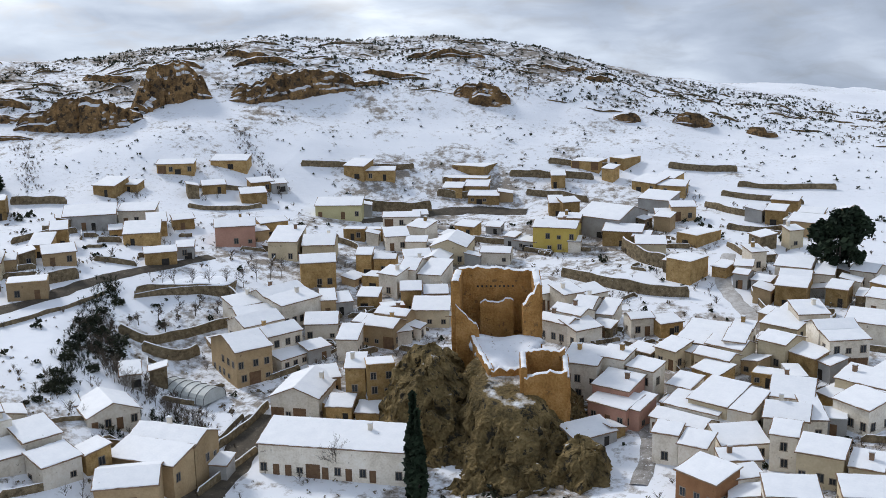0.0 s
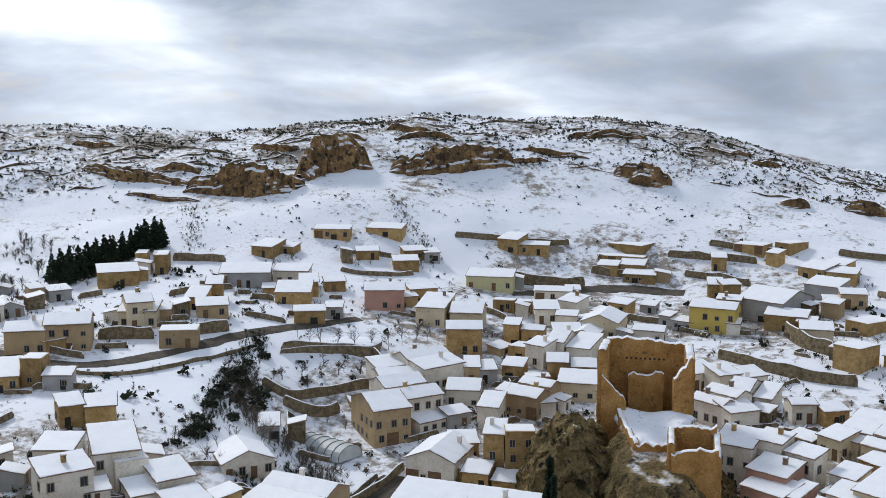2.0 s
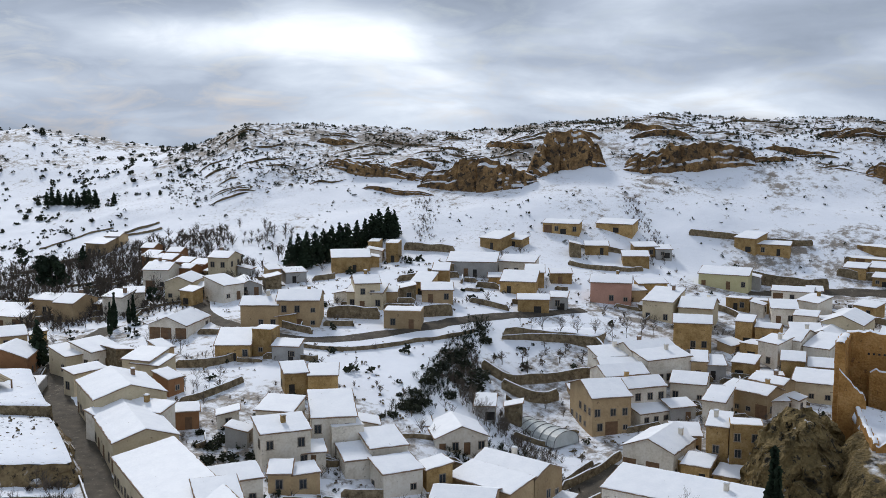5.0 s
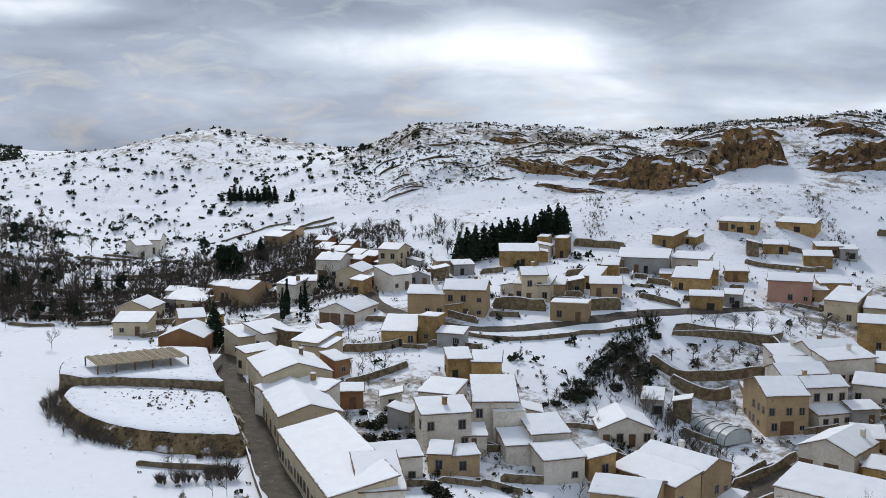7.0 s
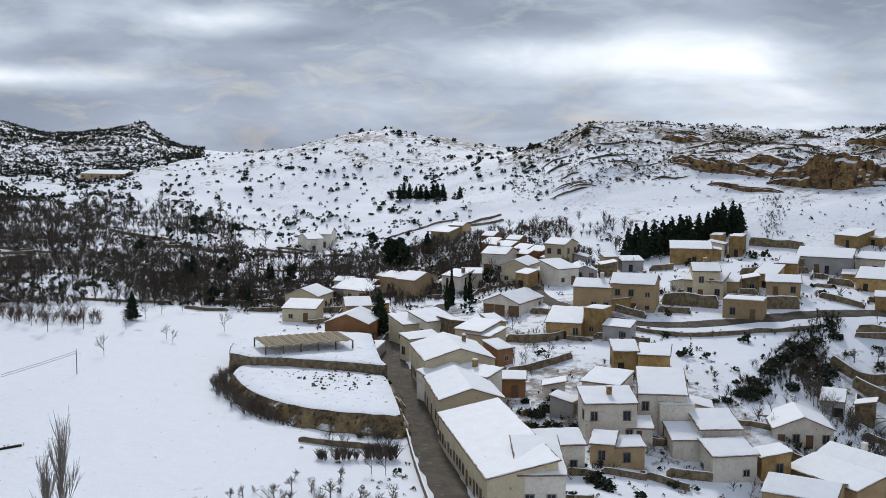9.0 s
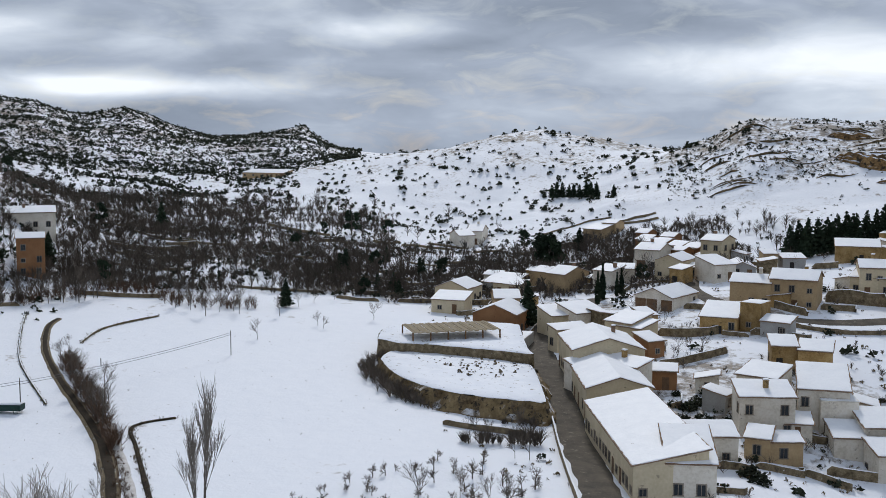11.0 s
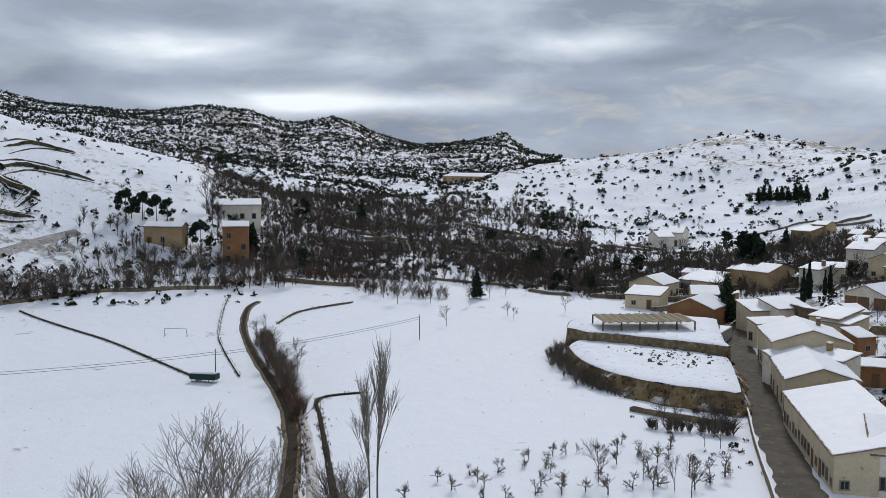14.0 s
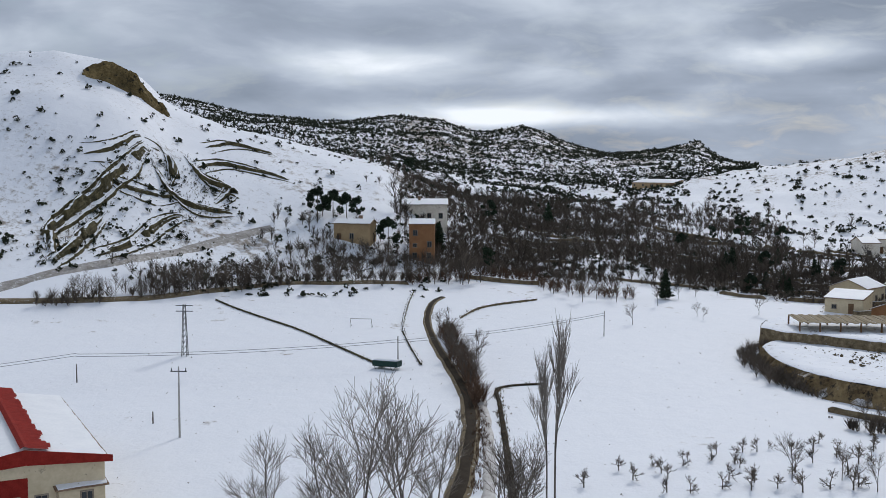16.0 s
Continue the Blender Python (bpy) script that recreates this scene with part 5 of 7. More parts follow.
house(-1.2, 181.9, -6.2, -27, 7.1, 8.3, 4.5, 1.7, "lean", CREAM)
house(3.5, 179.4, -6.3, -23, 4.4, 7.5, 4.5, 1.5, "lean", PLASTER)
house(-5.7, 178.2, -6.9, -25, 9.8, 10.1, 3.0, 1.6, "ridge", PLASTER)
house(-8.8, 167.3, -7.9, -11, 4.1, 3.4, 5.2, 0.7, "lean", PLASTER)
house(-4.2, 165.4, -7.9, -17, 4.5, 4.5, 4.5, 0.9, "lean", PLASTER)
house(-2.2, 153.4, -7.6, -36, 7.2, 5.5, 4.5, 1.1, "lean", BROWN)
house(2.2, 170.1, -7.1, 21, 7.7, 5.8, 3.0, 1.2, "lean", PLASTER)
house(2.2, 160.6, -7.8, 16, 6.1, 3.2, 4.5, 0.6, "lean", PLASTER)
house(2.9, 155.5, -7.5, 29, 4.8, 3.2, 3.8, 0.6, "lean", PLASTER)
house(9.1, 166.7, -7.0, -10, 4.1, 4.3, 6.0, 0.9, "lean", PLASTER)
house(10.5, 181.9, -6.1, -8, 6.9, 17.8, 4.5, 2.8, "ridge", PLASTER)
house(13.5, 177.9, -5.6, 12, 3.1, 7.6, 3.8, 1.5, "lean", PLASTER)
house(16.9, 161.3, -6.6, -13, 12.8, 5.3, 4.5, 1.1, "lean", CREAM)
house(9.2, 148.6, -6.3, 7, 7.3, 5.1, 3.8, 1.0, "lean", PLASTER)
house(18.8, 149.3, -5.7, 6, 6.2, 4.9, 3.8, 1.0, "lean", CREAM)
house(11.6, 195.7, -3.9, 12, 3.1, 7.0, 3.0, 0.1, "flat", GREY)
house(-2.5, 195.0, -4.4, -37, 6.0, 4.7, 3.0, 0.9, "lean", OCHRE)
house(8.0, 195.7, -4.0, -14, 6.9, 4.0, 2.5, 0.1, "flat", OCHRE)
house(17.1, 179.0, -5.2, -5, 4.1, 5.4, 3.0, 0.1, "flat", GREY)
house(-10.1, 202.8, -3.9, -35, 4.8, 5.0, 3.8, 1.0, "lean", CREAM)
house(-105.7, 281.5, 6.4, 12, 12.7, 6.2, 3.8, 1.2, "lean", LEMON)
house(-120.4, 245.9, 6.1, 25, 9.7, 8.0, 5.2, 1.3, "ridge", ROSE)
house(-115.2, 256.8, 6.1, 44, 7.4, 3.7, 3.8, 0.7, "lean", OCHRE)
house(-101.7, 245.3, 3.6, 12, 16.2, 10.9, 4.5, 1.7, "ridge", CREAM)
house(-92.5, 230.2, 1.0, 24, 8.0, 7.3, 6.0, 1.2, "ridge", OCHRE)
house(-95.7, 265.5, 3.9, 8, 5.6, 3.2, 3.0, 0.1, "flat", OCHRE)
house(-90.8, 268.1, 3.5, 6, 4.9, 3.2, 3.0, 0.1, "flat", OCHRE)
house(-87.9, 281.6, 4.3, 15, 10.0, 3.7, 3.0, 0.7, "lean", PLASTER)
house(-84.0, 263.8, 2.3, 25, 6.1, 5.9, 3.8, 1.2, "lean", PLASTER)
house(-79.0, 270.9, 2.6, -21, 6.1, 5.3, 4.5, 1.1, "lean", PLASTER)
house(-77.6, 260.9, 1.5, 9, 5.2, 3.6, 3.8, 0.7, "lean", PLASTER)
house(-68.5, 262.2, 0.5, 3, 9.1, 12.0, 4.5, 1.8, "gable", CREAM)
house(-82.1, 242.4, 1.1, 10, 10.2, 4.2, 4.5, 0.8, "lean", OCHRE)
house(-74.9, 252.0, 0.7, 24, 6.7, 4.3, 3.0, 0.9, "lean", PLASTER)
house(-70.1, 251.9, 0.3, 3, 6.7, 8.0, 3.0, 1.3, "gable", PLASTER)
house(-68.6, 237.8, -1.0, -3, 10.8, 10.1, 5.2, 1.6, "ridge", PLASTER)
house(-74.5, 231.2, -0.8, -19, 5.1, 4.5, 5.2, 0.9, "lean", PLASTER)
house(-66.1, 227.1, -2.3, 17, 11.1, 7.3, 4.5, 1.2, "ridge", OCHRE)
house(-62.2, 219.2, -3.4, 11, 7.9, 6.3, 3.8, 1.3, "lean", CREAM)
house(-56.7, 260.4, 0.7, 4, 7.3, 5.8, 3.0, 0.9, "ridge", PLASTER)
house(-50.7, 270.7, 1.8, -17, 6.2, 3.2, 2.5, 0.6, "lean", GREY)
house(-100.8, 207.6, -2.0, 53, 7.1, 5.6, 4.5, 1.1, "lean", PLASTER)
house(-93.3, 212.4, -2.4, 61, 10.7, 11.4, 5.2, 1.8, "ridge", PLASTER)
house(-97.5, 205.6, -3.0, 40, 8.8, 6.5, 4.5, 1.0, "ridge", PLASTER)
house(-91.7, 197.8, -5.6, 56, 9.3, 13.5, 6.0, 2.2, "ridge", PLASTER)
house(-83.1, 208.1, -4.1, 17, 6.7, 8.5, 3.8, 1.4, "ridge", PLASTER)
house(-85.2, 217.2, -2.0, 24, 3.2, 5.5, 3.8, 1.1, "lean", TAN)
house(-82.4, 218.6, -1.9, 32, 3.7, 4.8, 3.0, 1.0, "lean", GREY)
house(-77.6, 223.1, -1.7, 6, 4.6, 4.6, 3.0, 0.9, "lean", OCHRE)
house(-74.2, 200.4, -5.5, 8, 4.2, 6.7, 4.5, 1.3, "lean", PLASTER)
house(-68.7, 209.3, -4.6, -10, 7.3, 10.2, 4.5, 1.6, "ridge", TAN)
house(-66.1, 207.7, -4.5, 41, 4.2, 4.0, 3.0, 0.8, "lean", PLASTER)
house(-71.2, 219.5, -2.7, 24, 5.3, 3.5, 3.0, 0.1, "flat", BROWN)
house(-68.9, 280.5, 2.6, -17, 5.9, 4.1, 3.0, 0.8, "lean", OCHRE)
house(-78.0, 234.5, -0.1, -7, 8.5, 5.2, 3.0, 0.1, "flat", OCHRE)
house(-92.6, 188.4, -6.8, 49, 7.5, 12.2, 7.0, 2.0, "ridge", TAN, "brown three-storey rendered villa with a snowy hipped roof")
house(-74.7, 177.1, -8.2, 3, 9.0, 12.0, 4.5, 1.8, "gable", PLASTER)
house(-73.0, 182.9, -7.1, 31, 5.0, 4.8, 3.8, 1.0, "lean", TAN)
house(-65.6, 179.8, -7.6, 15, 3.6, 5.5, 8.0, 1.1, "lean", OCHRE)
house(-60.9, 179.3, -7.6, 24, 5.1, 4.2, 9.0, 0.1, "flat", OCHRE)
house(-61.3, 157.7, -10.4, 3, 24.6, 7.8, 5.5, 1.6, "lean", PLASTER, "long white two-storey house with a broad snowy roof")
house(-101.7, 154.7, -4.2, 47, 8.8, 9.0, 3.0, 1.8, "gable", PLASTER)
house(-86.8, 146.8, -7.7, -6, 12.3, 12.8, 3.8, 2.0, "ridge", TAN)
house(-86.3, 135.4, -7.7, 24, 9.2, 8.4, 3.8, 1.3, "ridge", TAN)
house(-106.4, 170.5, -3.2, 31, 3.6, 5.1, 2.5, 1.0, "lean", GREY)
house(-84.7, 193.3, -6.0, 62, 7.2, 4.3, 2.5, 0.9, "lean", PLASTER)
house(-64.2, 174.4, -8.2, 6, 10.2, 4.3, 2.5, 0.9, "lean", OCHRE)
house(-70.0, 177.0, -7.8, 60, 6.3, 5.5, 2.5, 0.1, "flat", OCHRE)
house(-61.9, 179.1, -7.6, 31, 3.4, 3.2, 2.5, 0.6, "lean", OCHRE)
house(-112.5, 124.3, -1.5, 58, 7.5, 5.6, 6.0, 1.1, "lean", PLASTER)
house(-117.7, 129.4, -0.3, 23, 6.1, 5.5, 6.0, 1.1, "lean", PLASTER)
house(-113.4, 136.6, -1.6, 46, 6.9, 9.6, 6.0, 1.9, "lean", PLASTER)
house(-109.6, 135.4, -2.1, 54, 5.1, 4.5, 5.2, 0.1, "flat", PLASTER)
house(-103.4, 137.2, -3.7, 58, 6.0, 6.4, 4.5, 1.3, "lean", PLASTER)
house(-97.6, 133.4, -5.0, 63, 6.4, 5.0, 3.8, 1.0, "lean", PLASTER)
house(-104.9, 132.1, -3.4, 56, 4.1, 5.4, 3.0, 1.1, "lean", PLASTER)
house(-106.3, 117.7, -2.2, 39, 3.2, 3.8, 3.0, 0.8, "lean", TAN)
house(-104.7, 120.5, -2.7, 60, 4.3, 3.2, 3.0, 0.6, "lean", TAN)
house(-131.1, 146.4, 2.6, 53, 4.1, 4.8, 3.8, 1.0, "lean", OCHRE)
house(-127.0, 149.5, 2.2, 40, 5.1, 4.8, 3.8, 1.0, "lean", OCHRE)
house(-150.3, 158.6, 4.7, 24, 3.9, 4.7, 5.2, 0.1, "flat", OCHRE, "square ochre stone tower house with a flat snowy top")
house(-154.9, 154.8, 4.3, 39, 6.7, 8.6, 3.0, 1.7, "lean", OCHRE)
house(-179.0, 161.4, 4.7, 24, 8.4, 12.0, 3.0, 1.7, "gable", PLASTER)
house(-165.6, 145.3, 3.5, 82, 3.0, 4.5, 3.0, 0.9, "lean", TAN)
house(-156.7, 136.2, 2.5, 13, 6.1, 5.0, 3.8, 1.0, "lean", CREAM)
house(-146.4, 121.0, 0.8, -25, 14.6, 11.5, 5.6, 1.8, "ridge", CREAM)
house(-132.0, 112.3, -0.1, -27, 18.2, 9.5, 4.6, 1.5, "ridge", CREAM)
house(-107.7, 99.2, -0.9, -25, 30.1, 8.5, 4.4, 1.7, "lean", CREAM, "cream street house with a very long snowy roof")
house(-96.7, 97.4, -0.8, 56, 5.4, 9.4, 4.5, 1.9, "lean", PLASTER)
house(-106.7, 109.4, -1.7, 61, 6.6, 4.4, 3.8, 0.9, "lean", PLASTER)
house(-175.5, 137.5, 2.5, 92, 7.1, 6.3, 3.8, 1.3, "lean", PLASTER)
house(-178.0, 133.4, 1.9, 85, 5.3, 6.1, 3.8, 1.2, "lean", CREAM)
house(-158.9, 136.2, 2.4, 15, 6.0, 6.0, 4.5, 1.2, "lean", CREAM)
house(-164.6, 127.2, 1.6, 88, 6.9, 3.2, 3.8, 0.6, "lean", CREAM)
house(-140.6, 113.2, 0.4, 92, 4.2, 3.5, 4.0, 0.7, "lean", PLASTER)
house(-135.8, 118.2, 0.5, 15, 7.2, 3.9, 4.5, 0.8, "lean", PLASTER)
house(-188.3, 127.1, 0.8, 42, 9.0, 10.0, 4.5, 1.8, "gable", BROWN, "terracotta brick house with a snowy gable roof")
house(-226.9, 138.2, 1.2, 38, 8.3, 9.0, 3.8, 1.7, "gable", CREAM)
house(-215.7, 130.4, 1.0, 44, 7.7, 6.1, 3.0, 1.2, "lean", CREAM)
house(-209.3, 140.6, 1.7, 65, 5.6, 8.4, 3.0, 1.4, "ridge", TAN)
house(-225.9, 152.1, 1.9, 21, 7.9, 4.2, 3.0, 0.8, "lean", CREAM)
house(-233.6, 155.9, 2.0, 31, 8.6, 5.2, 3.0, 1.0, "lean", TAN)
house(-229.2, 163.7, 3.1, 19, 5.4, 4.5, 3.8, 0.9, "lean", TAN)
house(-217.8, 163.1, 3.3, 18, 5.5, 9.3, 4.5, 1.5, "ridge", TAN)
house(-173.8, 120.9, 0.6, 45, 6.1, 8.3, 2.5, 0.2, "flat", GREY)
house(-208.4, 168.2, 4.6, 17, 5.4, 5.0, 4.5, 1.0, "lean", PLASTER)
house(-210.2, 174.0, 5.3, 50, 4.8, 4.1, 3.8, 0.8, "lean", PLASTER)
house(-221.0, 191.5, 6.8, 28, 6.7, 8.7, 5.2, 1.4, "ridge", PLASTER)
house(-204.6, 184.9, 6.8, 31, 6.6, 10.0, 4.5, 1.3, "gable", CREAM)
house(-210.2, 203.0, 8.7, 22, 5.7, 7.5, 6.0, 1.2, "ridge", CREAM)
house(-191.1, 185.2, 7.8, 86, 5.9, 7.3, 3.8, 1.5, "lean", PLASTER)
house(-328.1, 200.7, 3.9, 50, 5.3, 11.2, 4.5, 1.8, "ridge", PLASTER)
house(-282.0, 218.1, 7.8, 17, 6.8, 6.1, 3.8, 1.2, "lean", TAN)
house(-282.4, 224.3, 9.5, 25, 4.7, 5.8, 3.8, 0.9, "ridge", TAN)
house(-148.7, 132.9, 2.4, 89, 3.4, 4.3, 3.0, 0.9, "lean", BROWN)
house(-133.8, 124.2, 0.8, 50, 3.8, 3.2, 3.0, 0.6, "lean", BROWN)
house(-160.0, 178.6, 6.2, 36, 9.0, 8.5, 6.0, 1.6, "ridge", TAN, "brown chalet with a snowy hipped roof")
house(-166.2, 173.2, 6.0, 36, 8.0, 7.5, 5.2, 1.3, "ridge", TAN, "brown chalet wing with a snowy roof")
house(-140.7, 190.0, 6.3, 31, 7.9, 5.7, 3.8, 0.1, "flat", TAN)
house(-156.0, 196.2, 8.0, 27, 8.2, 6.0, 3.8, 1.2, "lean", CREAM)
house(-156.9, 196.5, 7.9, 47, 5.6, 8.4, 6.0, 1.3, "ridge", CREAM)
house(-153.1, 200.9, 8.4, 32, 3.2, 3.5, 3.0, 0.7, "lean", TAN)
house(-146.5, 209.8, 8.4, 38, 7.1, 4.8, 3.0, 1.0, "lean", TAN)
house(-154.6, 222.5, 9.3, 32, 3.9, 5.5, 4.5, 1.1, "lean", OCHRE)
house(-153.9, 214.7, 9.1, 22, 4.8, 6.8, 3.0, 1.4, "lean", OCHRE)
house(-157.4, 240.2, 10.1, 28, 12.6, 7.4, 3.8, 1.5, "lean", GREY)
house(-149.0, 249.1, 9.7, 19, 9.3, 5.6, 3.8, 1.1, "lean", PLASTER)
house(-140.5, 235.9, 7.9, 26, 8.6, 7.9, 3.0, 1.6, "lean", OCHRE)
house(-140.5, 243.0, 8.4, 32, 4.7, 6.1, 3.8, 1.2, "lean", OCHRE)
house(-128.6, 223.0, 6.1, 32, 7.2, 3.5, 3.0, 0.7, "lean", OCHRE)
house(-186.1, 225.0, 10.5, 44, 10.0, 6.5, 3.8, 1.3, "lean", OCHRE)
house(-193.8, 244.5, 11.6, 32, 3.1, 7.5, 4.5, 0.2, "flat", OCHRE)
house(-185.0, 241.9, 11.4, 32, 3.3, 8.3, 5.2, 0.2, "flat", OCHRE)
house(-167.6, 267.0, 13.7, -2, 6.8, 7.2, 3.0, 1.4, "lean", OCHRE)
house(-192.6, 202.8, 9.1, 65, 3.3, 3.3, 3.8, 0.7, "lean", TAN)
house(-191.5, 192.9, 8.2, 54, 6.0, 10.0, 2.5, 1.2, "gable", GREY)
house(-157.0, 285.2, 17.0, 16, 10.7, 3.8, 3.0, 0.8, "lean", OCHRE)
house(-144.4, 295.0, 17.4, 8, 10.9, 5.1, 2.5, 1.0, "lean", OCHRE)
house(-132.3, 288.2, 11.8, 43, 6.7, 4.2, 3.0, 0.8, "lean", OCHRE)
house(-130.9, 279.9, 10.1, 32, 7.1, 4.7, 3.0, 0.9, "lean", OCHRE)
house(-142.8, 279.7, 12.6, 32, 6.4, 3.9, 2.5, 0.8, "lean", OCHRE)
house(-110.1, 310.8, 12.9, -9, 6.7, 6.5, 3.8, 1.3, "lean", OCHRE)
house(-103.3, 310.7, 12.2, 12, 9.0, 3.4, 3.0, 0.7, "lean", OCHRE)
house(-78.0, 327.9, 12.4, -14, 11.0, 9.4, 2.5, 0.2, "flat", OCHRE)
house(-78.8, 319.8, 9.7, 3, 13.8, 5.8, 2.5, 0.1, "flat", OCHRE)
house(-80.8, 311.8, 7.5, 2, 5.9, 4.4, 3.0, 0.9, "lean", OCHRE)
house(-74.3, 314.6, 7.7, 4, 7.1, 5.3, 3.0, 1.1, "lean", OCHRE)
house(-71.0, 309.4, 6.3, 6, 9.0, 4.2, 2.5, 0.8, "lean", OCHRE)
house(-51.1, 321.4, 9.5, 12, 4.1, 4.3, 3.8, 0.9, "lean", OCHRE)
house(-48.7, 302.0, 5.0, 13, 3.9, 5.5, 3.8, 1.1, "lean", OCHRE)
house(-44.8, 300.6, 5.4, 33, 5.1, 3.8, 3.8, 0.8, "lean", OCHRE)
house(-43.4, 271.7, 1.9, -2, 11.0, 7.3, 6.4, 1.2, "ridge", YELLOW, "yellow two-storey house with a snowy roof")
house(-41.4, 280.6, 3.5, -2, 5.9, 3.4, 5.2, 0.7, "lean", TAN)
house(-30.9, 286.0, 3.8, -24, 12.5, 15.1, 5.2, 2.4, "ridge", GREY)
house(-26.9, 274.7, 3.2, -3, 9.8, 5.0, 3.8, 1.0, "lean", OCHRE)
house(-19.3, 264.2, 2.6, 8, 7.2, 4.9, 3.8, 1.0, "lean", CREAM)
house(-9.8, 248.6, 1.4, -30, 6.3, 7.4, 5.2, 0.1, "flat", OCHRE)
house(-8.3, 276.3, 3.9, -36, 6.3, 9.6, 3.0, 0.2, "flat", OCHRE)
house(-20.2, 303.1, 6.6, -22, 9.2, 6.8, 3.8, 1.4, "lean", GREY)
house(-13.3, 294.3, 6.2, 13, 6.5, 4.0, 3.8, 0.8, "lean", TAN)
house(-17.4, 286.0, 4.9, -17, 4.5, 3.7, 3.8, 0.7, "lean", TAN)
house(-17.2, 317.5, 8.7, -9, 7.9, 4.8, 3.0, 1.0, "lean", OCHRE)
house(-23.9, 320.4, 9.1, -33, 8.4, 6.3, 3.0, 1.3, "lean", OCHRE)
house(-18.7, 324.6, 9.9, -28, 6.5, 5.7, 3.0, 1.1, "lean", OCHRE)
house(-36.2, 327.5, 10.8, -24, 3.8, 3.9, 3.8, 0.8, "lean", OCHRE)
house(-43.7, 335.5, 13.3, -12, 9.0, 8.1, 2.5, 0.2, "flat", OCHRE)
house(-33.0, 338.4, 13.5, -32, 5.5, 8.3, 3.0, 0.2, "flat", OCHRE)
house(10.8, 292.8, 6.2, -15, 4.9, 4.6, 3.8, 0.9, "lean", OCHRE)
house(19.0, 283.0, 5.4, -18, 10.7, 5.7, 3.8, 1.1, "lean", TAN)
house(14.0, 273.4, 4.4, 33, 3.9, 3.2, 4.5, 0.6, "lean", CREAM)
house(13.4, 304.4, 7.6, -15, 7.2, 3.4, 3.0, 0.7, "lean", OCHRE)
house(19.6, 293.9, 6.4, -16, 6.2, 4.0, 3.0, 0.8, "lean", TAN)
house(4.9, 255.7, 2.8, 31, 3.8, 4.2, 4.5, 0.8, "lean", PLASTER)
house(-268.1, 31.7, 12.7, 67, 9.2, 4.5, 4.5, 0.9, "ridge", TAN, "two-storey ochre rendered farmhouse with a snowy roof")
house(-264.8, 47.6, 8.2, 82, 6.0, 6.4, 9.0, 1.0, "ridge", BROWN, "three-storey red brick country house")
house(-304.1, 52.5, 15.9, 83, 12.6, 6.5, 4.5, 1.3, "lean", PLASTER)
house(-325.5, 193.2, 2.9, 82, 5.4, 9.7, 4.5, 1.5, "ridge", PLASTER)
house(-511.5, 187.6, 20.7, 34, 24.5, 7.4, 2.5, 1.5, "lean", TAN)
house(-101.1, -0.8, 1.0, 115, 3.8, 5.3, 2.6, 1.1, "lean", CREAM)
house(-244.3, 208.6, 8.4, 14, 4.5, 6.9, 3.5, 1.1, "ridge", BROWN)
house(-235.9, 207.5, 8.2, 13, 4.4, 6.7, 3.5, 1.1, "ridge", BROWN)
house(-226.1, 204.9, 8.4, 12, 4.5, 6.4, 3.5, 1.0, "ridge", BROWN)
house(-220.1, 205.2, 8.4, 12, 4.4, 6.3, 3.5, 1.0, "ridge", BROWN)
house(-233.5, 201.3, 7.5, 13, 3.5, 5.0, 3.5, 0.8, "ridge", BROWN)
house(-218.4, 198.5, 8.1, 12, 3.8, 4.8, 3.5, 0.8, "ridge", BROWN)
house(-254.4, 215.4, 9.2, 24, 3.8, 6.0, 3.5, 1.0, "ridge", BROWN)
house(-239.7, 212.5, 9.4, 27, 4.0, 5.7, 3.5, 0.9, "ridge", BROWN)


# ---- rocks, trees and small things ----
fir(-203.1, 220.1, 8.3)
fir(-201.2, 221.3, 9.3)
fir(-199.8, 223.0, 9.8)
fir(-200.8, 227.4, 9.4)
fir(-201.5, 231.4, 9.4)
fir(-201.4, 234.8, 9.9)
fir(-200.7, 237.4, 9.8)
fir(-200.6, 240.9, 8.6)
fir(-200.7, 244.6, 8.7)
fir(-200.3, 247.9, 8.3)
fir(-200.2, 250.7, 8.9)
fir(-200.3, 254.2, 9.5)
fir(-199.9, 257.6, 9.4)
fir(-198.4, 258.9, 8.3)
fir(-200.8, 218.7, 6.9)
fir(-198.8, 220.8, 7.9)
fir(-200.9, 232.4, 8.3)
fir(-200.0, 239.0, 9.0)
fir(-199.4, 251.3, 8.5)
fir(-198.2, 257.0, 8.4)
fir(-187.7, 133.0, 9.5)
fir(-265.7, 147.3, 5.0)
fir(-242.6, 166.1, 3.6)
pine(-250.8, 178.1, 10.4)
pine(-249.8, 178.7, 9.7)
pine(-205.9, 176.2, 4.7)
cypress(-196.6, 157.9, 8.0)
cypress(-192.7, 153.8, 7.2)
cypress(-196.4, 162.9, 6.2)
cypress(-196.6, 161.8, 5.4)
fir(-363.8, 254.7, 5.7)
fir(-360.2, 254.5, 6.5)
fir(-356.5, 254.7, 6.3)
fir(-349.5, 253.1, 5.5)
fir(-346.7, 253.2, 5.7)
fir(-342.0, 252.6, 5.4)
fir(-339.9, 254.3, 6.1)
fir(-338.0, 255.0, 6.2)
fir(-333.8, 254.6, 6.0)
fir(-324.0, 255.2, 4.6)
fir(-227.8, 95.5, 6.5)
fir(-267.1, 149.0, 3.8)
fir(-271.1, 127.7, 6.9)
fir(-270.9, 126.0, 5.7)
pine(-249.0, 178.1, 9.6)
pine(-248.1, 178.9, 8.8)
big_bare_tree(-246.2, 195.9, 7.2)
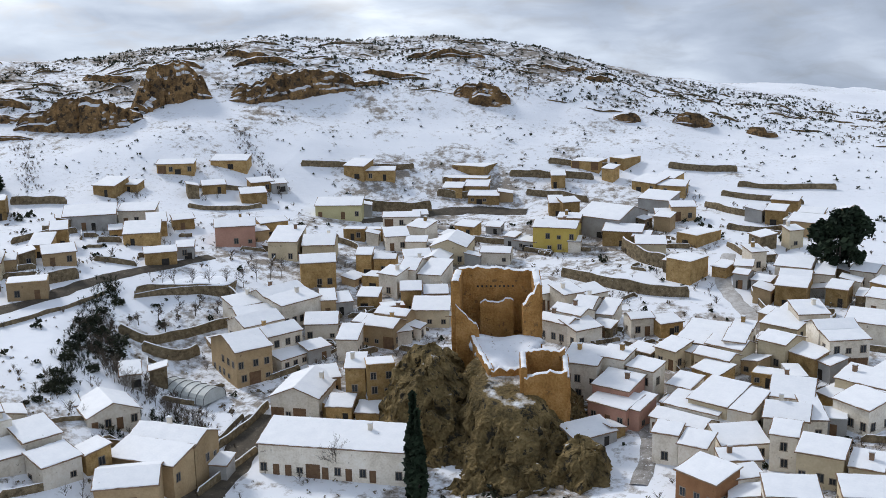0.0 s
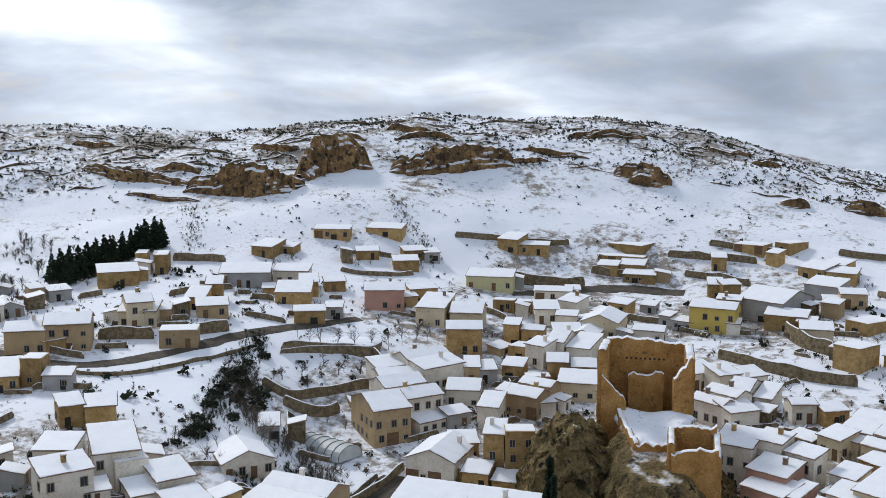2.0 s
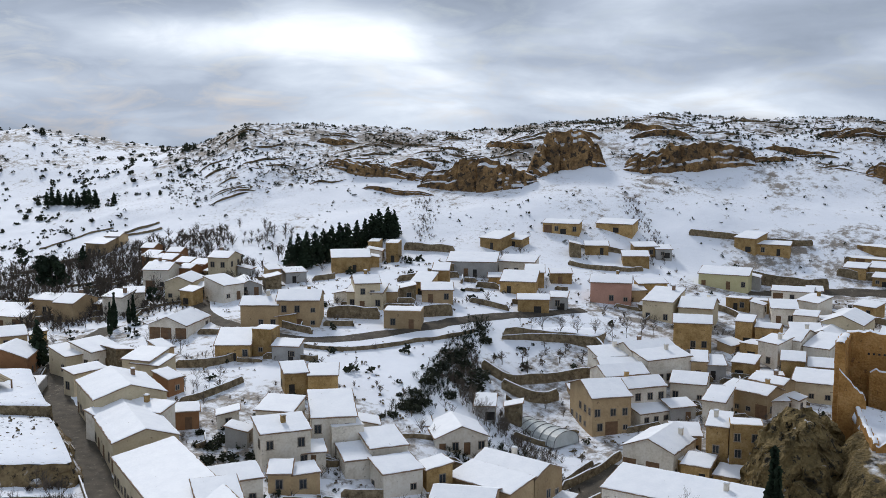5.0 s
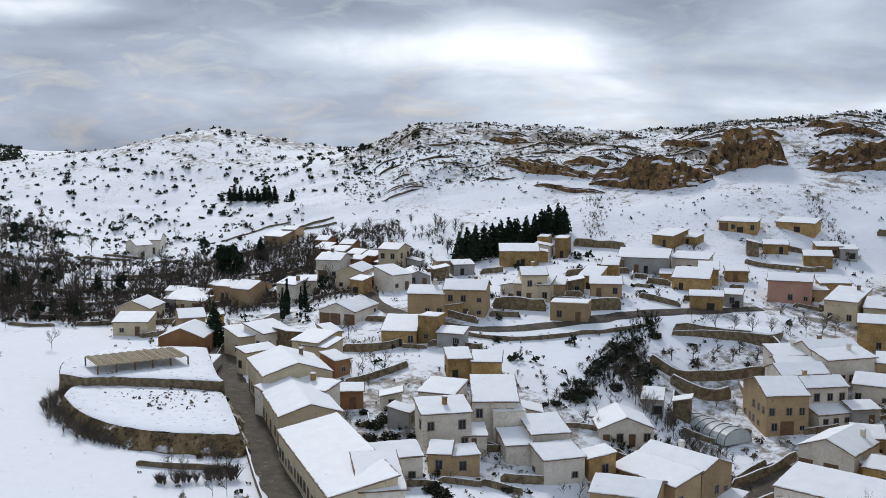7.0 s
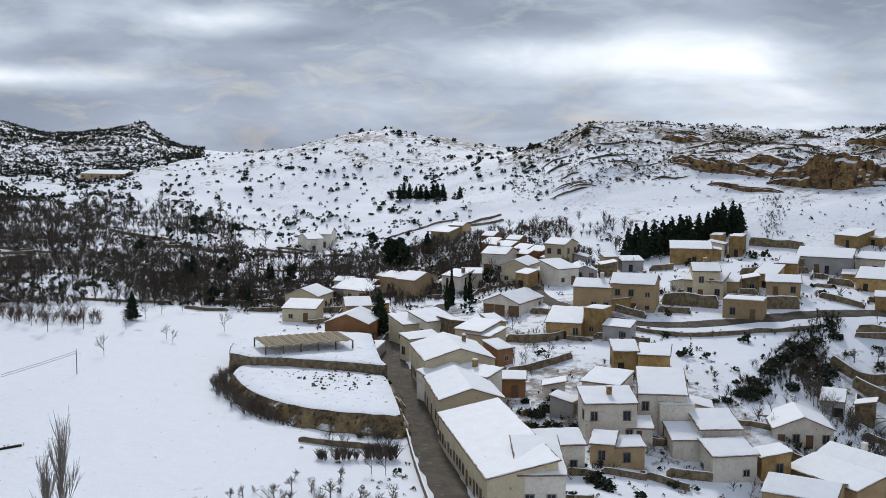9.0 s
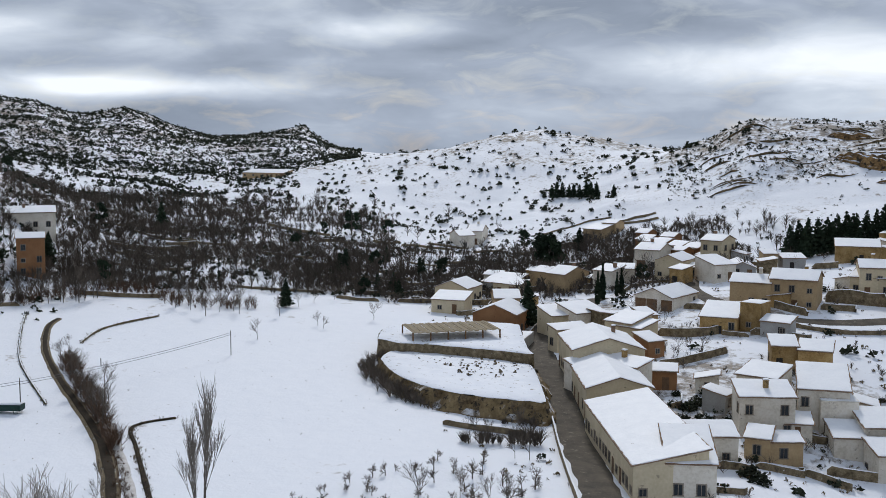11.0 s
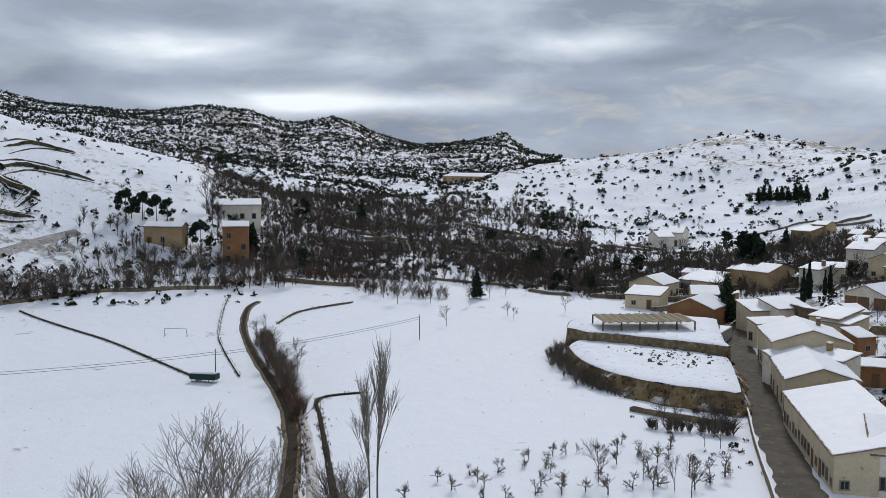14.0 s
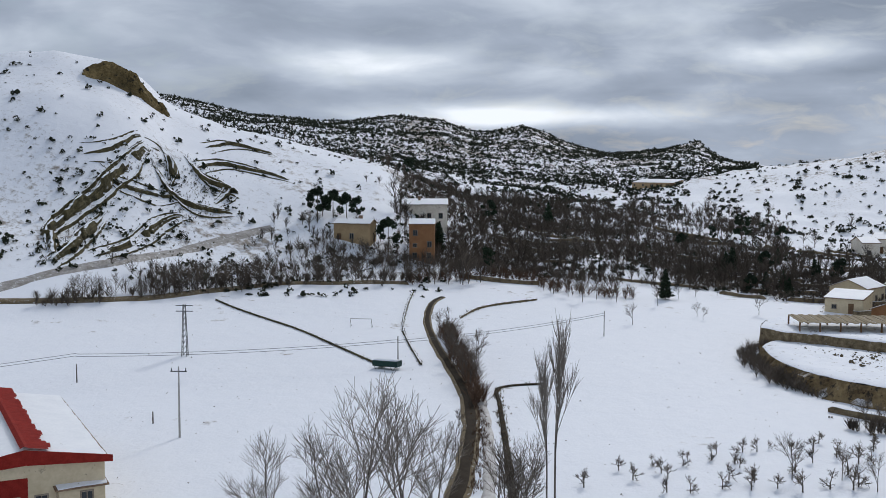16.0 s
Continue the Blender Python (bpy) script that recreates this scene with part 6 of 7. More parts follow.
big_bare_tree(-239.4, 197.8, 6.6)
big_bare_tree(-250.0, 193.8, 6.4)
big_bare_tree(-260.6, 172.3, 7.2)
big_bare_tree(-169.1, 150.7, 4.6)
big_bare_tree(-165.7, 150.2, 4.5)
big_bare_tree(-269.2, 166.5, 5.7)
pine(21.2, 253.4, 13.4)
pine(23.1, 251.6, 14.7)
pine(19.7, 257.4, 10.9)
pine(25.0, 250.0, 15.2)
pine(22.2, 249.8, 13.2)
bare_tree(-60.1, 154.0, 8.2)
fruit_tree(-118.2, 194.0, 3.2)
fruit_tree(-116.5, 199.1, 3.2)
fruit_tree(-113.2, 201.6, 3.2)
fruit_tree(-112.9, 195.4, 3.8)
fruit_tree(-110.8, 204.7, 3.6)
fruit_tree(-106.8, 207.2, 3.6)
fruit_tree(-105.5, 210.0, 3.6)
fruit_tree(-115.5, 206.6, 2.8)
fruit_tree(-111.7, 208.7, 3.1)
fruit_tree(-107.6, 211.4, 2.8)
bare_tree(-119.4, 212.1, 5.6)
bare_tree(-116.1, 213.9, 5.3)
bare_tree(-112.4, 215.0, 5.9)
bare_tree(-109.3, 217.2, 5.5)
bare_tree(-106.3, 219.5, 5.5)
bare_tree(-104.8, 223.4, 5.6)
bare_tree(-101.8, 224.4, 6.1)
bare_tree(-123.0, 213.3, 4.1)
bare_tree(-125.9, 213.1, 3.8)
bare_tree(-100.8, 228.3, 5.1)
bush(-117.0, 167.0, 3.7)
bush(-114.6, 160.2, 2.9)
bush(-112.9, 154.8, 3.0)
bush(-112.5, 151.1, 2.2)
bush(-122.7, 182.2, 4.0)
bush(-123.7, 186.6, 4.1)
bush(-110.7, 155.1, 2.8)
bush(-121.0, 177.0, 3.7)
bush(-113.7, 176.9, 4.9)
bush(-116.3, 182.8, 5.1)
bush(-125.3, 192.0, 3.6)
bush(-125.4, 198.6, 3.4)
bush(-119.2, 172.6, 3.3)
bush(-113.6, 149.4, 1.5)
bush(-116.6, 175.5, 4.4)
bush(-120.2, 183.5, 4.0)
bush(-125.6, 184.4, 2.9)
bush(-116.5, 158.1, 1.5)
bush(-113.1, 156.6, 2.5)
bush(-111.5, 158.6, 3.0)
bush(-111.9, 166.9, 3.1)
bare_tree(-103.3, 163.2, 6.1)
bare_tree(-103.5, 166.4, 5.7)
bare_tree(-108.2, 168.8, 4.2)
bare_tree(-98.7, 165.4, 5.1)
bare_tree(-94.4, 162.1, 5.5)
bare_tree(-90.9, 161.1, 4.9)
bare_tree(-100.3, 166.0, 4.6)
bare_tree(-111.5, 170.8, 4.3)
bare_tree(-107.6, 166.9, 5.7)
bush(-124.9, 123.3, 3.1)
bush(-121.1, 117.2, 2.6)
bush(-125.1, 126.5, 2.7)
bush(-116.8, 122.4, 2.6)
bush(-135.9, 126.1, 1.4)
bush(-124.0, 120.8, 3.1)
bush(-119.3, 119.5, 3.0)
bush(-121.1, 124.1, 2.7)
bush(-127.0, 133.1, 1.9)
bush(-127.5, 136.2, 1.7)
bush(-125.9, 129.0, 2.3)
bush(-129.7, 123.3, 1.8)
bush(-114.9, 112.8, 2.5)
bush(-126.3, 119.9, 2.2)
bush(-114.9, 123.0, 2.2)
bush(-99.7, 110.1, 3.4)
bush(-97.5, 109.5, 3.0)
bare_tree(-147.4, 138.3, 3.6)
bare_tree(-144.3, 138.4, 3.6)
bare_tree(-144.0, 140.7, 4.1)
bare_tree(-175.4, 149.8, 4.1)
bare_tree(-181.2, 164.5, 5.0)
bare_tree(-180.7, 167.4, 5.0)
bare_tree(-150.9, 135.9, 2.6)
bare_tree(-146.4, 134.8, 3.0)
bush(-122.8, 84.9, 3.7)
bush(-122.4, 86.4, 3.1)
bush(-123.6, 83.7, 2.9)
bare_tree(-124.7, 85.2, 4.3)
bare_tree(-123.2, 86.0, 4.1)
bare_tree(-219.0, 90.9, 4.9)
bare_tree(-228.2, 98.5, 3.8)
bare_tree(-211.0, 109.1, 4.9)
bare_tree(-251.8, 106.9, 4.2)
bare_tree(-232.8, 104.0, 3.9)
bare_tree(-198.5, 79.3, 4.4)
fruit_tree(-108.2, 50.1, 1.7)
fruit_tree(-109.7, 54.1, 1.4)
fruit_tree(-112.2, 58.7, 1.1)
fruit_tree(-114.2, 62.6, 1.6)
fruit_tree(-114.9, 65.8, 1.9)
fruit_tree(-116.1, 69.3, 1.2)
fruit_tree(-107.1, 68.1, 2.3)
fruit_tree(-118.1, 76.0, 1.6)
fruit_tree(-100.9, 54.9, 1.9)
fruit_tree(-102.1, 58.5, 1.9)
fruit_tree(-104.1, 62.5, 2.1)
fruit_tree(-101.9, 72.1, 2.5)
fruit_tree(-106.1, 78.2, 2.4)
fruit_tree(-101.7, 78.1, 2.8)
fruit_tree(-102.6, 45.1, 2.1)
fruit_tree(-101.5, 69.0, 2.2)
fruit_tree(-110.7, 78.2, 2.0)
fruit_tree(-106.1, 73.2, 2.5)
fruit_tree(-110.5, 71.6, 1.9)
fruit_tree(-102.1, 64.0, 1.8)
fruit_tree(-105.6, 54.3, 1.7)
fruit_tree(-109.1, 63.1, 1.5)
fruit_tree(-100.0, 75.3, 2.4)
fruit_tree(-103.5, 81.0, 3.1)
bare_tree(-104.8, 66.7, 5.1)
bare_tree(-104.2, 71.6, 4.0)
bare_tree(-100.2, 73.1, 4.2)
bare_tree(-114.1, 86.9, 4.1)
bare_tree(-115.3, 85.5, 3.5)
bare_tree(-97.5, 73.5, 5.0)
bare_tree(-124.0, 84.7, 2.2)
big_bare_tree(-82.4, 23.3, 15.3)
big_bare_tree(-89.5, 16.2, 9.4)
big_bare_tree(-89.8, 29.7, 9.5)
poplar(-98.3, 41.3, 17.5)
poplar(-96.7, 40.2, 14.7)
bare_tree(-90.5, 35.9, 8.2)
bare_tree(-91.8, 37.4, 7.4)
bare_tree(-91.9, 35.0, 6.8)
bare_tree(-89.2, 35.1, 7.6)
bare_tree(-124.5, 36.4, 3.2)
bare_tree(-161.6, 40.9, 5.4)
bare_tree(-154.0, 41.1, 6.0)
bare_tree(-148.6, 41.4, 6.2)
bare_tree(-167.2, 45.2, 5.2)
bare_tree(-176.3, 41.8, 5.5)
bare_tree(-191.1, 42.6, 4.4)
bare_tree(-167.4, 43.5, 4.3)
bare_tree(-159.2, 44.3, 5.0)
bare_tree(-167.6, 41.3, 5.2)
bare_tree(-117.3, 35.0, 3.7)
bare_tree(-110.8, 34.4, 3.5)
bare_tree(-174.0, 42.2, 2.4)
bare_tree(-163.5, 42.0, 3.0)
bare_tree(-155.8, 41.7, 2.4)
bare_tree(-185.8, 42.9, 2.9)
bare_tree(-148.6, 41.4, 2.3)
bare_tree(-199.6, 43.7, 2.1)
bare_tree(-180.9, 42.7, 2.3)
bare_tree(-159.6, 41.9, 2.5)
pole(-125.7, 5.5, 7.9)
pylon(-173.1, 1.2, 7.9)
post(-163.4, 32.9, 4.5)
post(-186.7, 70.6, 4.4)
post(-157.1, -11.6, 2.5)
post(-132.8, 1.7, 1.4)
post(-185.5, 48.1, 1.4)
bare_tree(-211.6, -22.6, 4.4)
bare_tree(-211.9, -21.2, 5.5)
bare_tree(-213.2, -18.4, 4.7)
bare_tree(-213.5, -15.5, 5.5)
bare_tree(-212.8, -19.8, 3.6)
bare_tree(-220.0, -7.2, 4.5)
bare_tree(-220.6, -5.7, 5.1)
bare_tree(-223.0, -3.3, 5.3)
bare_tree(-224.4, -0.7, 4.6)
bare_tree(-225.3, 1.9, 5.2)
bare_tree(-227.2, 4.0, 4.0)
bare_tree(-228.6, 6.1, 4.9)
bare_tree(-228.2, 8.3, 4.3)
bare_tree(-230.2, 11.1, 3.3)
bare_tree(-229.4, 12.8, 4.7)
bare_tree(-232.1, 17.3, 4.7)
bare_tree(-231.9, 20.7, 4.9)
bare_tree(-232.8, 24.2, 4.4)
bare_tree(-233.5, 26.6, 5.8)
bare_tree(-233.3, 29.5, 5.4)
bare_tree(-233.6, 32.5, 4.8)
bare_tree(-234.8, 36.1, 5.2)
bare_tree(-236.5, 38.0, 6.4)
bare_tree(-237.7, 41.2, 6.5)
bare_tree(-239.7, 44.4, 5.8)
bare_tree(-240.1, 47.6, 7.3)
bare_tree(-241.8, 50.9, 6.7)
bare_tree(-241.3, 54.0, 9.6)
bare_tree(-242.7, 53.6, 7.9)
bare_tree(-245.6, 57.8, 6.4)
bare_tree(-247.9, 61.5, 5.5)
bare_tree(-247.0, 63.9, 5.8)
bare_tree(-249.3, 68.3, 4.9)
bare_tree(-251.9, 72.8, 4.5)
bare_tree(-232.5, 72.3, 6.1)
bare_tree(-228.8, 74.6, 5.4)
bare_tree(-221.9, 75.9, 6.7)
bare_tree(-225.4, 79.8, 5.4)
bare_tree(-222.3, 83.2, 5.9)
bare_tree(-225.6, 83.0, 4.8)
bare_tree(-266.2, 100.5, 3.6)
bare_tree(-207.7, 95.1, 3.4)
bare_tree(-204.8, 95.2, 2.8)
bare_tree(-234.7, 109.7, 4.1)
bare_tree(-236.7, 122.7, 3.6)
bare_tree(-243.6, 49.3, 7.5)
bare_tree(-238.5, 43.1, 5.3)
bare_tree(-240.1, 46.3, 5.9)
bare_tree(-242.3, 50.4, 5.4)
bare_tree(-243.0, 55.5, 6.7)
bush(-222.7, 8.7, 1.1)
bush(-222.5, 11.7, 1.7)
bush(-224.3, 15.7, 0.9)
bush(-254.7, 27.6, 2.0)
bush(-255.3, 32.4, 2.0)
bush(-254.1, 22.8, 2.0)
bush(-266.1, 76.0, 2.1)
bush(-265.2, 90.2, 2.8)
bush(-269.0, 97.2, 2.9)
bush(-269.0, 100.3, 2.9)
bush(-253.5, 39.6, 2.6)
bush(-254.1, 36.0, 2.6)
bush(-270.9, 68.5, 2.8)
big_bare_tree(-293.8, 43.5, 12.1)
big_bare_tree(-286.4, 44.2, 8.9)
big_bare_tree(-270.0, 20.8, 6.2)
big_bare_tree(-267.7, 54.2, 5.6)
big_bare_tree(-266.7, 58.1, 6.2)
big_bare_tree(-269.6, 60.6, 4.9)
big_bare_tree(-263.3, 56.2, 5.5)
big_bare_tree(-425.4, 180.5, 7.0)
big_bare_tree(-331.9, 211.0, 4.9)
big_bare_tree(-246.4, 200.4, 7.1)
big_bare_tree(-254.0, 202.4, 5.7)
pine(-280.3, 24.2, 5.8)
pine(-280.1, 26.8, 6.8)
pine(-279.9, 30.1, 6.5)
pine(-280.9, 32.8, 5.8)
pine(-279.3, 22.9, 7.5)
pine(-273.3, 46.9, 5.6)
cypress(-45.9, 149.9, 18.0)
cypress(-44.9, 148.8, 15.6)
bare_tree(-129.8, 93.9, 3.7)
bare_tree(-129.2, 95.0, 3.3)
bare_tree(-130.9, 93.6, 2.6)
bush(-130.2, 93.2, 1.6)
bush(-128.4, 94.9, 2.1)
bush(-127.6, 96.3, 2.3)
bush(-165.5, 112.0, 2.9)
big_bare_tree(-84.1, 26.4, 14.3)
big_bare_tree(-87.5, 20.6, 10.6)
big_bare_tree(-89.1, 36.6, 9.1)
bare_tree(-184.6, 42.9, 4.3)
bare_tree(-175.0, 42.5, 4.5)
bare_tree(-166.3, 42.2, 4.5)
bare_tree(-158.3, 41.5, 4.5)
bare_tree(-150.9, 41.2, 4.3)
bare_tree(-182.1, 44.0, 4.2)
bare_tree(-147.3, 41.4, 4.2)
bare_tree(-198.6, 45.2, 3.6)
bare_tree(-166.2, 43.0, 4.3)
bare_tree(-150.7, 42.5, 3.1)
bush(-179.7, 42.7, 1.3)
bush(-162.2, 41.8, 1.3)
bush(-150.1, 41.3, 1.4)
bush(-146.6, 41.7, 1.2)
bare_tree(-218.6, -7.9, 5.6)
bare_tree(-217.7, -6.2, 5.1)
bare_tree(-219.9, -4.3, 6.2)
bare_tree(-219.8, -2.7, 5.8)
bare_tree(-221.9, -1.3, 6.6)
bare_tree(-221.8, 0.7, 6.1)
bare_tree(-223.9, 2.0, 6.2)
bare_tree(-223.5, 3.8, 6.6)
bare_tree(-225.7, 5.2, 6.4)
bare_tree(-225.2, 7.0, 6.2)
bare_tree(-227.3, 8.8, 6.3)
bare_tree(-227.4, 10.7, 6.6)
bare_tree(-228.5, 12.7, 6.3)
bare_tree(-229.5, 14.1, 5.8)
bare_tree(-211.0, -22.6, 4.2)
bare_tree(-210.8, -20.6, 4.8)
bare_tree(-211.9, -18.8, 4.8)
bare_tree(-212.4, -16.9, 4.4)
bush(-210.3, -20.5, 1.3)
bush(-211.3, -17.7, 1.4)
bush(-220.3, -3.3, 1.4)
bush(-222.3, -0.3, 1.5)
bush(-224.4, 4.0, 1.5)
bush(-227.2, 8.3, 1.4)
bush(-228.4, 11.6, 1.4)
bush(-218.5, -6.3, 1.1)
bush(-230.4, 13.8, 1.2)
bush(-121.4, 88.9, 4.0)
bush(-120.5, 90.1, 4.4)
bush(-119.6, 91.3, 4.0)
bush(-199.2, 134.7, 1.9)
bare_tree(-123.9, 91.9, 4.5)
bare_tree(-122.4, 92.7, 4.3)
fruit_tree(-105.0, 50.6, 2.0)
fruit_tree(-107.3, 54.2, 1.9)
fruit_tree(-109.9, 57.4, 1.8)
fruit_tree(-111.9, 61.2, 1.9)
fruit_tree(-110.4, 63.1, 2.3)
fruit_tree(-115.1, 67.5, 1.9)
fruit_tree(-113.8, 70.8, 1.9)
fruit_tree(-114.8, 73.8, 2.0)
fruit_tree(-112.4, 75.2, 2.3)
fruit_tree(-109.8, 76.3, 2.7)
fruit_tree(-114.5, 80.5, 2.3)
fruit_tree(-101.2, 52.7, 1.8)
fruit_tree(-105.0, 60.3, 2.0)
fruit_tree(-101.7, 61.2, 2.2)
fruit_tree(-100.8, 65.9, 2.4)
fruit_tree(-101.0, 71.1, 2.5)
big_bare_tree(-219.5, -7.5, 6.5)
big_bare_tree(-223.0, -2.5, 6.7)
big_bare_tree(-226.1, 3.8, 7.2)
big_bare_tree(-230.0, 9.8, 6.3)
big_bare_tree(-234.8, 26.7, 6.9)
big_bare_tree(-236.4, 31.5, 6.0)
big_bare_tree(-236.9, 36.4, 7.0)
big_bare_tree(-241.7, 46.6, 8.4)
big_bare_tree(-246.6, 54.9, 7.1)
big_bare_tree(-245.6, 58.6, 8.0)
big_bare_tree(-234.1, 21.9, 6.0)
big_bare_tree(-239.0, 41.4, 6.7)


def valley_woods(rng):
    """Bare trees and terrace walls of the valley floor."""
    spots = []
    for _ in range(150):
        a, d = rng.uniform(51, 87), rng.uniform(262, 440)
        if a > 82.5 and d > 278:
            continue
        if a < 63 and (d > 340 or rng.random() < 0.1):
            continue
        wide, deep = rng.uniform(6, 20), rng.uniform(2, 6)
        for _ in range(int(wide * rng.uniform(0.7, 1.5))):
            u, v = rng.gauss(0, wide), rng.gauss(0, deep)
            ca, sa = math.cos(radians(a)), math.sin(radians(a))
            spots.append((HUB[0] - (d + v) * sa + u * ca, HUB[1] + (d + v) * ca + u * sa, rng.choice((2.5, 3.0, 3.5, 4.0, 5.0, 6.5))))
    for _ in range(52):
        a, d = radians(rng.uniform(45, 64)), rng.uniform(258, 350)
        for _ in range(rng.randint(4, 11)):
            q, r = a + rng.gauss(0, 0.03), d + rng.gauss(0, 4)
            spots.append((HUB[0] - r * math.sin(q), HUB[1] + r * math.cos(q), rng.choice((2.0, 2.5, 3.0, 4.0, 5.0))))
    woods("valley_woods", spots, "leafless woods and orchards on the snowy valley floor", rng)
    for _ in range(48):
        a, d = rng.uniform(50, 79), rng.uniform(250, 385)
        t = rng.uniform(-0.3, 0.3)
        x, y = HUB[0] - d * math.sin(radians(a)), HUB[1] + d * math.cos(radians(a))
        ux, uy = math.cos(radians(a) + t), math.sin(radians(a) + t)
        l = rng.uniform(4, 12)
        stone_wall([(x - ux * l, y - uy * l), (x + uy, y - ux), (x + ux * l, y + uy * l)], rng.uniform(0.5, 1.0))


def yard_walls(rng):
    """Low walls that tie the houses together."""
    roots = [o for o in scene.objects if o.name.split(".")[0] == "house"]
    for o in roots:
        x, y = o.matrix_basis.translation.x, o.matrix_basis.translation.y
        if math.hypot(x, y) > 290 or y < 60 or rng.random() < 0.15:
            continue
        q = o.matrix_basis.to_3x3()
        u, v = q @ Vector((1, 0, 0)), q @ Vector((0, -1, 0))
        s = rng.choice((-1, 1))
        p = Vector((x, y, 0)) + u * s * rng.uniform(4, 6) + v * rng.uniform(1, 4)
        e = p + u * s * rng.uniform(3, 7)
        c = e + v * rng.uniform(-4, 3)
        if min(min((k.x - a) ** 2 + (k.y - b) ** 2 for k in (p, e, c)) for a, b in WAYS) < 12:
            continue
        stone_wall([(p.x, p.y), (e.x, e.y), (c.x, c.y)], rng.uniform(0.7, 1.3))


def yard_brush(rng):
    """Leafless shrubs and stalks in the yards, past counting."""
    co, faces = [], []
    for o in [q for q in scene.objects if q.name.split(".")[0] == "house"]:
        p = o.matrix_basis.translation
        if math.hypot(p.x, p.y) > 320 or rng.random() < 0.3:
            continue
        c = o.matrix_basis @ Vector((rng.choice((-1, 1)) * rng.uniform(3, 6), -rng.uniform(3, 6), 0))
        for _ in range(rng.randint(4, 12)):
            x, y = c.x + rng.gauss(0, 2.0), c.y + rng.gauss(0, 2.0)
            if min((x - a) ** 2 + (y - b) ** 2 for a, b in WAYS) > 10:
                k = rng.choice((0.7, 1.0, 1.4, 2.4))
                spray((x, y, ground_z(x, y)), k, 20, 1.3, 0.008 * k + 0.012, 0.5, rng, co, faces)
    return tagged(new("yard_brush", mesh_of("yard_brush", co, faces, TWIG)), "brown leafless brush in snowy yards", "brush", kind="stuff")


def annexes(rng):
    """Small lean-to sheds and outhouses between the houses."""
    roots = [o for o in scene.objects if o.name.split(".")[0] == "house"]
    for o in roots:
        m = o.matrix_basis
        p = m.translation
        if math.hypot(p.x, p.y) > 320 or p.y < 60 or rng.random() < 0.25:
            continue
        if p.x < -140 and p.y < 140:
            continue
        q = m @ Vector((rng.choice((-1, 1)) * rng.uniform(4.5, 7), rng.uniform(-3, 5), 0))
        if min(math.dist((q.x, q.y), (r.matrix_basis.translation.x, r.matrix_basis.translation.y)) for r in roots) < 3.6:
            continue
        turn = math.degrees(m.to_euler().z) + rng.choice((0, 0, 90, -90)) + rng.uniform(-8, 8)
        house(q.x, q.y, min(p.z, ground_z(q.x, q.y)) + 0.1, turn, rng.uniform(3, 5.5), rng.uniform(3, 4.5), rng.uniform(2.2, 3.4), 0.7, "lean", rng.choice([OCHRE, OCHRE, TAN, PLASTER, GREY, STONEWALL]))


valley_woods(random.Random(41))
rng = random.Random(61)
for _ in range(22):
    a, d = radians(rng.uniform(54, 84)), rng.uniform(262, 390)
    rng.choice((fir, pine, pine))(HUB[0] - d * math.sin(a), HUB[1] + d * math.cos(a), rng.uniform(4, 9))
for line in ([(-217.4, 2.5), (-201.5, 13.4), (-188.3, 20.3), (-163.3, 30.7)], [(-163.8, 36.4), (-191.5, 36.3), (-212.8, 38.8), (-228.9, 41.7)]):
    ribbon(line, GULLY, 0.22, "verge", "thin earthy field edge through the snow")
brush("field_verge", [(-217.4, 2.5), (-201.5, 13.4), (-188.3, 20.3), (-163.3, 30.7)], 0.35, 700, 0.5, BANK, "line of dead grass along a field edge", 21, 9)
brush("field_verge", [(-163.8, 36.4), (-191.5, 36.3), (-212.8, 38.8), (-228.9, 41.7)], 0.3, 380, 0.45, BANK, "line of dead grass along a field edge", 22, 9)
brush("field_verge", [(-204.9, 48.1), (-216.0, 54.8), (-224.1, 66.8)], 0.7, 140, 0.7, BANK, "line of dead grass along a field edge", 23, 9)
brush("field_verge", [(-101.1, 38.0), (-123.7, 41.4), (-138.0, 43.5), (-147.5, 45.2), (-149.4, 51.4)], 0.7, 260, 0.7, BANK, "dead grass along a narrow ditch", 24, 9)
brush("stream_brush", [(-101.4, 34.6), (-117.2, 37.6), (-129.9, 39.8), (-145.8, 41.3), (-161.8, 41.7)], 0.9, 240, 1.0, RUSSET, "russet dead stalks along the stream", 25, 12)
brush("stream_brush", [(-136.0, 40.6), (-150.0, 42.0), (-165.0, 42.4), (-190.0, 43.0)], 1.4, 110, 3.4, RUSSET, "russet leafless shrubs along the stream", 26, 34)
brush("hedge_brush", [(-208.2, -26.2), (-214.0, -14.6), (-226.6, 1.8), (-232.2, 16.1), (-237.4, 31.5), (-239.7, 41.4)], 3.0, 240, 3.6, TWIG, "belt of leafless shrubs along the field edge", 27, 30)
brush("hedge_brush", [(-223.1, -12.8), (-237.0, 4.5), (-245.0, 22.1), (-252.8, 37.5), (-262.6, 58.2), (-262.6, 71.8), (-249.1, 84.3)], 7.0, 340, 4.0, TWIG, "belt of leafless shrubs along the valley floor", 28, 30)
brush("hedge_brush", [(-239.7, 41.4), (-249.1, 55.1), (-249.2, 70.9), (-232.6, 77.4), (-229.7, 89.2)], 3.5, 190, 3.4, RUSSET, "belt of russet shrubs along the field edge", 29, 30)
brush("hedge_brush", [(-257.0, 12.0), (-258.0, 33.0), (-262.5, 48.0), (-288.5, 79.7), (-307.5, 109.3), (-308.3, 130.7)], 8.0, 380, 3.8, TWIG, "dark leafless woods along the valley road", 30, 30)
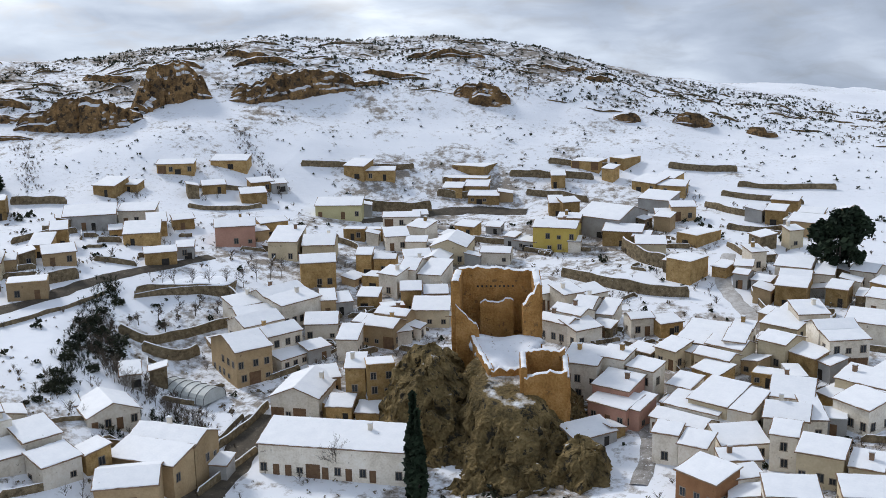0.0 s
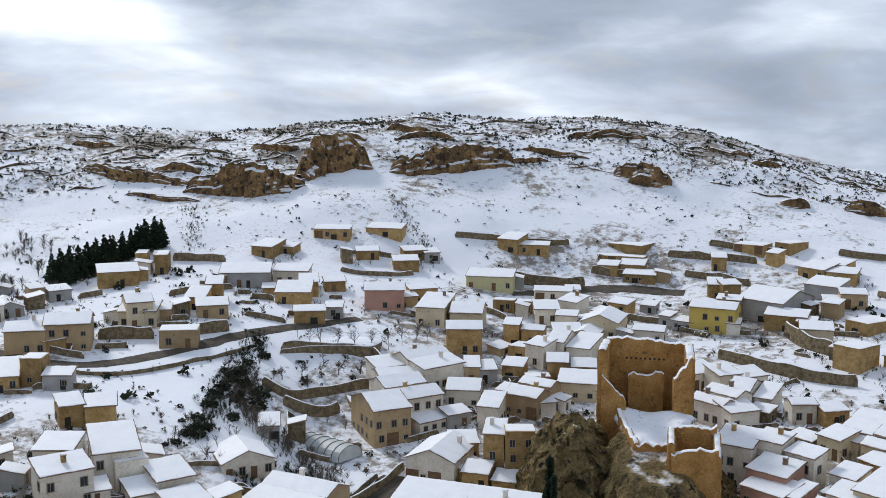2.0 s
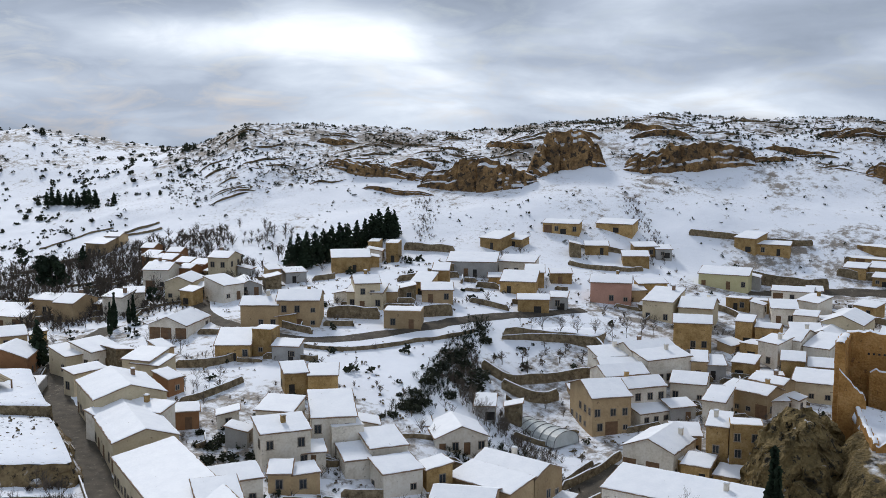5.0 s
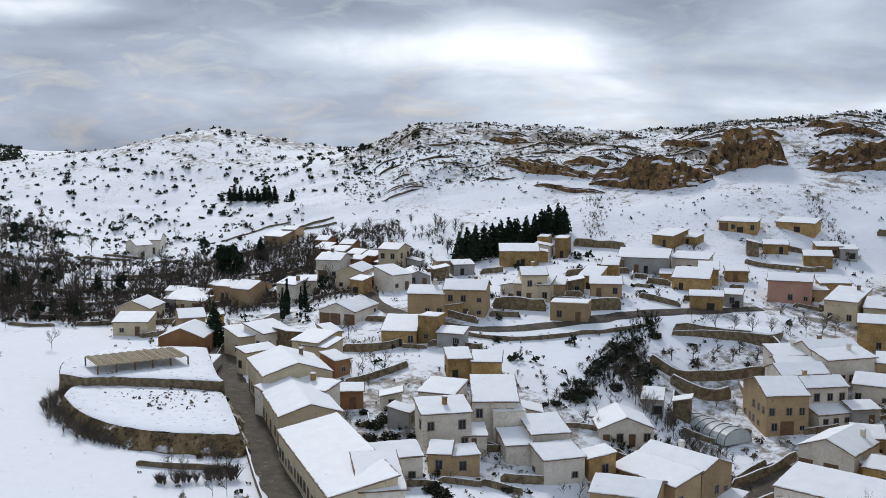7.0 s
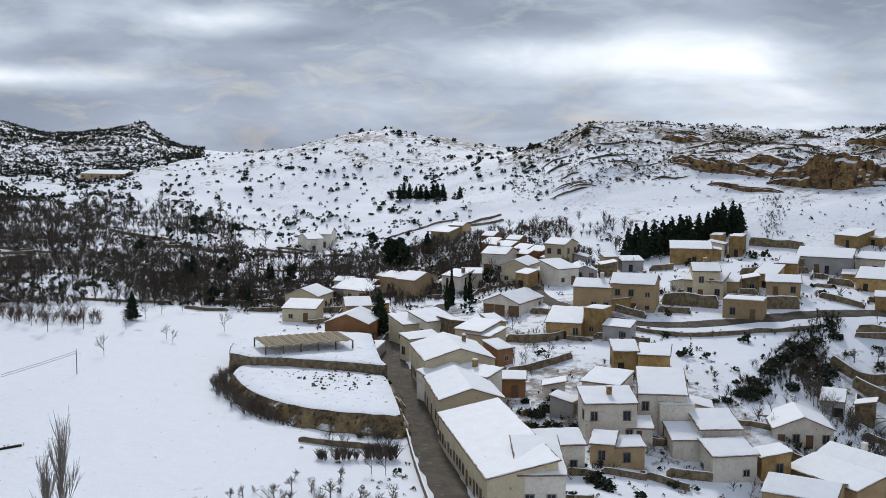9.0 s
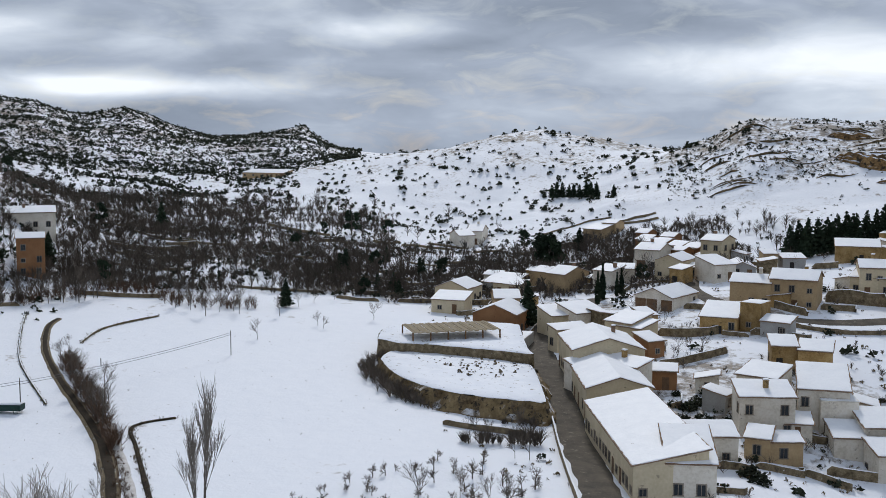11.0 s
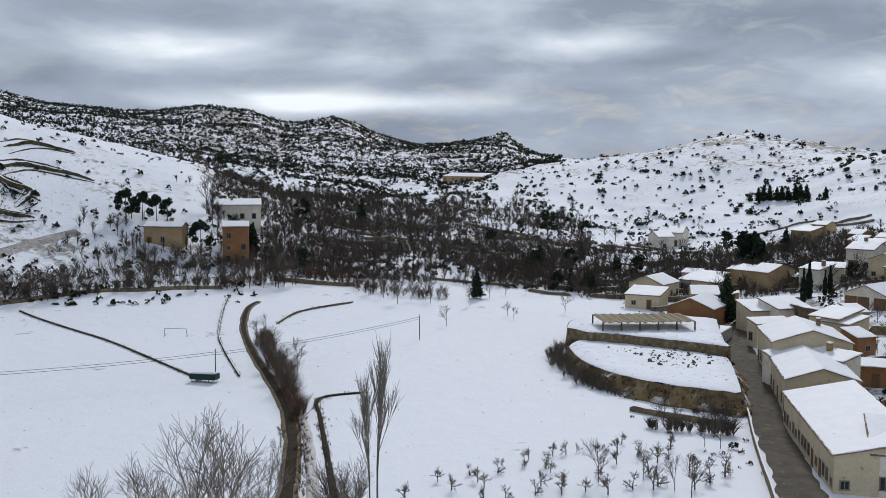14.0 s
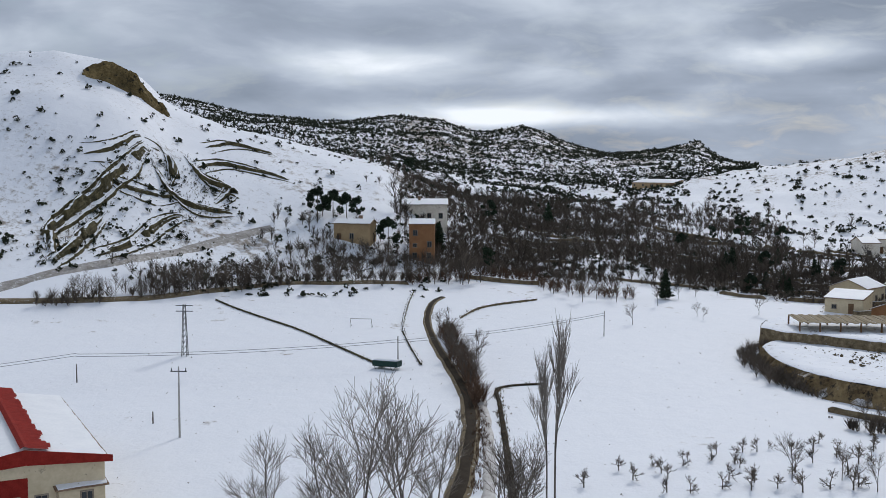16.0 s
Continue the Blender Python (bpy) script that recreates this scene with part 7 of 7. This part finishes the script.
brush("bank_brush", [(-174.5, 94.5), (-171.0, 90.0), (-162.0, 87.0), (-153.0, 86.0), (-145.0, 86.6)], 1.6, 150, 2.8, TWIG, "dark leafless brush on an earth bank", 36, 30)
brush("bank_brush", [(-150.0, 86.0), (-142.0, 87.0), (-136.5, 91.5), (-131.0, 98.0)], 1.0, 50, 1.5, TWIG, "dark leafless brush on an earth bank", 37, 24)
brush("gully_brush", [(-131.6, 206.3), (-124.0, 185.8), (-116.1, 168.8), (-112.6, 158.2), (-112.8, 151.8)], 3.2, 330, 1.9, SCRUB, "dark tangled brush down a gully", 31, 26)
brush("gully_brush", [(-122.3, 189.2), (-116.3, 176.4), (-107.2, 171.1), (-99.5, 169.6), (-92.0, 166.1), (-85.2, 157.2)], 4.0, 380, 2.2, TWIG, "dark tangled brush down a gully", 32, 26)
brush("gully_brush", [(-97.1, 147.2), (-98.5, 158.2), (-94.0, 163.5), (-87.9, 158.3)], 3.0, 170, 1.8, SCRUB, "dark garden brush by a wall", 33, 26)
brush("hill_gully", [(-150.0, 316.0), (-146.6, 309.2), (-139.9, 302.3), (-130.5, 293.0), (-127.9, 284.8)], 3.5, 170, 1.5, TWIG, "dark shrubs down a hillside gully", 34, 22)
brush("hill_gully", [(-210.0, 288.4), (-195.2, 269.7), (-189.0, 261.7)], 4.0, 130, 1.3, TWIG, "dark shrubs down a hillside gully", 35, 22)
pole(-85.5, 155.5, 8.0)
annexes(random.Random(43))
yard_walls(random.Random(42))
yard_brush(random.Random(44))
greenhouse(-97.6, 176.8, -17, 6.0, 11.5)
pergola(-173.5, 107.5, 77, 16.0, 8.5).location.z += 3.4
rng = random.Random(77)
co, faces = [], []


def litter_spot(cx, cy, z, r):
    def spot():
        return cx + rng.uniform(-r, r) * 0.62, cy + rng.uniform(-r, r), z + rng.uniform(0, 0.3)
    return spot


for cx, cy in ((-160, 103), (-155, 104), (-150, 104)):
    leaf_cards(60, litter_spot(cx, cy, ground_z(cx, cy) + 2.3, 7), 0.35, rng, co, faces)
tagged(new("garden_litter", mesh_of("garden_litter", co, faces, BANK)), "stones and dead stalks on a snowy terrace", "litter", kind="stuff")
goal(-195.0, 29.1, 75).scale = (0.75, 0.75, 0.75)
trailer(-162.1, 31.2, 60)
red_lodge(-110.3, -8.7, 110, 13.0, 27.0, 4.9, 1.1)
for a, b in (((-157.1, -11.6), (-163.4, 32.9)), ((-163.4, 32.9), (-186.7, 70.6)), ((-120, -70), (-157.1, -11.6))):
    for s in (0.0, 0.35):
        cable((*a, ground_z(*a) + 3.9 - s), (*b, ground_z(*b) + 4.0 - s), 0.5)
scatter("hill_shrubs", 420, (84, 104, 222, 290, 0.1), 0.7, SCRUB, "dark scrub along the foot of the steep slope", 9, 12)


def strata(rng):
    """Thin ledges of rock along the upper slope."""
    for _ in range(150):
        a, d = rng.uniform(-8, 48), rng.uniform(372, 436)
        l, t = rng.uniform(2, 7), rng.uniform(-0.12, 0.12)
        pts = []
        for u in (-1, -0.3, 0.4, 1):
            q, r = radians(a) + u * l / d, d + u * l * t + rng.uniform(-1, 1)
            pts.append((HUB[0] - r * math.sin(q), HUB[1] + r * math.cos(q)))
        outcrop(pts, rng.uniform(0.4, 1.0), LEDGE, 2.2)


strata(random.Random(91))
scatter("hill_shrubs", 4300, (-9, 50, 378, 455, -0.04), 0.58, SCRUB, "dark juniper shrubs scattered over snowy hillside", 1, 12)
scatter("hill_shrubs", 760, (46, 68, 400, 590, -0.3), 1.0, SCRUB, "dark juniper shrubs scattered over a rounded snowy hill", 2, 20)
scatter("hill_shrubs", 21000, (66, 100, 560, 960, -0.45), 1.2, SCRUB, "dense dark scrub over distant snowy ridges", 3, 7)
scatter("hill_shrubs", 2200, (69, 88, 420, 600, 0.0), 1.15, SCRUB, "dark scrub at the head of the valley", 14, 12)
scatter("hill_shrubs", 430, (80, 112, 225, 345, -0.3), 0.75, SCRUB, "dark shrubs scattered over a steep snowy slope", 4)
scatter("valley_scrub", 5600, (64, 83, 262, 430, -0.02), 1.0, TWIG, "brown leafless scrub across terraced valley floor", 5, 14)
scatter("valley_scrub", 1300, (52, 83, 262, 420, 0.1), 0.85, SCRUB, "dark evergreen scrub across terraced valley floor", 16, 14)
scatter("hill_grass", 3000, (-9, 50, 375, 450, 0.08), 0.5, BANK, "tufts of dead grass through the snow", 6, 8)
scatter("village_weeds", 1500, (-9, 62, 130, 300, -0.1), 0.45, BANK, "dead weeds and scrub round the houses", 7, 10)
scatter("hill_shrubs", 520, (-9, 50, 310, 385, 0.0), 0.5, SCRUB, "few dark shrubs on a smooth snowy slope", 10, 12)
scatter("valley_scrub", 3000, (47, 64, 255, 350, -0.03), 0.85, TWIG, "brown leafless scrub between snowy fields", 11, 14)
scatter("yard_shrubs", 300, (-9, 56, 132, 300, 0.05), 0.95, SCRUB, "dark shrubs and ivy in the gaps between houses", 12, 18)
scatter("yard_shrubs", 500, (-9, 60, 132, 300, 0.0), 0.8, TWIG, "brown leafless shrubs in snowy yards", 13, 16)
scatter("field_tufts", 300, (60, 100, 105, 215, -0.5), 0.11, BANK, "sparse dead stalks and tracks in the snowy field", 15, 5)
